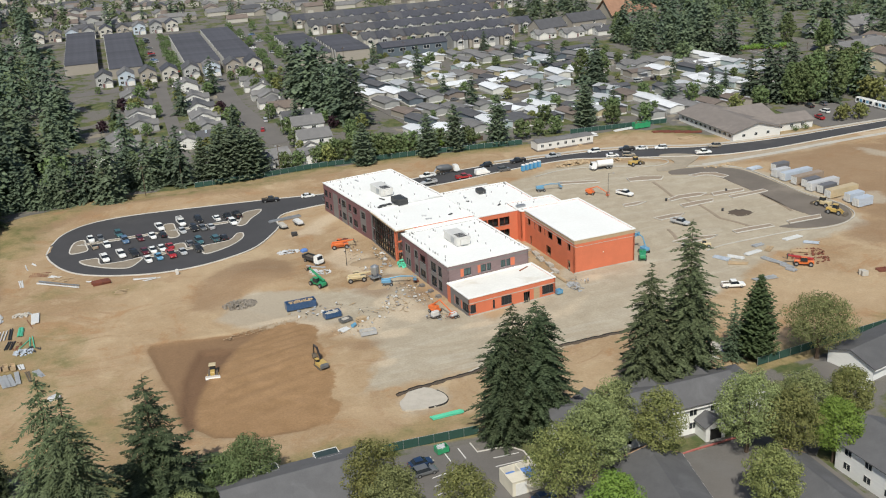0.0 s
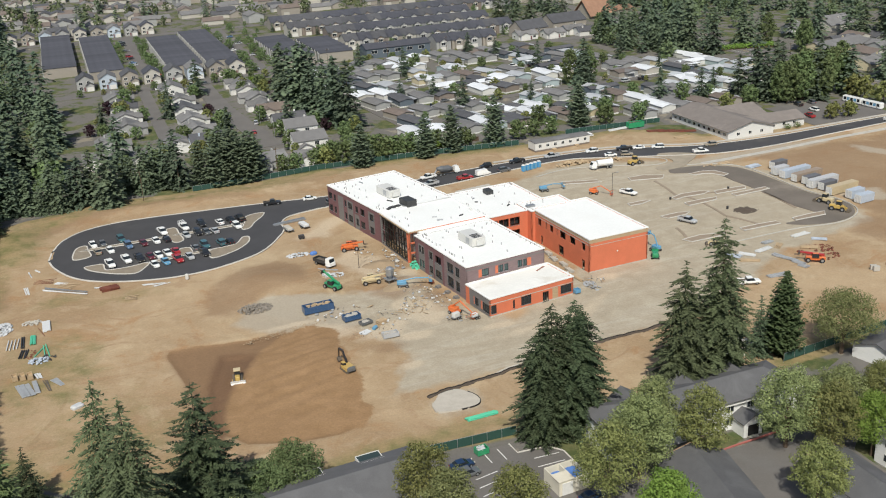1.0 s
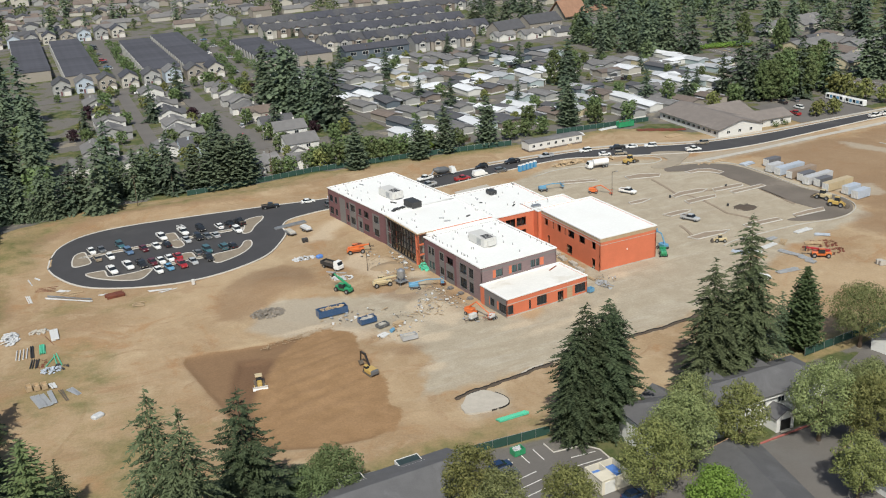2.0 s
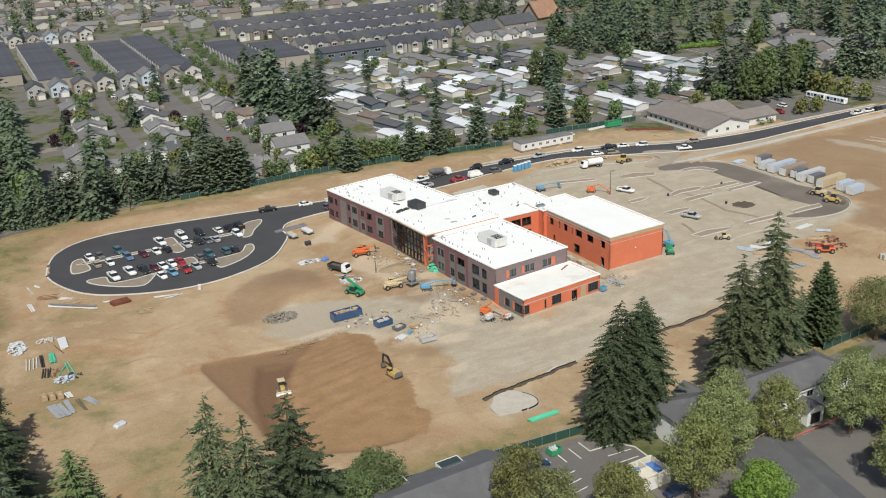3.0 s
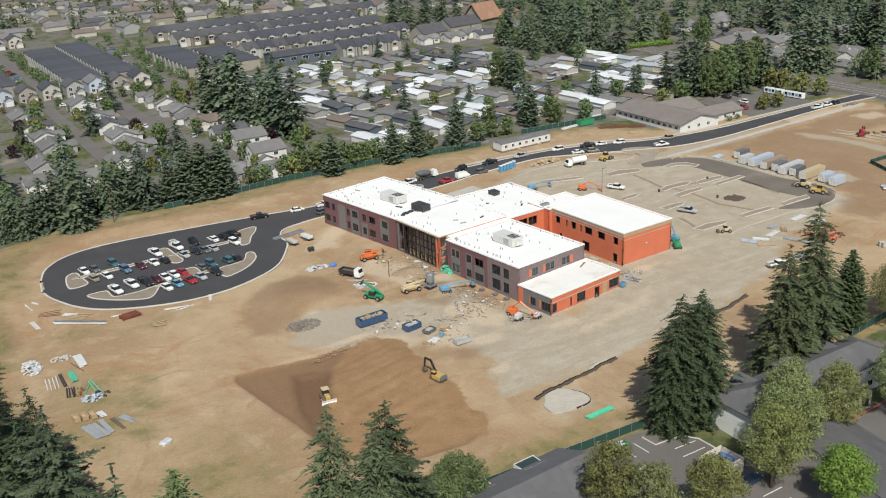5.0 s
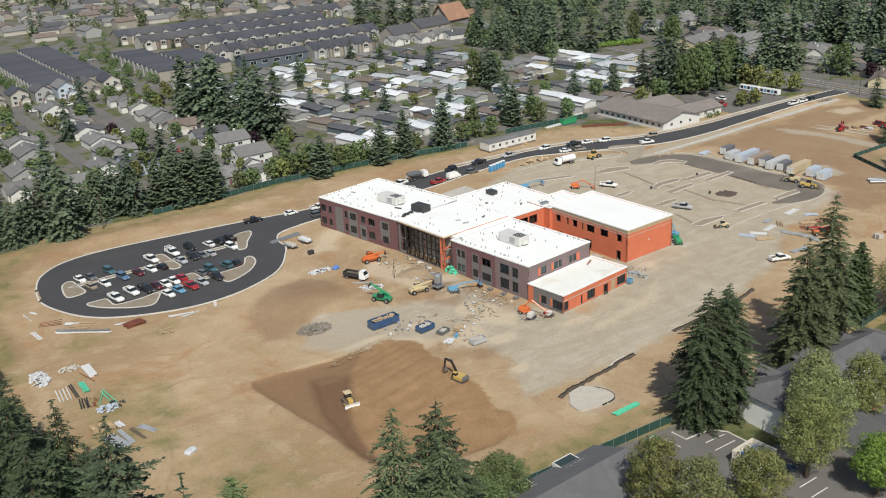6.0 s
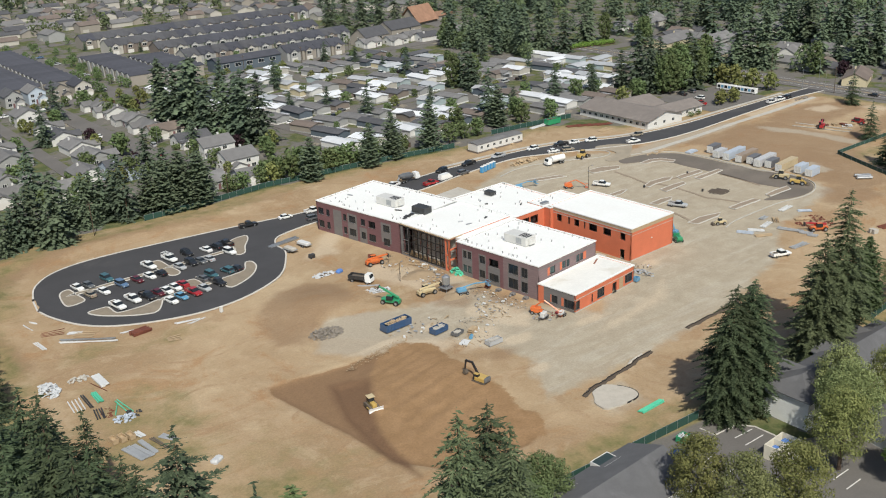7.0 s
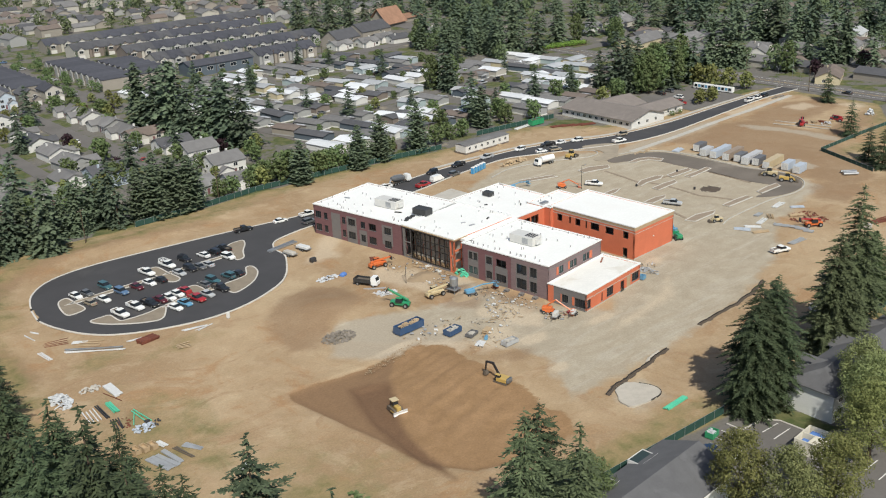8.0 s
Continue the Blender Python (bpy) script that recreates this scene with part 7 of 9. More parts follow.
for kind, col, x, y, tr in (("pickup", "black", 277, 343, 80), ("suv", "white", 276, 332, 95), ("pickup", "red", 267.5, 324.5, 80), ("suv", "grey", 284, 343, 80), ("sedan", "black", 330, 280, 92), ("suv", "silver", 339, 420, 90), ("sedan", "grey", 150, 434, 0), ("sedan", "white", 205, 435, 0)):
    park_car(kind, col, x, y, tr, "street cars")
random.seed(77)
for k in range(20):
    x = random.choice((26.5, 35.5, 88, 96.5))
    park_car(random.choice(("sedan", "suv")), random.choice(("white", "silver", "black", "grey", "red", "blue")), x, 568 + 8.3 * k, random.choice((0, 180)), "street cars")
for k in range(14):
    park_car(random.choice(("sedan", "suv", "pickup")), random.choice(("white", "silver", "grey", "black", "tan")), 122 + k * 10, random.choice((425.6, 430.4, 487.6, 492.4)), 4, "street cars")


# ---- site machines ----
def truck_base(t, ln, axles, col, cab_len=2.0):
    part("chassis", Mesh().box(-ln, ln - 0.4, -0.45, 0.45, 0.7, 1.0), MUD, t)
    cab = part("cab", cabin(Mesh().block(ln - cab_len, ln, -1.15, 1.15, 0.6, 1.6, 0.08), ln - cab_len, ln - 0.15, 1.12, 1.6, 2.7, 0.35, 0.05, 0.12), P[col], t)
    part("windscreen", Mesh().add([(ln - 0.14, -0.95, 1.68), (ln - 0.14, 0.95, 1.68), (ln - 0.42, 0.9, 2.6), (ln - 0.42, -0.9, 2.6)], [(0, 1, 2, 3)]), GLASS, cab)
    for x in axles:
        for y in (-0.95, 0.95):
            wheel(t, x, y, 0.5, 0.35)


mixer = thing("concrete_mixer_truck", "dark grey concrete mixer truck with a white cab on the road", "mixer truck", at=spot(108, 323.6, 4, 0.06))
truck_base(mixer, 4.4, (-3.2, -1.9, 3.2), "white")
drum = Mesh()
for a, b, r1, r2, z1, z2 in ((-4.2, -2.6, 0.55, 1.15, 2.7, 2.3), (-2.6, 0.4, 1.15, 1.2, 2.3, 2.0), (0.4, 1.9, 1.2, 0.6, 2.0, 1.8)):
    drum.tube((a, 0, z1), (b, 0, z2), r1, r2, 12)
part("drum", drum, P["grey"], mixer)
part("chute", Mesh().tube((-4.2, 0, 2.3), (-5.0, 0, 1.2), 0.3, n=8), STEEL, mixer)
tanker = thing("water_truck", "white water tank truck on the gravel lot", "tank truck", at=spot(158.5, 303, 176))
truck_base(tanker, 4.2, (-3.0, -1.8, 3.0), "white")
part("tank", Mesh().tube((-4.0, 0, 2.0), (1.8, 0, 2.0), 1.15, n=14), P["white"], tanker)
for s in (-1, 1):
    part("mudguard", Mesh().box(-3.8, -1.2, s * 1.15 - 0.1, s * 1.15 + 0.1, 1.05, 1.2), STEEL, tanker)
tipper = thing("dump_truck", "small white-cabbed truck with a black tipper bed of scrap", "dump truck", at=spot(45.5, 259, -62))
truck_base(tipper, 3.4, (-2.2, 2.3), "white", 1.8)
bed = Mesh()
for a, b, c, d in ((-3.4, 1.4, -1.15, -1.05), (-3.4, 1.4, 1.05, 1.15), (-3.4, -3.3, -1.05, 1.05), (1.3, 1.4, -1.05, 1.05)):
    bed.box(a, b, c, d, 1.0, 2.0)
bed.box(-3.3, 1.3, -1.05, 1.05, 1.0, 1.12)
part("tipper_bed", bed, FRAME_DARK, tipper)
part("load", Mesh().block(-3.0, 1.0, -0.9, 0.9, 1.12, 1.7, 0.25), MUD, tipper)


def telehandler(at, col, boom_col, label, lift=8, reach=5.0):
    t = thing("telehandler", label, "telehandler", at=at)
    part("chassis", Mesh().block(-2.6, 2.4, -0.75, 0.75, 0.6, 1.5, 0.1), P[col], t)
    part("engine_cover", Mesh().block(-1.8, 1.0, -1.15, -0.4, 1.2, 1.9, 0.12), P[col], t)
    cb = part("cab", cabin(Mesh(), -0.9, 0.9, 0.45, 1.4, 2.5, 0.2, 0.1, 0.05), GLASS, t, at=pose(0, 0.65, 0))
    part("cab_roof", Mesh().block(-0.8, 0.75, -0.45, 0.45, 2.48, 2.6, 0.04), P[col], cb)
    boom = pose(-2.3, -0.1, 1.9, 0, -lift, 0)
    b = part("boom", Mesh().block(0, reach, -0.22, 0.22, -0.25, 0.25, 0.05), P[boom_col], t, at=boom)
    part("inner_boom", Mesh().block(reach, reach + 1.4, -0.16, 0.16, -0.18, 0.18, 0.04), P[boom_col], b)
    part("fork_carriage", Mesh().box(reach + 1.3, reach + 1.5, -0.6, 0.6, -0.9, 0.2).box(reach + 1.5, reach + 2.6, -0.45, -0.33, -0.9, -0.82).box(reach + 1.5, reach + 2.6, 0.33, 0.45, -0.9, -0.82), FRAME_DARK, b)
    for x in (-1.8, 1.8):
        for y in (-1.0, 1.0):
            wheel(t, x, y, 0.62, 0.42)
    return t


telehandler(spot(43.2, 242, 120), "green", "green", "green telehandler with its boom raised", 24, 4.6)
telehandler(spot(53.4, 240.5, -5), "sand", "sand", "tan and orange telehandler beside a pile of sand", 4)
telehandler(spot(55.2, 267, -8), "orange", "orange", "orange telehandler parked near the brick wing", 3)
telehandler(spot(164, 200, 145), "orange", "red", "red telehandler among stacked steel", 6)


def boom_lift(at, col, label, arms=((45, 3.0), (-20, 4.0)), base="grey"):
    t = thing("boom_lift", label, "boom lift", at=at)
    part("chassis", Mesh().block(-1.3, 1.3, -0.9, 0.9, 0.5, 0.95, 0.08), P[base], t)
    part("turntable", Mesh().block(-1.6, 0.9, -0.8, 0.8, 0.95, 1.75, 0.15), P[col], t)
    p = Vector((-0.8, 0, 1.7))
    for a, ln in arms:
        q = p + Vector((math.cos(radians(a)) * ln, 0, math.sin(radians(a)) * ln))
        part("boom", Mesh().tube(p, q, 0.2, 0.16, 6), P[col], t)
        p = q
    part("basket", Mesh().box(p.x, p.x + 0.9, -0.9, 0.9, p.z - 0.9, p.z - 0.8).box(p.x, p.x + 0.06, -0.9, 0.9, p.z - 0.8, p.z + 0.2).box(p.x + 0.84, p.x + 0.9, -0.9, 0.9, p.z + 0.1, p.z + 0.2).box(p.x, p.x + 0.9, -0.9, -0.84, p.z + 0.1, p.z + 0.2).box(p.x, p.x + 0.9, 0.84, 0.9, p.z + 0.1, p.z + 0.2), P[col], t)
    for x in (-0.95, 0.95):
        for y in (-0.95, 0.95):
            wheel(t, x, y, 0.42, 0.3)
    return t


boom_lift(spot(60.2, 234.4, -15), "cyan", "blue boom lift folded low beside the building", ((8, 4.2), (-4, 3.4)))
boom_lift(spot(129, 289.5, -8), "cyan", "blue boom lift on the gravel lot", ((6, 4.0), (-6, 3.2)))
boom_lift(spot(142, 279, -40), "orange", "orange boom lift on the gravel lot", ((20, 3.2), (-30, 3.6)), "orange")
boom_lift(spot(66.2, 213, -60), "orange", "orange boom lift with its arm lowered beside the annexe", ((38, 3.2), (-32, 4.4)), "orange")
boom_lift(spot(131.5, 226, 100), "cyan", "blue boom lift behind the orange gymnasium", ((62, 3.0), (10, 2.4)))
boom_lift(spot(128.6, 221.6, 60), "green", "small green boom lift beside the gymnasium wall", ((4, 2.2),), "green")


def crawler(t, ln, gauge, w=0.5, r=0.42):
    for s in (-1, 1):
        y = s * gauge
        pts = [(-ln + r * math.sin(a), r - r * math.cos(a)) for a in (0, -0.8, -1.57, -2.3, -3.14)] + [(ln + r * math.sin(a), r - r * math.cos(a)) for a in (3.14, 2.3, 1.57, 0.8, 0)]
        part("track", Mesh().profile(pts, y - w / 2, y + w / 2), MUD, t)


digger = thing("excavator", "yellow tracked excavator with a folded dark arm on bare soil", "excavator", at=spot(33.8, 195.6, 104, 0.0) @ Matrix.Scale(0.8, 4))
crawler(digger, 1.7, 1.15)
part("house", Mesh().block(-2.1, 1.2, -1.3, 1.3, 0.95, 2.0, 0.15), P["yellow"], digger)
part("counterweight", Mesh().block(-2.6, -1.7, -1.25, 1.25, 0.95, 2.1, 0.25), P["grey"], digger)
cb = part("cab", cabin(Mesh(), 0.0, 1.6, 0.5, 1.0, 2.7, 0.25, 0.05, 0.06), GLASS, digger, at=pose(0, 0.75, 0))
part("cab_roof", Mesh().block(0.05, 1.35, -0.48, 0.48, 2.66, 2.8, 0.04), P["yellow"], cb)
part("boom", Mesh().profile([(0.7, 1.6), (1.3, 1.5), (3.2, 4.5), (5.2, 4.6), (5.2, 5.0), (2.9, 5.1)], -0.75, -0.35), P["black"], digger)
part("stick", Mesh().profile([(4.8, 5.2), (5.4, 4.9), (5.7, 2.0), (5.35, 2.0)], -0.68, -0.42), P["black"], digger)
part("bucket", Mesh().profile([(5.2, 2.1), (5.9, 2.0), (5.8, 1.1), (5.0, 0.7), (4.7, 1.2)], -1.1, 0.0), MUD, digger)
dozer = thing("bulldozer", "dusty bulldozer with a pale canopy and a wide blade", "bulldozer", at=spot(11, 203, -98, -0.35) @ Matrix.Scale(0.84, 4))
crawler(dozer, 1.5, 1.0, 0.55, 0.5)
part("body", Mesh().block(-1.2, 2.0, -0.6, 0.6, 0.7, 1.7, 0.1), P["yellow"], dozer)
cb = part("cab", cabin(Mesh(), -1.2, 0.4, 0.75, 1.5, 2.75, 0.2, 0.1, 0.08), GLASS, dozer)
part("canopy", Mesh().block(-1.35, 0.5, -0.9, 0.9, 2.72, 2.9, 0.05), P["sand"], cb)
part("blade", Mesh().profile([(2.4, 0.1), (2.75, 0.0), (2.6, 0.5), (2.8, 1.05), (2.5, 1.0), (2.3, 0.5)], -1.9, 1.9), P["white"], dozer)
for s in (-1, 1):
    part("push_arm", Mesh().box(0.2, 2.4, s * 1.4 - 0.1, s * 1.4 + 0.1, 0.35, 0.55), P["yellow"], dozer)


def loader(at, label, col="yellow"):
    t = thing("wheel_loader", label, "loader", at=at)
    part("body", Mesh().block(-2.6, 0.6, -0.9, 0.9, 0.8, 1.9, 0.15), P[col], t)
    cb = part("cab", cabin(Mesh(), -0.7, 0.9, 0.75, 1.7, 3.0, 0.2, 0.1, 0.1), GLASS, t)
    part("cab_roof", Mesh().block(-0.75, 0.8, -0.7, 0.7, 2.96, 3.1, 0.04), P[col], cb)
    for s in (-1, 1):
        part("arm", Mesh().profile([(0.4, 1.7), (0.9, 1.9), (2.9, 0.7), (2.7, 0.4)], s * 0.6 - 0.1, s * 0.6 + 0.1), P[col], t)
    part("bucket", Mesh().profile([(2.6, 0.1), (3.7, 0.05), (3.3, 0.9), (2.7, 1.1)], -1.2, 1.2), MUD, t)
    for x in (-1.7, 1.4):
        for y in (-0.95, 0.95):
            wheel(t, x, y, 0.7, 0.45)
    return t


loader(spot(197.5, 229, -60), "yellow wheel loader at the bend of the lot")
loader(spot(199, 236.5, 110), "yellow paving machine on the fresh asphalt", "sand")
loader(spot(171, 301.5, 10), "yellow backhoe loader beside the gravel lot")
copy_small = loader(spot(149.5, 223, 150), "small tan and black loader at the lot's edge", "sand")
copy_small.matrix_basis = spot(148.4, 222.4, 150) @ Matrix.Diagonal((0.7, 0.7, 0.7, 1))


def skip(at, ln, wd, h, col, label, load=None):
    t = thing("dumpster", label, "dumpster", at=at)
    b = Mesh()
    for a, c, d, e in ((0, ln, 0, 0.1), (0, ln, wd - 0.1, wd), (0, 0.1, 0.1, wd - 0.1), (ln - 0.1, ln, 0.1, wd - 0.1)):
        b.box(a, c, d, e, 0.25, h)
    b.box(0.1, ln - 0.1, 0.1, wd - 0.1, 0.25, 0.35)
    part("body", b, P[col], t)
    k = 0.5
    while k < ln - 0.3:
        for y in (-0.07, wd):
            part("rib", Mesh().box(k, k + 0.12, y, y + 0.07, 0.25, h), P[col], t)
        k += 0.95
    part("rail", Mesh().box(0.1, ln - 0.1, wd * 0.25, wd * 0.25 + 0.2, 0, 0.25).box(0.1, ln - 0.1, wd * 0.7, wd * 0.7 + 0.2, 0, 0.25), MUD, t)
    if load:
        rnd = random.Random(int(ln * 10))
        me = Mesh()
        for _ in range(34):
            me.block(-0.6, 0.6, -0.12, 0.12, 0, 0.15, 0.03, at=pose(rnd.uniform(0.8, ln - 0.8), rnd.uniform(0.5, wd - 0.5), h - rnd.uniform(0.1, 0.5), rnd.uniform(-15, 15), rnd.uniform(-15, 15), rnd.uniform(0, 180)))
        tagged(part("debris", me, load, t), "mixed scrap wood and rubble", kind="stuff")
    return t


skip(spot(32.3, 228.2, 3), 7.6, 2.5, 2.0, "skip_blue", "long blue dumpster full of scrap", TIMBER)
skip(spot(40.2, 219.5, 8), 4.2, 2.2, 1.5, "skip_blue", "short blue dumpster with grey rubble", CONCRETE)
skip(spot(45.8, 206.6, 0), 3.8, 1.9, 1.2, "silver", "grey steel skip on feet", CONCRETE)
skip(spot(43.4, 215.6, 18), 3.0, 1.8, 0.9, "grey", "low grey skip beside other skips", CONCRETE)
skip(spot(195.5, 345.5, 0), 7.0, 2.5, 2.4, "green", "tall green dumpster beside the fence", MUD)
skip(spot(46.2, 151.8, 8), 2.4, 1.7, 1.4, "green", "small green dumpster full of bags", CLOTH_WHITE)


def container(at, ln, col_mat, label, wd=2.5, h=2.7):
    t = thing("storage_container", label, "storage container", "site storage containers", at=at)
    part("body", Mesh().box(0, ln, 0, wd, 0.15, h), col_mat, t)
    k = 0.25
    while k < ln - 0.2:
        for y in (-0.05, wd):
            part("rib", Mesh().box(k, k + 0.22, y, y + 0.05, 0.25, h - 0.15), col_mat, t)
        k += 0.75
    for y in (0.05, wd / 2 + 0.02):
        part("door", Mesh().box(-0.06, 0, y, y + wd / 2 - 0.07, 0.25, h - 0.1), FRAME_WHITE, t)
    for y in (0.4, 0.9, 1.5, 2.0):
        part("lock_bar", Mesh().tube((-0.1, y, 0.3), (-0.1, y, h - 0.2), 0.03, n=5), STEEL, t)
    return t


C_GREY, C_BLUE, C_TAN, C_DARK, C_BROWN = (surface("container_" + n, c, 0.55, 0.1, dark=0.85, stain=tuple(v * 0.7 for v in c)) for n, c in (("grey", (0.52, 0.52, 0.53)), ("pale_blue", (0.46, 0.51, 0.58)), ("tan", (0.52, 0.42, 0.27)), ("dark", (0.15, 0.15, 0.16)), ("brown", (0.33, 0.26, 0.20))))
for x, y, ln, m, w in ((208.0, 271.6, 6, C_DARK, "dark grey"), (204.2, 266.0, 6, C_GREY, "light grey"), (204.3, 261.7, 12, C_BLUE, "pale blue"), (205.0, 256.8, 12, C_BROWN, "weathered brown"), (206.0, 252.8, 6, C_DARK, "dark grey"), (204.8, 249.0, 12, C_GREY, "light grey"), (206.4, 245.6, 6, C_DARK, "dark grey"), (205.2, 240.6, 12, C_TAN, "tan"), (207.9, 235.0, 6, C_BLUE, "pale blue"), (207.1, 230.2, 6, C_BLUE, "pale blue")):
    container(spot(x, y, 8), ln, m, f"{w} steel storage container standing in a row")

toilet = thing("portable_toilet", "bright blue portable toilet beside the access road", "portable toilet", "row of portable toilets", at=spot(132.6, 313, 10))
part("cabin", Mesh().block(0, 1.15, 0, 1.15, 0, 2.1, 0.05), paint("toilet_blue", (0.06, 0.32, 0.62), 0.5), toilet)
part("roof", Mesh().block(-0.05, 1.2, -0.05, 1.2, 2.1, 2.35, 0.15), FRAME_WHITE, toilet)
part("door", Mesh().box(0.15, 1.0, -0.05, 0.0, 0.1, 1.95), P["cyan"], toilet)
for k in range(1, 5):
    copy_thing(toilet, spot(132.6 + k * 1.75, 313 + k * 0.5, 10))

office = thing("site_office_trailer", "long tan site office trailer with a row of windows", "office trailer", at=spot(147.5, 333.5, 3))
part("body", Mesh().block(0, 24, 0, 5.6, 0.6, 3.4, 0.08), S_WHITE, office)
part("roof", Mesh().gable(0, 24, 0, 5.6, 3.35, 0.35, 0.15, 0.1), R_GREY, office)
part("skirting", Mesh().box(0.1, 23.9, 0.1, 5.5, 0, 0.6), S_BROWN, office)
for k in range(7):
    glazing(office, 1.5 + k * 3.3, 1.6, 1.1, 1.0, pose(0, 0, 0))
for k in (7.2, 17.2):
    part("step", Mesh().box(k, k + 1.4, -1.2, 0, 0, 0.55), TIMBER, office)

# ---- site clutter ----
def stack(name, at, label, category, mat, n, ln, w, h, layers=1, gap=0.05, skew=2.0, group="", seed=0):
    """Boards, sheets or beams laid side by side and in layers, each a part."""
    rnd = random.Random(seed + n)
    t = thing(name, label, category, group, at=at)
    base = Mesh().block(0, ln, 0, w, 0, h, min(0.02, h * 0.3)).data("board", mat)
    for q in range(layers):
        for k in range(n):
            part("board", base, mat, t, at=pose(rnd.uniform(-0.25, 0.25), k * (w + gap), q * (h + 0.01) + 0.02, 0, 0, rnd.uniform(-skew, skew)))
    return t


def pipes(at, label, mat, n, ln, r, layers=1, group="", spread=1.0, skew=2.0, seed=1):
    rnd = random.Random(seed * 7 + n)
    t = thing("pipe_bundle", label, "pipes", group, at=at)
    base = Mesh().tube((0, 0, r), (ln, 0, r), r, n=8).data("pipe", mat)
    for q in range(layers):
        for k in range(n - q):
            part("pipe", base, mat, t, at=pose(rnd.uniform(-0.3, 0.3), (k + q / 2) * r * 2.1 * spread, q * r * 1.75, 0, 0, rnd.uniform(-skew, skew)))
    return t


def heap(name, at, label, category, mat, rx, ry, h, seed, lumps=160, size=0.3, flat=True):
    """A heap of broken pieces over a low mound."""
    rnd = random.Random(seed)
    me = Mesh()
    for _ in range(lumps):
        a, r = rnd.uniform(0, math.tau), math.sqrt(rnd.random())
        s = size * rnd.uniform(0.4, 1.3)
        z = h * (1 - r * r) * rnd.uniform(0.5, 1.0) - 0.05
        me.block(-s, s, -s * 0.6, s * 0.6, 0, s * (0.35 if flat else 0.8), s * 0.12, at=pose(math.cos(a) * r * rx, math.sin(a) * r * ry, z, rnd.uniform(-30, 30), rnd.uniform(-30, 30), rnd.uniform(0, 360)))
    return thing(name, label, category, at=at, mesh=me, mat=mat, kind="stuff")


def mound(name, at, label, category, mat, rx, ry, h, seed, flat=0.0):
    me = Mesh()
    n, m = 22, 8
    v = [(0, 0, h)]
    for j in range(1, m + 1):
        for i in range(n):
            a = math.tau * i / n
            k = 1 + 0.22 * noise.noise((math.cos(a) * 1.3 + seed, math.sin(a) * 1.3, 0))
            r = j / m
            v.append((math.cos(a) * rx * r * k, math.sin(a) * ry * r * k, (h * (1 - r ** flat) if flat else h * (1 - r) ** 1.1) + 0.12 * noise.noise((i * 0.9, j * 0.9, seed)) - 0.12 * r))
    f = [(0, 1 + i, 1 + (i + 1) % n) for i in range(n)]
    for j in range(m - 1):
        f += [(1 + j * n + i, 1 + (j + 1) * n + i, 1 + (j + 1) * n + (i + 1) % n, 1 + j * n + (i + 1) % n) for i in range(n)]
    return thing(name, label, category, at=at, mesh=me.add(v, f), mat=mat, smooth=True)


STEEL_PALE = surface("pale_sheet_steel", (0.40, 0.41, 0.42), 0.55, 0.25, dark=0.85, scale=0.8)
DEBRIS = surface("mixed_debris", (0.27, 0.235, 0.195), 0.9, dark=0.55, scale=1.2)
GRAVEL_PALE = surface("pale_gravel", (0.46, 0.42, 0.36), 0.95, dark=0.85, scale=0.6, fine=6, bump=0.7)
DAMP = surface("damp_soil", (0.10, 0.075, 0.055), 0.9)
LOT_SOIL = surface("dusty_lot_soil", (0.285, 0.225, 0.165), 0.95, dark=0.85, scale=0.5, fine=5)
SAND = surface("sand", (0.33, 0.245, 0.155), 0.95, dark=0.85, scale=0.6, fine=6)
mound("sand_mound", spot(59.5, 252.5), "low pile of brown sand", "sand pile", SAND, 5, 3.6, 0.9, 2)
mound("sand_mound", spot(58.5, 235), "low pile of brown sand beside a silo", "sand pile", SAND, 4, 2.6, 0.7, 4)
patch_line = glide([(48.5, 177.1), (52.4, 177.2), (54.9, 173.3), (54.5, 170.2), (51.5, 169.2), (45.6, 170.1), (45.2, 173.2), (47, 175.4)], 4, True)
thing("gravel_patch", "flat spread of pale grey gravel on dirt", "gravel", mesh=sheet([(p.x + 0.25 * noise.noise((p.x, p.y, 1)), p.y + 0.25 * noise.noise((p.x, p.y, 7))) for p in patch_line], 0.22, 0.4), mat=GRAVEL_PALE)
heap("rubble_heap", spot(22, 238.5), "heap of dark broken concrete and rebar", "rubble", DEBRIS, 4.4, 3.2, 0.7, 3, 420, 0.28)
def litter(at, label, rx, ry, n, seed, big=0.62):
    """Loose offcuts of boards, sheets, pipe and block, no two alike."""
    rnd = random.Random(seed)
    me = Mesh()
    for _ in range(n):
        a, r = rnd.uniform(0, math.tau), math.sqrt(rnd.random())
        m = pose(math.cos(a) * r * rx, math.sin(a) * r * ry, rnd.uniform(-0.02, 0.25), rnd.uniform(-14, 14), rnd.uniform(-14, 14), rnd.uniform(0, 180))
        kind = rnd.choice((0, 0, 1, 2, 4, 4, 4, 4, 5, 5, 5, 3))
        if kind == 0:
            ln = rnd.uniform(0.5, 1.5) * big
            me.box(-ln, ln, -0.09, 0.09, 0, 0.08, kind, m)
        elif kind in (1, 2):
            w = rnd.uniform(0.25, 0.75) * big
            me.box(-w, w, -w * 0.6, w * 0.6, 0, rnd.uniform(0.04, 0.3), kind, m)
        else:
            w = rnd.uniform(0.08, 0.3) * big
            me.block(-w, w, -w * 0.7, w * 0.7, 0, w * 0.8, w * 0.15, kind, m)
    return thing("building_litter", label, "litter", at=at, mesh=me, mat=(TIMBER, PIPE_WHITE, STEEL_PALE, FRAME_DARK, DEBRIS, CONCRETE), kind="stuff")


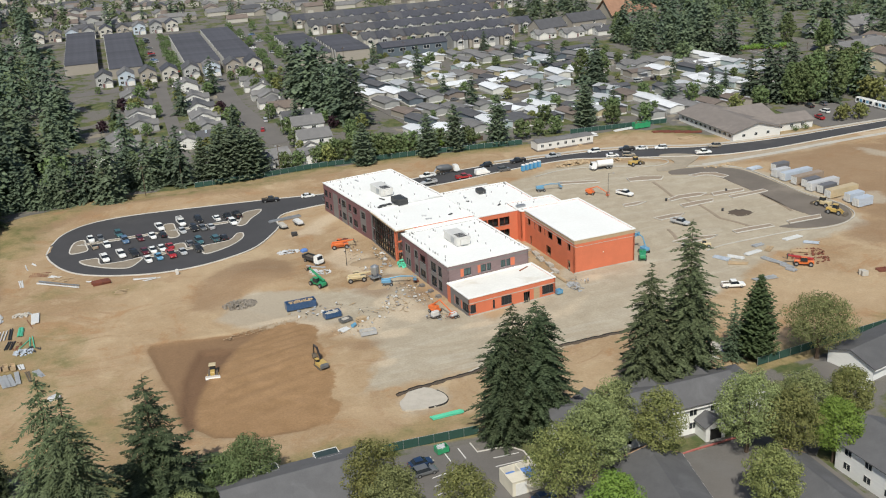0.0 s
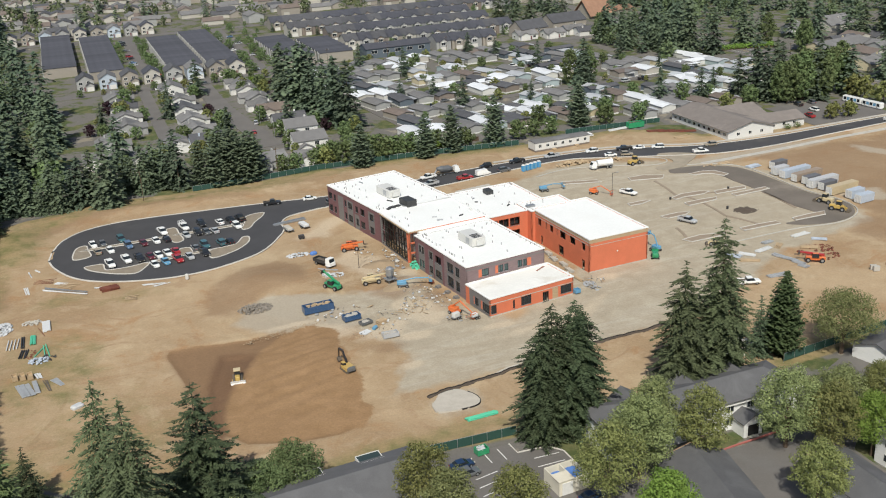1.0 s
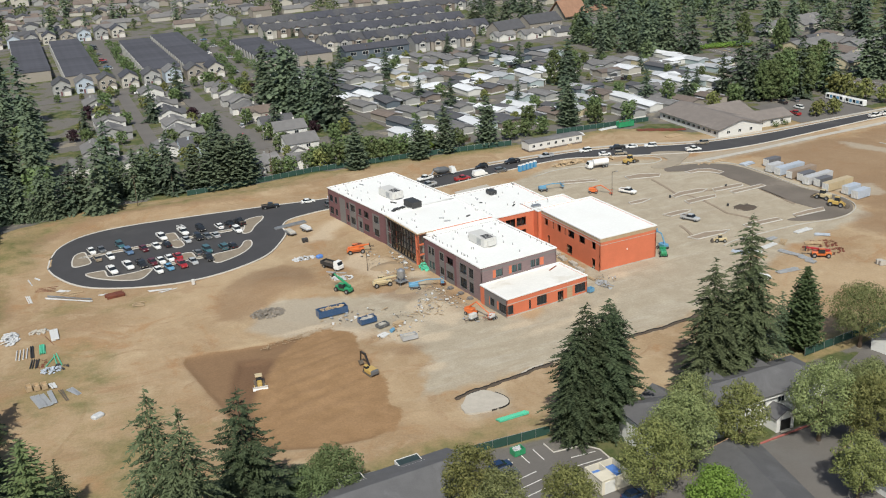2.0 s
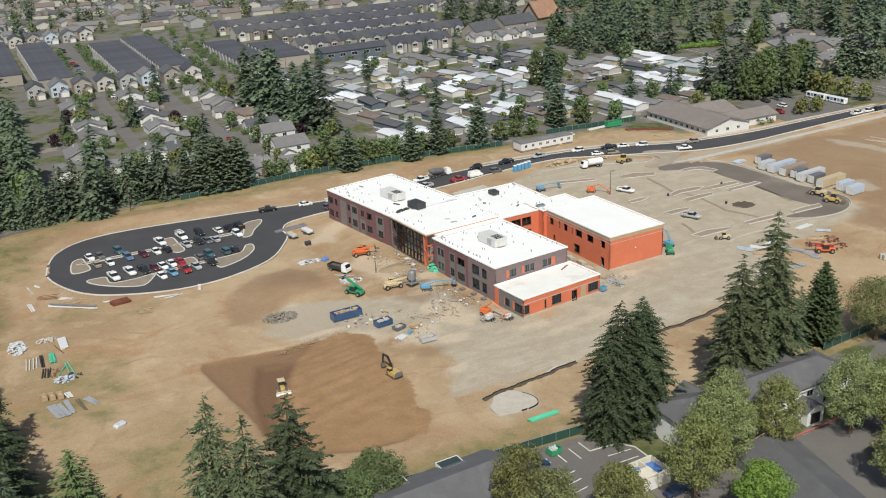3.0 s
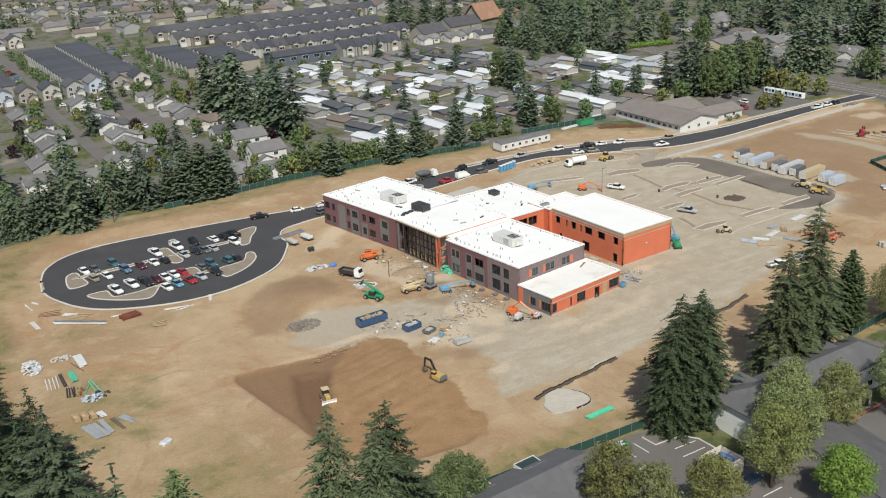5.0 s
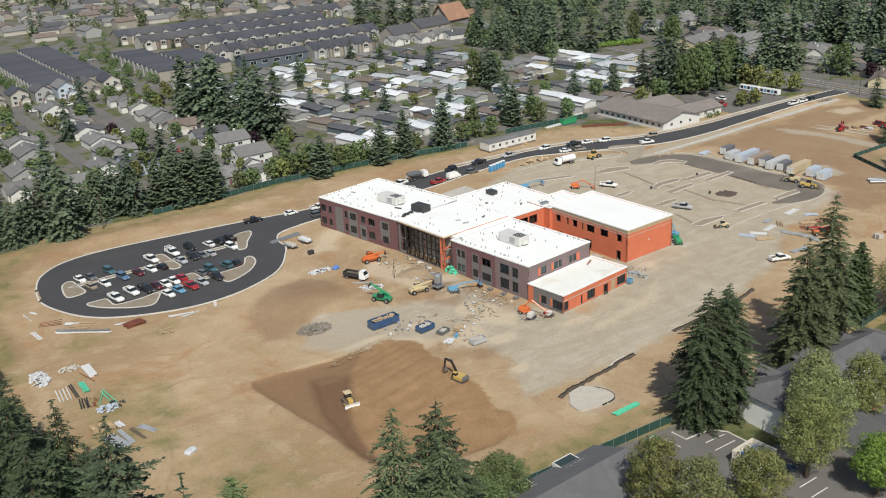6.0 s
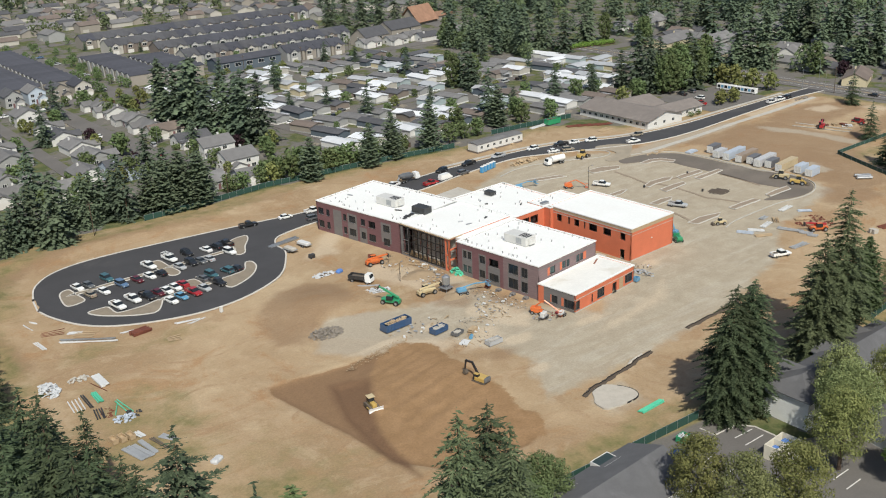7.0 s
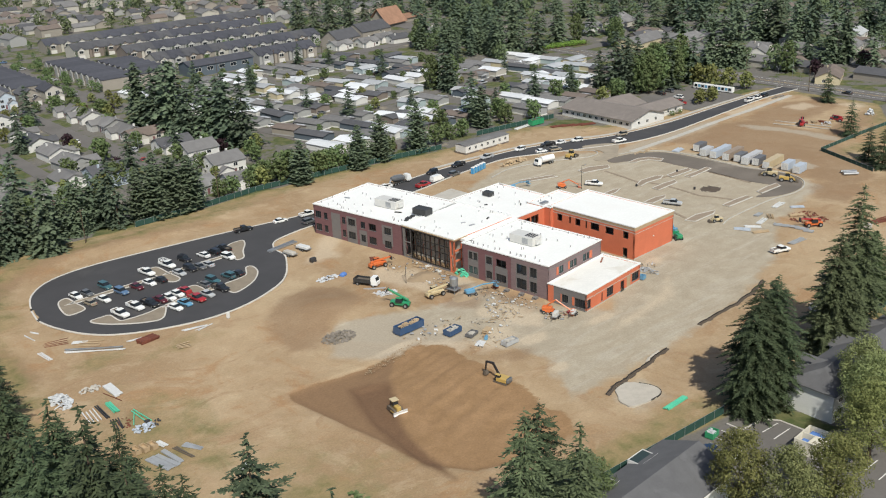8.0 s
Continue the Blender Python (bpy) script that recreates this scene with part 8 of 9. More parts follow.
litter(spot(40, 226), "pale offcuts and broken concrete round the skips", 9, 3, 60, 6)
litter(spot(60, 222), "boards, sheets and lumps of concrete beside the building", 5, 6, 90, 7)
litter(spot(66, 226), "boards and dark scrap along the brick wing", 2.2, 10, 90, 8)
litter(spot(46, 212), "boards and white scrap round the skips", 6, 4, 60, 9)
litter(spot(64.5, 256), "leaning sheets and boards along the entrance front", 1.5, 10, 70, 10, 0.9)
litter(spot(102, 232), "offcuts and blocks in the courtyard", 3, 12, 60, 11)
litter(spot(52, 218), "splashed scrap and small blocks on the dirt", 5, 5, 50, 61)
litter(spot(62, 233), "brown clods and offcuts beside the wing", 3, 5, 60, 62)
litter(spot(59, 246), "sheets and blocks along the glazed front", 4, 4, 60, 63)
litter(spot(58, 262), "offcuts and dark scrap along the brick front", 3, 9, 50, 64)
litter(spot(106, 215), "frames, blocks and boards at the gymnasium corner", 3, 3, 40, 69)
litter(spot(66, 210.5), "fittings and boards round the boom lift", 3, 2.4, 40, 70)
heap("rubble_scatter", spot(115.5, 168), "broken pale concrete heap below the firs", "rubble", CONCRETE, 5, 4, 0.9, 12, 160, 0.5)
heap("rubble_scatter", spot(170, 205), "rusty and tan scrap among stacked materials", "rubble", RUSTY, 6, 6, 0.2, 13, 90, 0.35)

heap("rubble_scatter", spot(26, 221.5, 12), "pale broken stone along the edge of the dug ground", "rubble", SAND, 11, 1.6, 0.1, 65, 160, 0.16, False)
heap("scrap_heap", spot(46.4, 250.6), "white sacks and grey frames on the ground", "scrap", CLOTH_WHITE, 2.2, 1.6, 0.7, 66, 40, 0.35)
heap("scrap_heap", spot(69.4, 209.8), "red and white fittings beside a trailer", "scrap", P["red"], 1.6, 1.0, 0.5, 67, 18, 0.25)
heap("scrap_heap", spot(104.0, 212.6), "grey frames and blocks at the gymnasium corner", "scrap", STEEL_PALE, 1.8, 3.2, 0.7, 68, 60, 0.35)
stack("plank_stack", spot(103.8, 216, 96), "scaffold boards leaning along the courtyard wall", "planks", TIMBER, 3, 9, 0.3, 0.12, 2, 0.1, 4)
stack("plank_stack", spot(41.5, 257.4, -35), "grey steel plates lying by the truck", "planks", STEEL_PALE, 2, 7, 0.6, 0.1, 1, 0.2, 5)

# silo and small plant by the south wing
silo = thing("mortar_silo", "grey mortar silo on a steel frame", "silo", at=spot(58, 238.4, 10))
part("hopper", Mesh().tube((0, 0, 1.6), (0, 0, 2.4), 0.4, 1.1, 10).tube((0, 0, 2.4), (0, 0, 4.2), 1.1, 1.1, 10).tube((0, 0, 4.2), (0, 0, 4.6), 1.1, 0.5, 10), STEEL, silo)
for a in (45, 135, 225, 315):
    part("leg", Mesh().tube((1.2 * math.cos(radians(a)), 1.2 * math.sin(radians(a)), 0), (0.9 * math.cos(radians(a)), 0.9 * math.sin(radians(a)), 2.6), 0.08, n=6), STEEL, silo)
part("platform", Mesh().box(-1.4, 1.4, -1.4, 1.4, 1.3, 1.4), STEEL, silo)


def trailer(at, label, ln, w, deck, load=None, load_h=0.9):
    t = thing("equipment_trailer", label, "trailer", at=at)
    part("deck", Mesh().box(0, ln, 0, w, 0.65, 0.8), deck, t)
    part("drawbar", Mesh().profile([(0, 0.62), (0, 0.74), (-1.4, 0.6), (-1.4, 0.5)], w / 2 - 0.06, w / 2 + 0.06), MUD, t)
    for x in (ln * 0.5, ln * 0.5 + 0.8):
        for y in (-0.12, w + 0.12):
            wheel(t, x, y, 0.34, 0.2)
    if load:
        part("load", Mesh().block(0.3, ln - 0.4, 0.15, w - 0.15, 0.8, 0.8 + load_h, 0.1), load, t)
    return t


trailer(spot(41.6, 294.5, -80), "grey flat trailer with pallets", 4.6, 2.0, STEEL, CONCRETE, 0.5)
trailer(spot(46.6, 295.5, -78), "grey flat trailer with blocks", 4.8, 2.1, STEEL, PIPE_WHITE, 0.6)
trailer(spot(64.2, 208.6, 20), "small grey generator trailer by the annexe", 2.6, 1.4, STEEL, RTU, 1.0)
trailer(spot(68.4, 207, 15), "small white compressor trailer", 2.2, 1.2, STEEL, PIPE_WHITE, 0.7)
stack("beam_stack", spot(40, 298.4, 10), "pale steel beams stacked at the kerb", "beams", STEEL, 4, 10.5, 0.32, 0.4, 1, 0.1)
thing("wheeled_compressor", "small dark compressor on wheels", "compressor", at=spot(44, 283), mesh=Mesh().block(0, 1.8, 0, 1.1, 0.3, 1.2, 0.15).tube((0.4, -0.1, 0.35), (0.4, 1.2, 0.35), 0.35, n=10).tube((1.4, -0.1, 0.35), (1.4, 1.2, 0.35), 0.35, n=10), mat=FRAME_DARK)
heap("tarp_pile", spot(40.5, 270), "white and blue tarpaulins over stacked material", "tarpaulin", CLOTH_WHITE, 3.6, 1.4, 0.8, 21, 90, 0.4)
thing("blue_tarp", "crumpled blue tarpaulin over a pallet", "tarpaulin", at=spot(44.2, 268, 20), mesh=Mesh().block(0, 2.0, 0, 1.4, 0, 0.8, 0.3), mat=CLOTH_BLUE)
stack("plank_stack", spot(38.5, 254, -40), "weathered planks lying on the dirt", "planks", TIMBER, 5, 6.5, 0.3, 0.08, 2, 0.06, 6)
heap("tarp_pile", spot(44.2, 251.5), "white sheeting and offcuts on the ground", "tarpaulin", CLOTH_WHITE, 2.0, 1.6, 0.5, 22, 36, 0.45)
thing("blue_drum", "blue plastic drum lying beside the skips", "drum", at=spot(45.2, 212.8, 40), mesh=Mesh().tube((0, 0, 0.45), (1.2, 0, 0.45), 0.45, n=12), mat=P["cyan"])
stack("plywood_stack", spot(47.2, 214.6, 20), "stack of tan plywood sheets", "plywood", TIMBER, 1, 2.4, 1.3, 0.12, 8, 0, 3)
stack("foam_sheets", spot(42.4, 210.8, 25), "white insulation sheets on the ground", "insulation", PIPE_WHITE, 2, 2.4, 1.0, 0.12, 2, 0.1, 12)
thing("steel_plate", "rust-red steel plate lying by the wing", "steel plate", at=spot(57.8, 271.2, 60), mesh=Mesh().block(0, 3.0, 0, 1.6, 0, 0.14, 0.03), mat=RUSTY)
pallets = [(67.6, 229, 8), (67.0, 233, -12), (68.6, 224.5, 15), (69.2, 220.5, 4)]
for x, y, tr in pallets:
    stack("brick_pallet", spot(x, y, tr), "pallet of bricks and offcuts beside the wall", "bricks", BRICK_GREY if tr > 0 else RUSTY, 2, 1.2, 0.55, 0.2, 3, 0.03, 4, "brick pallets")
green_net = heap("scaffold_netting", spot(68.2, 246.5), "green netting and scaffold frames heaped in the recess", "netting", PIPE_GREEN, 1.6, 2.2, 1.6, 23, 50, 0.5)
# entrance scaffolds and stacked block at the courtyard wall
for k in range(5):
    stack("block_stack", spot(104.2 + (k % 2) * 0.6, 222.5 + k * 4.6, 92), "grey blocks stacked along the gymnasium wall", "blocks", CONCRETE, 3, 2.6, 0.4, 0.35, 2, 0.04, 3, "block stacks")
skip(spot(97.6, 209.3, 10), 1.6, 1.4, 1.2, "cyan", "small blue bin at the annexe corner")

# lay-down yard in the west
yard_stacks = (("beam_stack", -33.4, 299.1, -80, "white steel channel lying on dirt", PIPE_WHITE, 2, 10.5, 0.3, 0.2), ("plank_stack", -31.2, 295.2, -61, "white boards lying on dirt", PIPE_WHITE, 2, 3.7, 0.35, 0.1), ("plank_stack", -33.3, 281.3, -83, "white boards lying on dirt", PIPE_WHITE, 3, 5.6, 0.3, 0.1), ("beam_stack", -28.5, 276.9, -37, "long pale steel beams laid side by side", PIPE_WHITE, 2, 13.6, 0.25, 0.25), ("beam_stack", -28.0, 278.0, -37, "long grey steel beams beside white ones", STEEL, 2, 13.0, 0.3, 0.3))
for nm, x, y, tr, lb, mt, n, ln, w, h in yard_stacks:
    stack(nm, spot(x, y, tr), lb, "beams" if "beam" in nm else "planks", mt, n, ln, w, h, 1, 0.12, 1.5)
stack("plank_stack", spot(-24.6, 278.6, -40), "tan and white planks in loose rows", "planks", TIMBER, 4, 5.2, 0.35, 0.12, 1, 0.3, 9)
stack("plank_stack", spot(-25.4, 280.5, -30), "white boards over tan planks", "planks", PIPE_WHITE, 3, 3.6, 0.4, 0.12, 1, 0.15, 10)
stack("plank_stack", spot(-30.7, 283.4, -14), "rust-brown rods and boards scattered on dirt", "planks", RUSTY, 4, 5.4, 0.12, 0.1, 1, 0.6, 8)
stack("beam_stack", spot(-13.6, 268.0, 5), "rust-red steel beams stacked by the car park", "beams", RUSTY, 5, 4.6, 0.42, 0.4, 2, 0.06, 2)
stack("plank_stack", spot(-15.2, 271.8, -5), "white boards beside rust-red beams", "planks", PIPE_WHITE, 2, 3.4, 0.35, 0.12, 1, 0.1, 5)
stack("plank_stack", spot(-3.0, 267.8, -12), "white planks below the kerb", "planks", PIPE_WHITE, 2, 5.8, 0.4, 0.15, 1, 0.15, 3)
stack("plank_stack", spot(-0.3, 265.6, 9), "thin white boards below the kerb", "planks", PIPE_WHITE, 2, 4.6, 0.2, 0.1, 1, 0.4, 6)
stack("plank_stack", spot(-8.2, 260.2, -12), "tan planks lying loosely", "planks", TIMBER, 4, 3.2, 0.3, 0.1, 1, 0.3, 14)
thing("utility_box", "small white utility cabinet at the kerb", "utility cabinet", at=spot(8.6, 266.6, 20), mesh=Mesh().block(0, 0.7, 0, 0.7, 0, 1.5, 0.06), mat=FRAME_WHITE)
heap("block_pile", spot(-31.2, 255.6), "grey blocks and frames in a loose pile", "blocks", CONCRETE, 2.4, 1.2, 0.5, 31, 36, 0.35, False)
stack("insulation_sheets", spot(-28.8, 254.8, -89), "stack of white insulation sheets", "insulation", PIPE_WHITE, 2, 6.2, 0.95, 0.2, 2, 0.05, 1)
heap("tarp_pile", spot(-37.8, 254.8), "pile of pale grey sacks under plastic", "sacks", CLOTH_WHITE, 2.0, 3.8, 0.9, 32, 110, 0.5)
pipes(spot(-36.4, 246.9, -95), "white plastic pipes lying on grass", PIPE_WHITE, 4, 5.5, 0.14, 1, "yard pipes", 2.6, 3)
pipes(spot(-33.4, 247.4, -91), "dark steel pipes lying on grass", FRAME_DARK, 2, 6.4, 0.18, 1, "yard pipes", 1.2, 2, 2)
pipes(spot(-31.4, 247.1, -91), "green plastic pipes in a bundle", PIPE_GREEN, 5, 4.8, 0.13, 2, "yard pipes", 1, 1, 3)
pipes(spot(-28.6, 240.4, -85), "long green pipe on loose scrap", PIPE_GREEN, 2, 7, 0.13, 1, "yard pipes", 2, 5, 4)
pipes(spot(-28.4, 239.6, -112), "bent green pipe on loose scrap", PIPE_GREEN, 1, 5.4, 0.11, 1, "yard pipes", 2, 5, 14)
pipes(spot(-33.4, 239.6, -98), "dark steel pipes lying on grass", FRAME_DARK, 4, 4.4, 0.15, 1, "yard pipes", 1.6, 6, 5)
pipes(spot(-29.8, 252, -80), "thin rusty rod lying on dirt", RUSTY, 1, 6, 0.09, 1, "yard pipes", 1, 6, 15)
heap("scrap_heap", spot(-29.8, 232.2), "heap of blue-grey fittings and scrap", "scrap", C_BLUE, 2.4, 1.6, 0.6, 33, 60, 0.3, False)
heap("scrap_heap", spot(-27.6, 233.0), "dark fittings and scrap on the ground", "scrap", FRAME_DARK, 2.0, 1.6, 0.4, 34, 24, 0.28, False)
heap("scrap_heap", spot(-31.4, 237), "rusty fittings among pipes", "scrap", RUSTY, 1.4, 2.4, 0.2, 35, 24, 0.25)
for k in range(3):
    crate = thing("timber_crate", "tan timber crate on dry grass", "crate", "timber crates", at=spot(-35.2 + k * 1.6, 223.6 - k * 0.3, 8))
    for s in (0, 1):
        part("side", Mesh().box(0, 1.2, s * 2.1, s * 2.1 + 0.1, 0, 1.0), TIMBER, crate)
        part("side", Mesh().box(s * 1.1, s * 1.1 + 0.1, 0.1, 2.1, 0, 1.0), TIMBER, crate)
    part("base", Mesh().box(0.1, 1.1, 0.1, 2.1, 0, 0.5), TIMBER, crate)
stack("metal_sheets", spot(-34.7, 220.8, -76), "pale grey corrugated sheets on grass", "metal sheets", STEEL_PALE, 3, 6.4, 0.9, 0.08, 2, 0.1, 3)
stack("metal_sheets", spot(-31.2, 221.5, -82), "pale grey sheets in a second stack", "metal sheets", STEEL_PALE, 1, 6.2, 1.0, 0.08, 3, 0.1, 1, seed=3)
stack("plank_stack", spot(-29.0, 221.2, -78), "dark brown boards in a loose fan", "planks", MUD, 3, 5.8, 0.25, 0.1, 1, 0.15, 5)
stack("metal_sheets", spot(-27.4, 220.6, -66), "pale grey sheets and white boards in a fan", "metal sheets", STEEL_PALE, 3, 4.4, 0.5, 0.08, 1, 0.1, 6, seed=5)
stack("plank_stack", spot(-30.8, 225.4, -75), "short white boards beside timber crates", "planks", PIPE_WHITE, 3, 2.8, 0.4, 0.12, 1, 0.1, 5)
thing("blue_tarp", "blue and white tarpaulin over a small load", "tarpaulin", at=spot(-23, 204, 30), mesh=Mesh().block(0, 2.6, 0, 1.6, 0, 0.7, 0.3), mat=CLOTH_WHITE)
pipes(spot(49.4, 164.4, 3), "bright green plastic pipes stacked on dirt", PIPE_GREEN, 6, 6.6, 0.11, 2, "", 1, 0.5, 6)

# lay-down area in the east
for k, (x, y, tr, mt, ln) in enumerate(((146, 214.6, -60, C_BLUE, 4.5), (149.5, 213.4, -55, PIPE_WHITE, 4.5), (155, 211.5, 10, PIPE_WHITE, 5.5), (157, 208.6, -70, STEEL_PALE, 4), (158, 205.4, -70, STEEL_PALE, 4), (158.4, 202.4, -70, STEEL_PALE, 3.4), (158, 199.6, -70, STEEL_PALE, 2.6), (160.5, 216, 8, STEEL_PALE, 3.4), (171, 216.4, 5, PIPE_WHITE, 6), (174, 213, -40, C_BLUE, 4), (147, 208.6, -30, TIMBER, 5), (146.4, 196, 0, STEEL_PALE, 6.5), (167, 209, -30, TIMBER, 4.5), (166, 204.8, -50, TIMBER, 3.6), (162, 211.5, 40, TIMBER, 4))):
    stack("beam_stack" if mt in (STEEL, C_BLUE) else "plank_stack", spot(x, y, tr), "stacked pale steel and boards on the dirt" if mt is not TIMBER else "stacked tan boards on the dirt", "building material", mt, 4, ln, 0.24, 0.16, 2, 0.2, 4, "east lay-down stacks", seed=k)
stack("concrete_block", spot(172, 187.6, -20), "pale concrete blocks beside the wood's edge", "blocks", CONCRETE, 2, 1.6, 0.8, 1.3, 1, 0.3, 6)
stack("plank_stack", spot(178, 188, -12), "rust-brown boards on the dirt", "planks", RUSTY, 4, 8, 0.4, 0.2, 1, 0.3, 4)
pipes(spot(202, 277, 10), "blue-grey pipes at the lot's edge", C_BLUE, 6, 5, 0.2, 2, "", 1, 3, 8)
heap("scrap_heap", spot(196, 287), "timber and fittings beside the lot entry", "scrap", TIMBER, 6, 1.6, 0.4, 41, 60, 0.4)
heap("timber_heap", spot(152, 312.5), "pallets and timber beside the access road", "timber", TIMBER, 7, 1.6, 1.2, 42, 90, 0.6)
heap("timber_heap", spot(166, 310), "tan crates and timber beside the road", "timber", TIMBER, 5, 1.4, 1.0, 43, 60, 0.6)
pipes(spot(172, 343.6, 4), "white pipes lying by the office trailer", PIPE_WHITE, 6, 6, 0.25, 2, "", 1.2, 3, 9)
stack("plank_stack", spot(187, 346, 8), "white boards along the fence", "planks", PIPE_WHITE, 3, 9, 0.5, 0.2, 2, 0.1, 2)
for k in range(4):
    stack("rebar_stack", spot(199 + k * 3.4, 337.5 - k * 2.2, -20), "rust-red reinforcing steel in bundles", "reinforcing steel", RUSTY, 5, 7, 0.3, 0.25, 1, 0.25, 3, "rebar bundles")
stack("plank_stack", spot(203, 322.5, 5), "tan and white boards by the pale building", "planks", TIMBER, 4, 7, 0.4, 0.15, 2, 0.3, 6)
# unfinished foundation in the far east
for k in range(5):
    stack("formwork", spot(267 + k * 3.6, 266 - k * 1.8, 30 * k), "rust-red formwork and pallets on bare ground", "formwork", RUSTY if k % 2 else TIMBER, 3, 2.4, 0.4, 0.3, 2, 0.2, 8, "formwork stacks")
telehandler(spot(267, 265, 30), "red", "red", "red telehandler by far formwork", 10, 3.6)
telehandler(spot(282, 258.5, 100), "red", "red", "small red telehandler by far formwork", 6, 2.4)
stack("concrete_footing", spot(262, 275, -75), "pale new concrete footings in bare earth", "footings", CONCRETE, 2, 22, 0.4, 0.2, 1, 4.5, 1)
heap("scrap_heap", spot(276, 259.5), "white and green fittings on bare ground", "scrap", CLOTH_WHITE, 2, 2, 0.8, 46, 24, 0.4)
heap("tarp_pile", spot(301, 254), "white sheeting on scaffold frames", "tarpaulin", CLOTH_WHITE, 2, 1.4, 2.4, 45, 40, 0.6)
heap("rubble_scatter", spot(306, 300), "brown spoil and blocks at the road's end", "rubble", DEBRIS, 5, 1.4, 0.6, 47, 60, 0.4)
pipes(spot(216, 219, -40), "grey concrete pipes on the dirt", STEEL, 3, 5, 0.5, 1, "", 1.3, 10, 11)

# islands of the unfinished lot
for pts in ([(180.6, 282.1), (186.2, 282.6), (190.2, 280.8), (192, 275.6), (189.5, 274.6), (187.6, 278.6), (185, 280), (181.7, 279.9)], [(161.3, 263), (166, 264.8), (172.8, 264.5), (175.3, 262.9), (172.1, 261.4), (165.4, 261.8), (161.2, 260.9)], [(176.8, 262.2), (182, 262.4), (188.5, 262), (187, 259.6), (181, 259.4), (175.7, 259.6)], [(179.8, 257.2), (186.3, 257.4), (193.3, 258), (193.4, 256), (190.1, 255.5), (179.8, 254.8)], [(161.7, 256.7), (168, 257.2), (173.9, 256.9), (172.4, 254.8), (161.4, 253.8)], [(181.2, 229.8), (187, 230.4), (193.4, 230.3), (191.6, 227.8), (180.6, 227.8)], [(162.6, 229.9), (169, 230.2), (175.3, 229.9), (175.3, 227.7), (162.5, 227.7)], [(142.8, 229.6), (149.1, 230.5), (156.9, 228.7), (153.8, 227.2), (144.2, 226.9)], [(160.4, 288.4), (166.2, 288.5), (172.6, 285.1), (170.4, 282.4), (159.8, 285.1)], [(148.3, 249.4), (154.3, 250), (158.6, 249), (156.2, 247.4), (149.3, 246.8)], [(146, 264.6), (152, 264.9), (154, 264), (149.7, 262.4), (145.6, 262.5)], [(138, 295.4), (150, 291.4), (150.4, 288.8), (137.6, 292.6)]):
    island(pts, fill=LOT_SOIL, steps=1, edge=KERB, wide=0.36)
for ax, ay, bx, by in ((166.5, 281.3, 163.9, 264.2), (167, 254.6, 165.7, 241), (165.7, 241, 169.5, 230.9), (189.6, 254, 188.4, 237), (147, 239, 145, 231), (172.5, 262, 176.6, 261.4), (165.5, 264, 167.2, 254)):
    thing("trench", "shallow dug strip across the gravel lot", "trench", "", mesh=strip([(ax, ay), ((ax + bx) / 2 + 0.3, (ay + by) / 2), (bx, by)], 0.9, -0.1, 0.03), mat=LOT_SOIL, kind="structure")
mound("soil_spot", spot(174, 242.6), "dark damp soil spread on gravel", "soil", DAMP, 4.2, 3.4, 0.15, 9)
for x, y in ((160, 262), (182, 262), (170, 246)):
    thing("drain_barrel", "small dark drain barrel in the gravel lot", "barrel", "drain barrels", at=spot(x, y), mesh=Mesh().tube((0, 0, 0), (0, 0, 0.8), 0.35, n=10), mat=FRAME_DARK)

# ---- fences, poles ----
def fence(a, b, label, mat, high=1.9, gap=3.0, name="fence"):
    a, b = Vector(a), Vector(b)
    ln = (b - a).length
    t = thing(name, label, "fence", at=spot(a.x, a.y, math.degrees(math.atan2(b.y - a.y, b.x - a.x))))
    n = max(1, round(ln / gap))
    post = Mesh().tube((0, 0, -0.1), (0, 0, high + 0.1), 0.05, n=6).data("post", STEEL)
    panel = Mesh().box(0.05, ln / n - 0.05, -0.02, 0.02, 0.05, high).data("panel", mat)
    for k in range(n + 1):
        part("post", post, STEEL, t, at=pose(k * ln / n, 0, 0))
        if k < n:
            part("panel", panel, mat, t, at=pose(k * ln / n, 0, 0))
    part("top_rail", Mesh().tube((0, 0, high), (ln, 0, high), 0.03, n=5), STEEL, t)
    return t


fence((41, 350), (68, 353.5), "dark green screened fence along the houses", SCREEN)
fence((68, 353.5), (108, 351.5), "dark green screened fence along the houses", SCREEN)
fence((108, 351.5), (147, 347), "dark green screened fence along the houses", SCREEN)
fence((170, 352), (212, 349), "dark green screened fence beside trees", SCREEN)
fence((22, 349.2), (41, 350), "dark green screened fence before the firs", SCREEN)
fence((14, 157.5), (56, 156.2), "dark green screened fence beside the apartments", SCREEN)
fence((120, 158), (165, 163), "dark green screened fence beside the lawn", SCREEN)
fence((238, 240), (269, 241), "green screened fence at the far corner", SCREEN, 1.4)
fence((238, 240), (226, 214), "green screened fence at the far corner", SCREEN, 1.4)
fence((269, 241), (296, 241), "green screened fence at the far corner", SCREEN, 1.4)
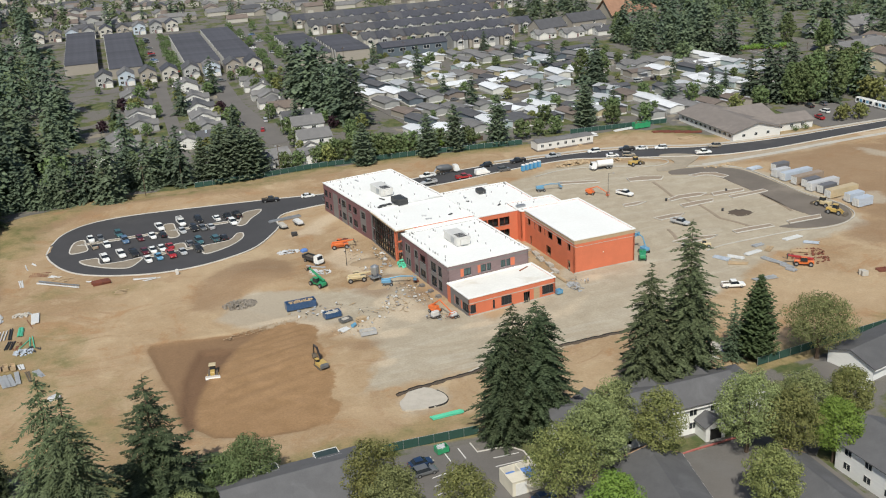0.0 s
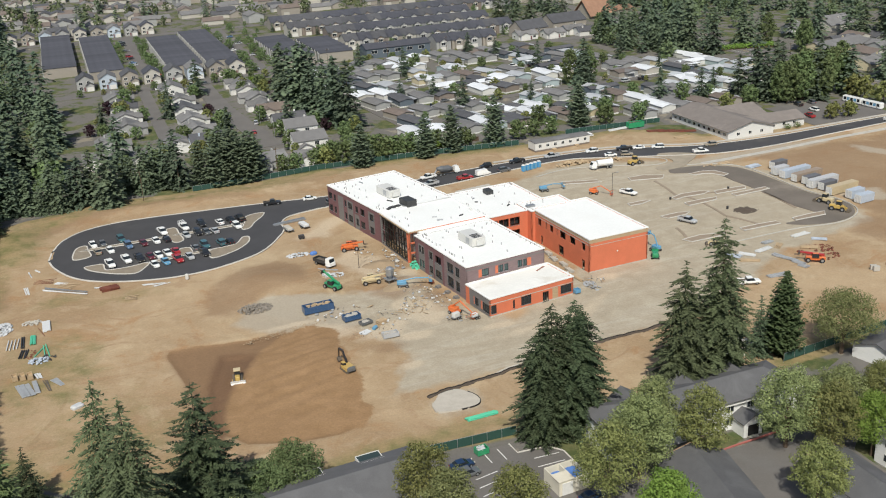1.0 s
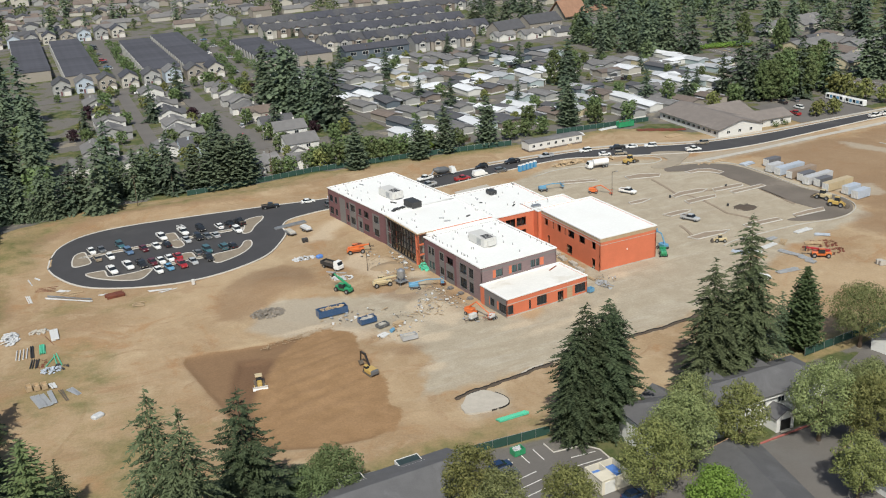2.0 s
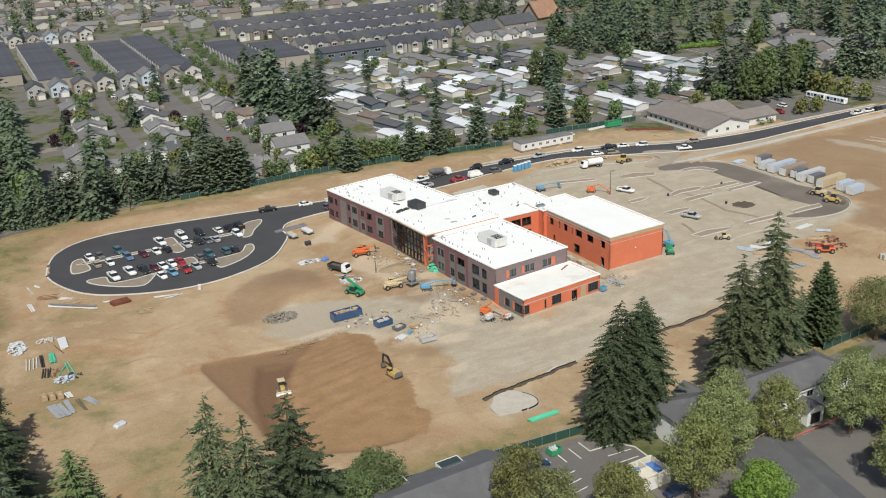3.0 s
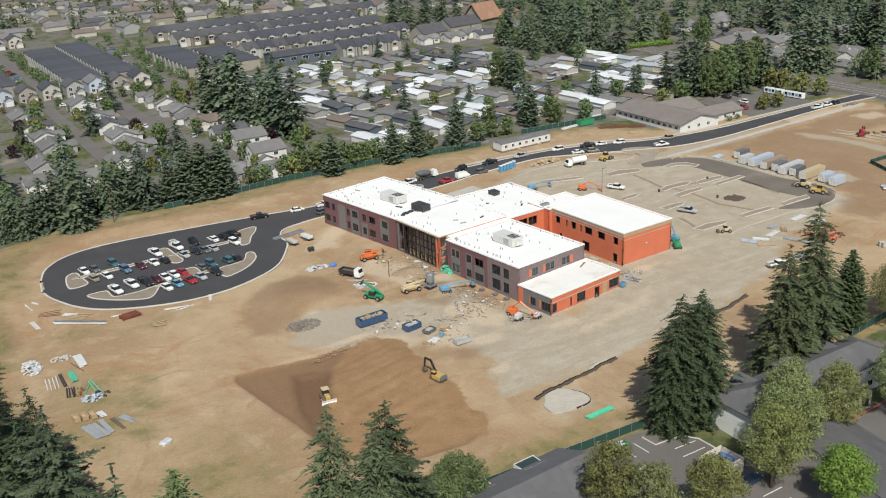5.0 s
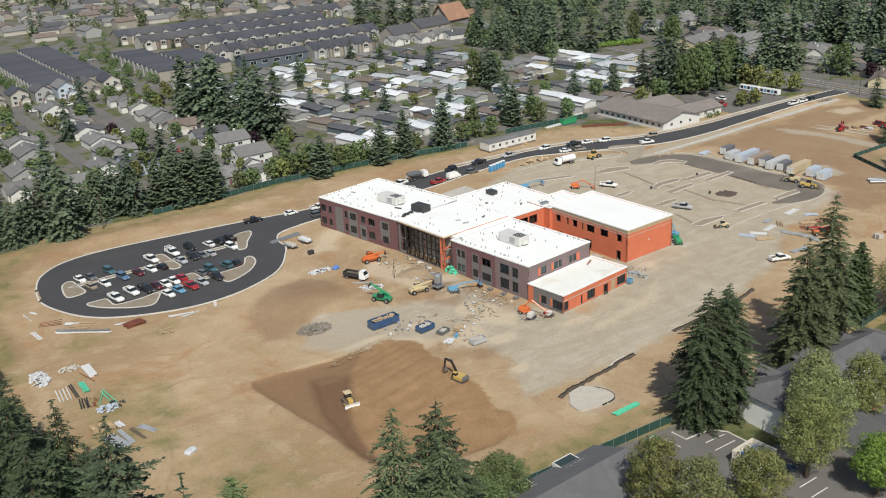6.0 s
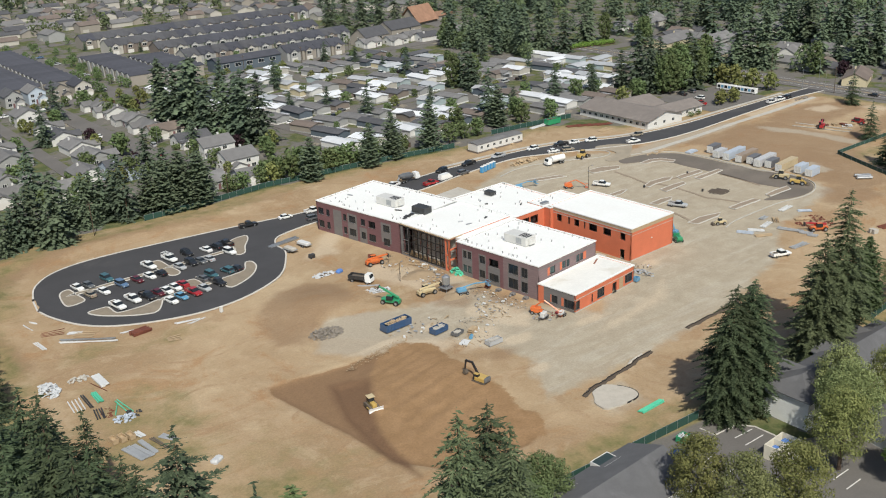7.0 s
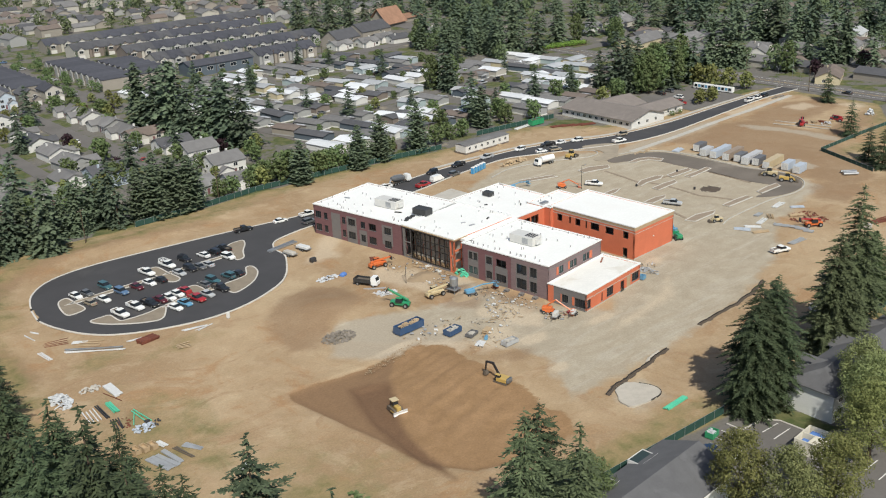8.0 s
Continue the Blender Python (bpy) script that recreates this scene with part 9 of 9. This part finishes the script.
for pts in ([(45.6, 177.2), (50, 178), (56, 178.9), (64, 180), (71, 181.4)], [(86, 183.8), (96, 184), (106, 184.8), (119, 187.4)]):
    line = [(p.x, p.y + 0.6 * noise.noise((p.x * 0.25, 0, 3))) for p in glide(pts, 14)]
    bank = strip(line, 0.95, -0.1, 0.07)
    bank.v = [(x, y + 0.5 * noise.noise((x * 0.9, y * 2.0, z * 5)), z) for x, y, z in bank.v]
    thing("trench", "dark damp trench along the gravel apron", "trench", mesh=bank, mat=DAMP, kind="structure")
    thing("silt_fence", "low black silt fence with spoil along gravel", "silt fence", "silt fences", mesh=strip([(x, y + 0.25 + 0.3 * noise.noise((x * 0.7, 4, 1))) for x, y in line], 0.1, -0.1, 0.28), mat=BLACK_CLOTH)
mound("spoil_ridge", spot(66, 181.4, 12), "pale spoil ridge beside the silt fence", "spoil", GRAVEL_PALE, 3.4, 0.5, 0.35, 19)

for part_line in (patch_line[6:18], patch_line[0:4]):
    thing("silt_fence", "low black silt fence round a spread of gravel", "silt fence", "silt fences", mesh=strip([(p.x, p.y) for p in part_line], 0.16, -0.1, 0.27), mat=BLACK_CLOTH)


def pole(at, high, label, arm=0.0, name="light_pole", mat=None, cross=False):
    t = thing(name, label, "utility pole" if cross else "light pole", at=at)
    part("shaft", Mesh().tube((0, 0, -0.2), (0, 0, high), 0.14 if cross else 0.09, 0.09 if cross else 0.06, 8), mat or STEEL_DARK, t)
    if arm:
        part("arm", Mesh().tube((0, 0, high - 0.1), (arm, 0, high), 0.05, n=6), mat or STEEL_DARK, t)
        part("lamp_head", Mesh().block(arm - 0.1, arm + 0.7, -0.16, 0.16, high - 0.12, high + 0.05, 0.04), STEEL, t)
    if cross:
        part("crossarm", Mesh().box(-1.2, 1.2, -0.06, 0.06, high - 0.9, high - 0.75), mat, t)
        for x in (-1.0, 0.0, 1.0):
            part("insulator", Mesh().tube((x, 0, high - 0.75), (x, 0, high - 0.5), 0.06, n=6), CONCRETE, t)
    return t


pole(spot(145.5, 273.5, 0), 8.0, "dark light pole standing in the gravel lot", 1.4)
pole(spot(53.6, 252.6, 30), 5.0, "dark light mast on a sand pile", 1.2)
pole(spot(64, 438, 180), 8.0, "pale street lamp by the cul-de-sac", 2.0, mat=STEEL)
pole(spot(64, 408, 180), 8.0, "pale street lamp by the cul-de-sac", 2.0, mat=STEEL)
for x, y, h in ((-16, 352, 14), (5, 347, 11), (18, 352, 12), (53, 352, 11), (160, 548, 11), (196, 548, 11), (228, 548, 11), (125, 549, 11), (326, 330, 13), (325, 296, 12), (326, 370, 13), (327, 410, 13), (326, 260, 12)):
    pole(spot(x, y, 20), h, "brown wooden utility pole with a crossarm", name="utility_pole", mat=BARK, cross=True)

for dx, col in ((-0.25, "yellow"), (0.25, "yellow"), (-4.2, "white"), (4.2, "white")):
    thing("road_line", "painted line along the main street", "road marking", "main street lines", mesh=strip([(335 + dx, 180), (335 + dx, 260), (334.2 + dx, 330), (338 + dx, 450), (342 + dx, 556)], 0.18, 0.0, 0.085), mat=P[col], kind="structure")
for x, y in ((323, 311), (345, 299), (346, 317), (324, 300)):
    pole(spot(x, y, 40), 9.0, "pale steel signal pole at the crossing", 5.0, mat=STEEL)

# ---- apartments' yard ----
for ax, ay, bx, by in ((55.4, 147.2, 60.4, 147.0), (54.8, 144.4, 60.2, 144.4), (50.5, 152.9, 50.7, 149.0), (47.6, 152.9, 47.8, 149.2), (57.0, 127.8, 61.7, 127.9), (56.1, 124.8, 60.6, 124.9), (43, 145.4, 47.6, 146.3), (42.6, 142.8, 47.2, 143.7), (42.2, 140.2, 46.8, 141.1)):
    thing("parking_line", "white painted parking line", "road marking", "parking lines", mesh=strip([(ax, ay), (bx, by)], 0.2, 0.0, 0.075), mat=FRAME_WHITE, kind="structure")
thing("kerb", "pale concrete kerb round the parking bays", "kerb", kind="structure", mesh=strip([(53.2, 153.6), (53.4, 150.2), (59.4, 149.8), (61.4, 147.2), (61.6, 140.8)], 0.25, 0.0, 0.2), mat=KERB)
ENCLOSURE = surface("cream_panel", (0.66, 0.61, 0.50), 0.7, dark=0.9, scale=0.6)
store = thing("bin_enclosure", "cream walled bin enclosure, open above, with a blue bin inside", "bin enclosure", at=spot(54.0, 134.6, 4))
for a, b, c, d in ((0, 6.0, 0, 0.2), (0, 6.0, 5.0, 5.2), (0, 0.2, 0.2, 5.0), (5.8, 6.0, 0.2, 5.0), (2.9, 3.1, 0.2, 5.0)):
    part("wall", Mesh().box(a, b, c, d, 0, 2.9), ENCLOSURE, store)
part("floor_slab", Mesh().box(0.2, 5.8, 0.2, 5.0, 0.0, 0.12), CONCRETE, store)
part("roof", Mesh().box(-0.15, 3.0, -0.15, 2.6, 2.9, 3.05), ENCLOSURE, store)
part("bin", Mesh().block(3.3, 5.6, 1.6, 4.4, 0.12, 2.2, 0.1), CLOTH_BLUE, store)
part("bin", Mesh().block(0.5, 2.6, 2.9, 4.6, 0.12, 2.0, 0.1), CLOTH_BLUE, store)
part("gate", Mesh().box(0.6, 2.7, -0.08, 0, 0.1, 2.5), FRAME_WHITE, store)
# white and blue buses behind the car park
for k in range(2):
    bus = thing("coach", "white and blue parked coach among trees", "bus", "parked coaches", at=spot(297.5 + k * 0.6, 339.5 - k * 10.6, -86) @ Matrix.Scale(0.86, 4))
    part("body", Mesh().block(0, 11.5, 0, 2.5, 0.5, 3.2, 0.15), P["white"], bus)
    for q in range(5):
        part("window", Mesh().box(0.8 + q * 2.1, 2.4 + q * 2.1, -0.04, 0, 1.3, 2.7), P["cyan"] if q % 2 else GLASS, bus)
    for x in (2, 9.4):
        for y in (0.1, 2.4):
            wheel(bus, x, y, 0.48, 0.3)
sheet_yard = [(260, 313), (280, 313), (300, 314), (300, 344), (262, 346)]
thing("car_park", "old grey asphalt car park beside the pale building", "car park", kind="structure", mesh=sheet(sheet_yard, 0.03, 0.2), mat=OLD_ASPHALT)
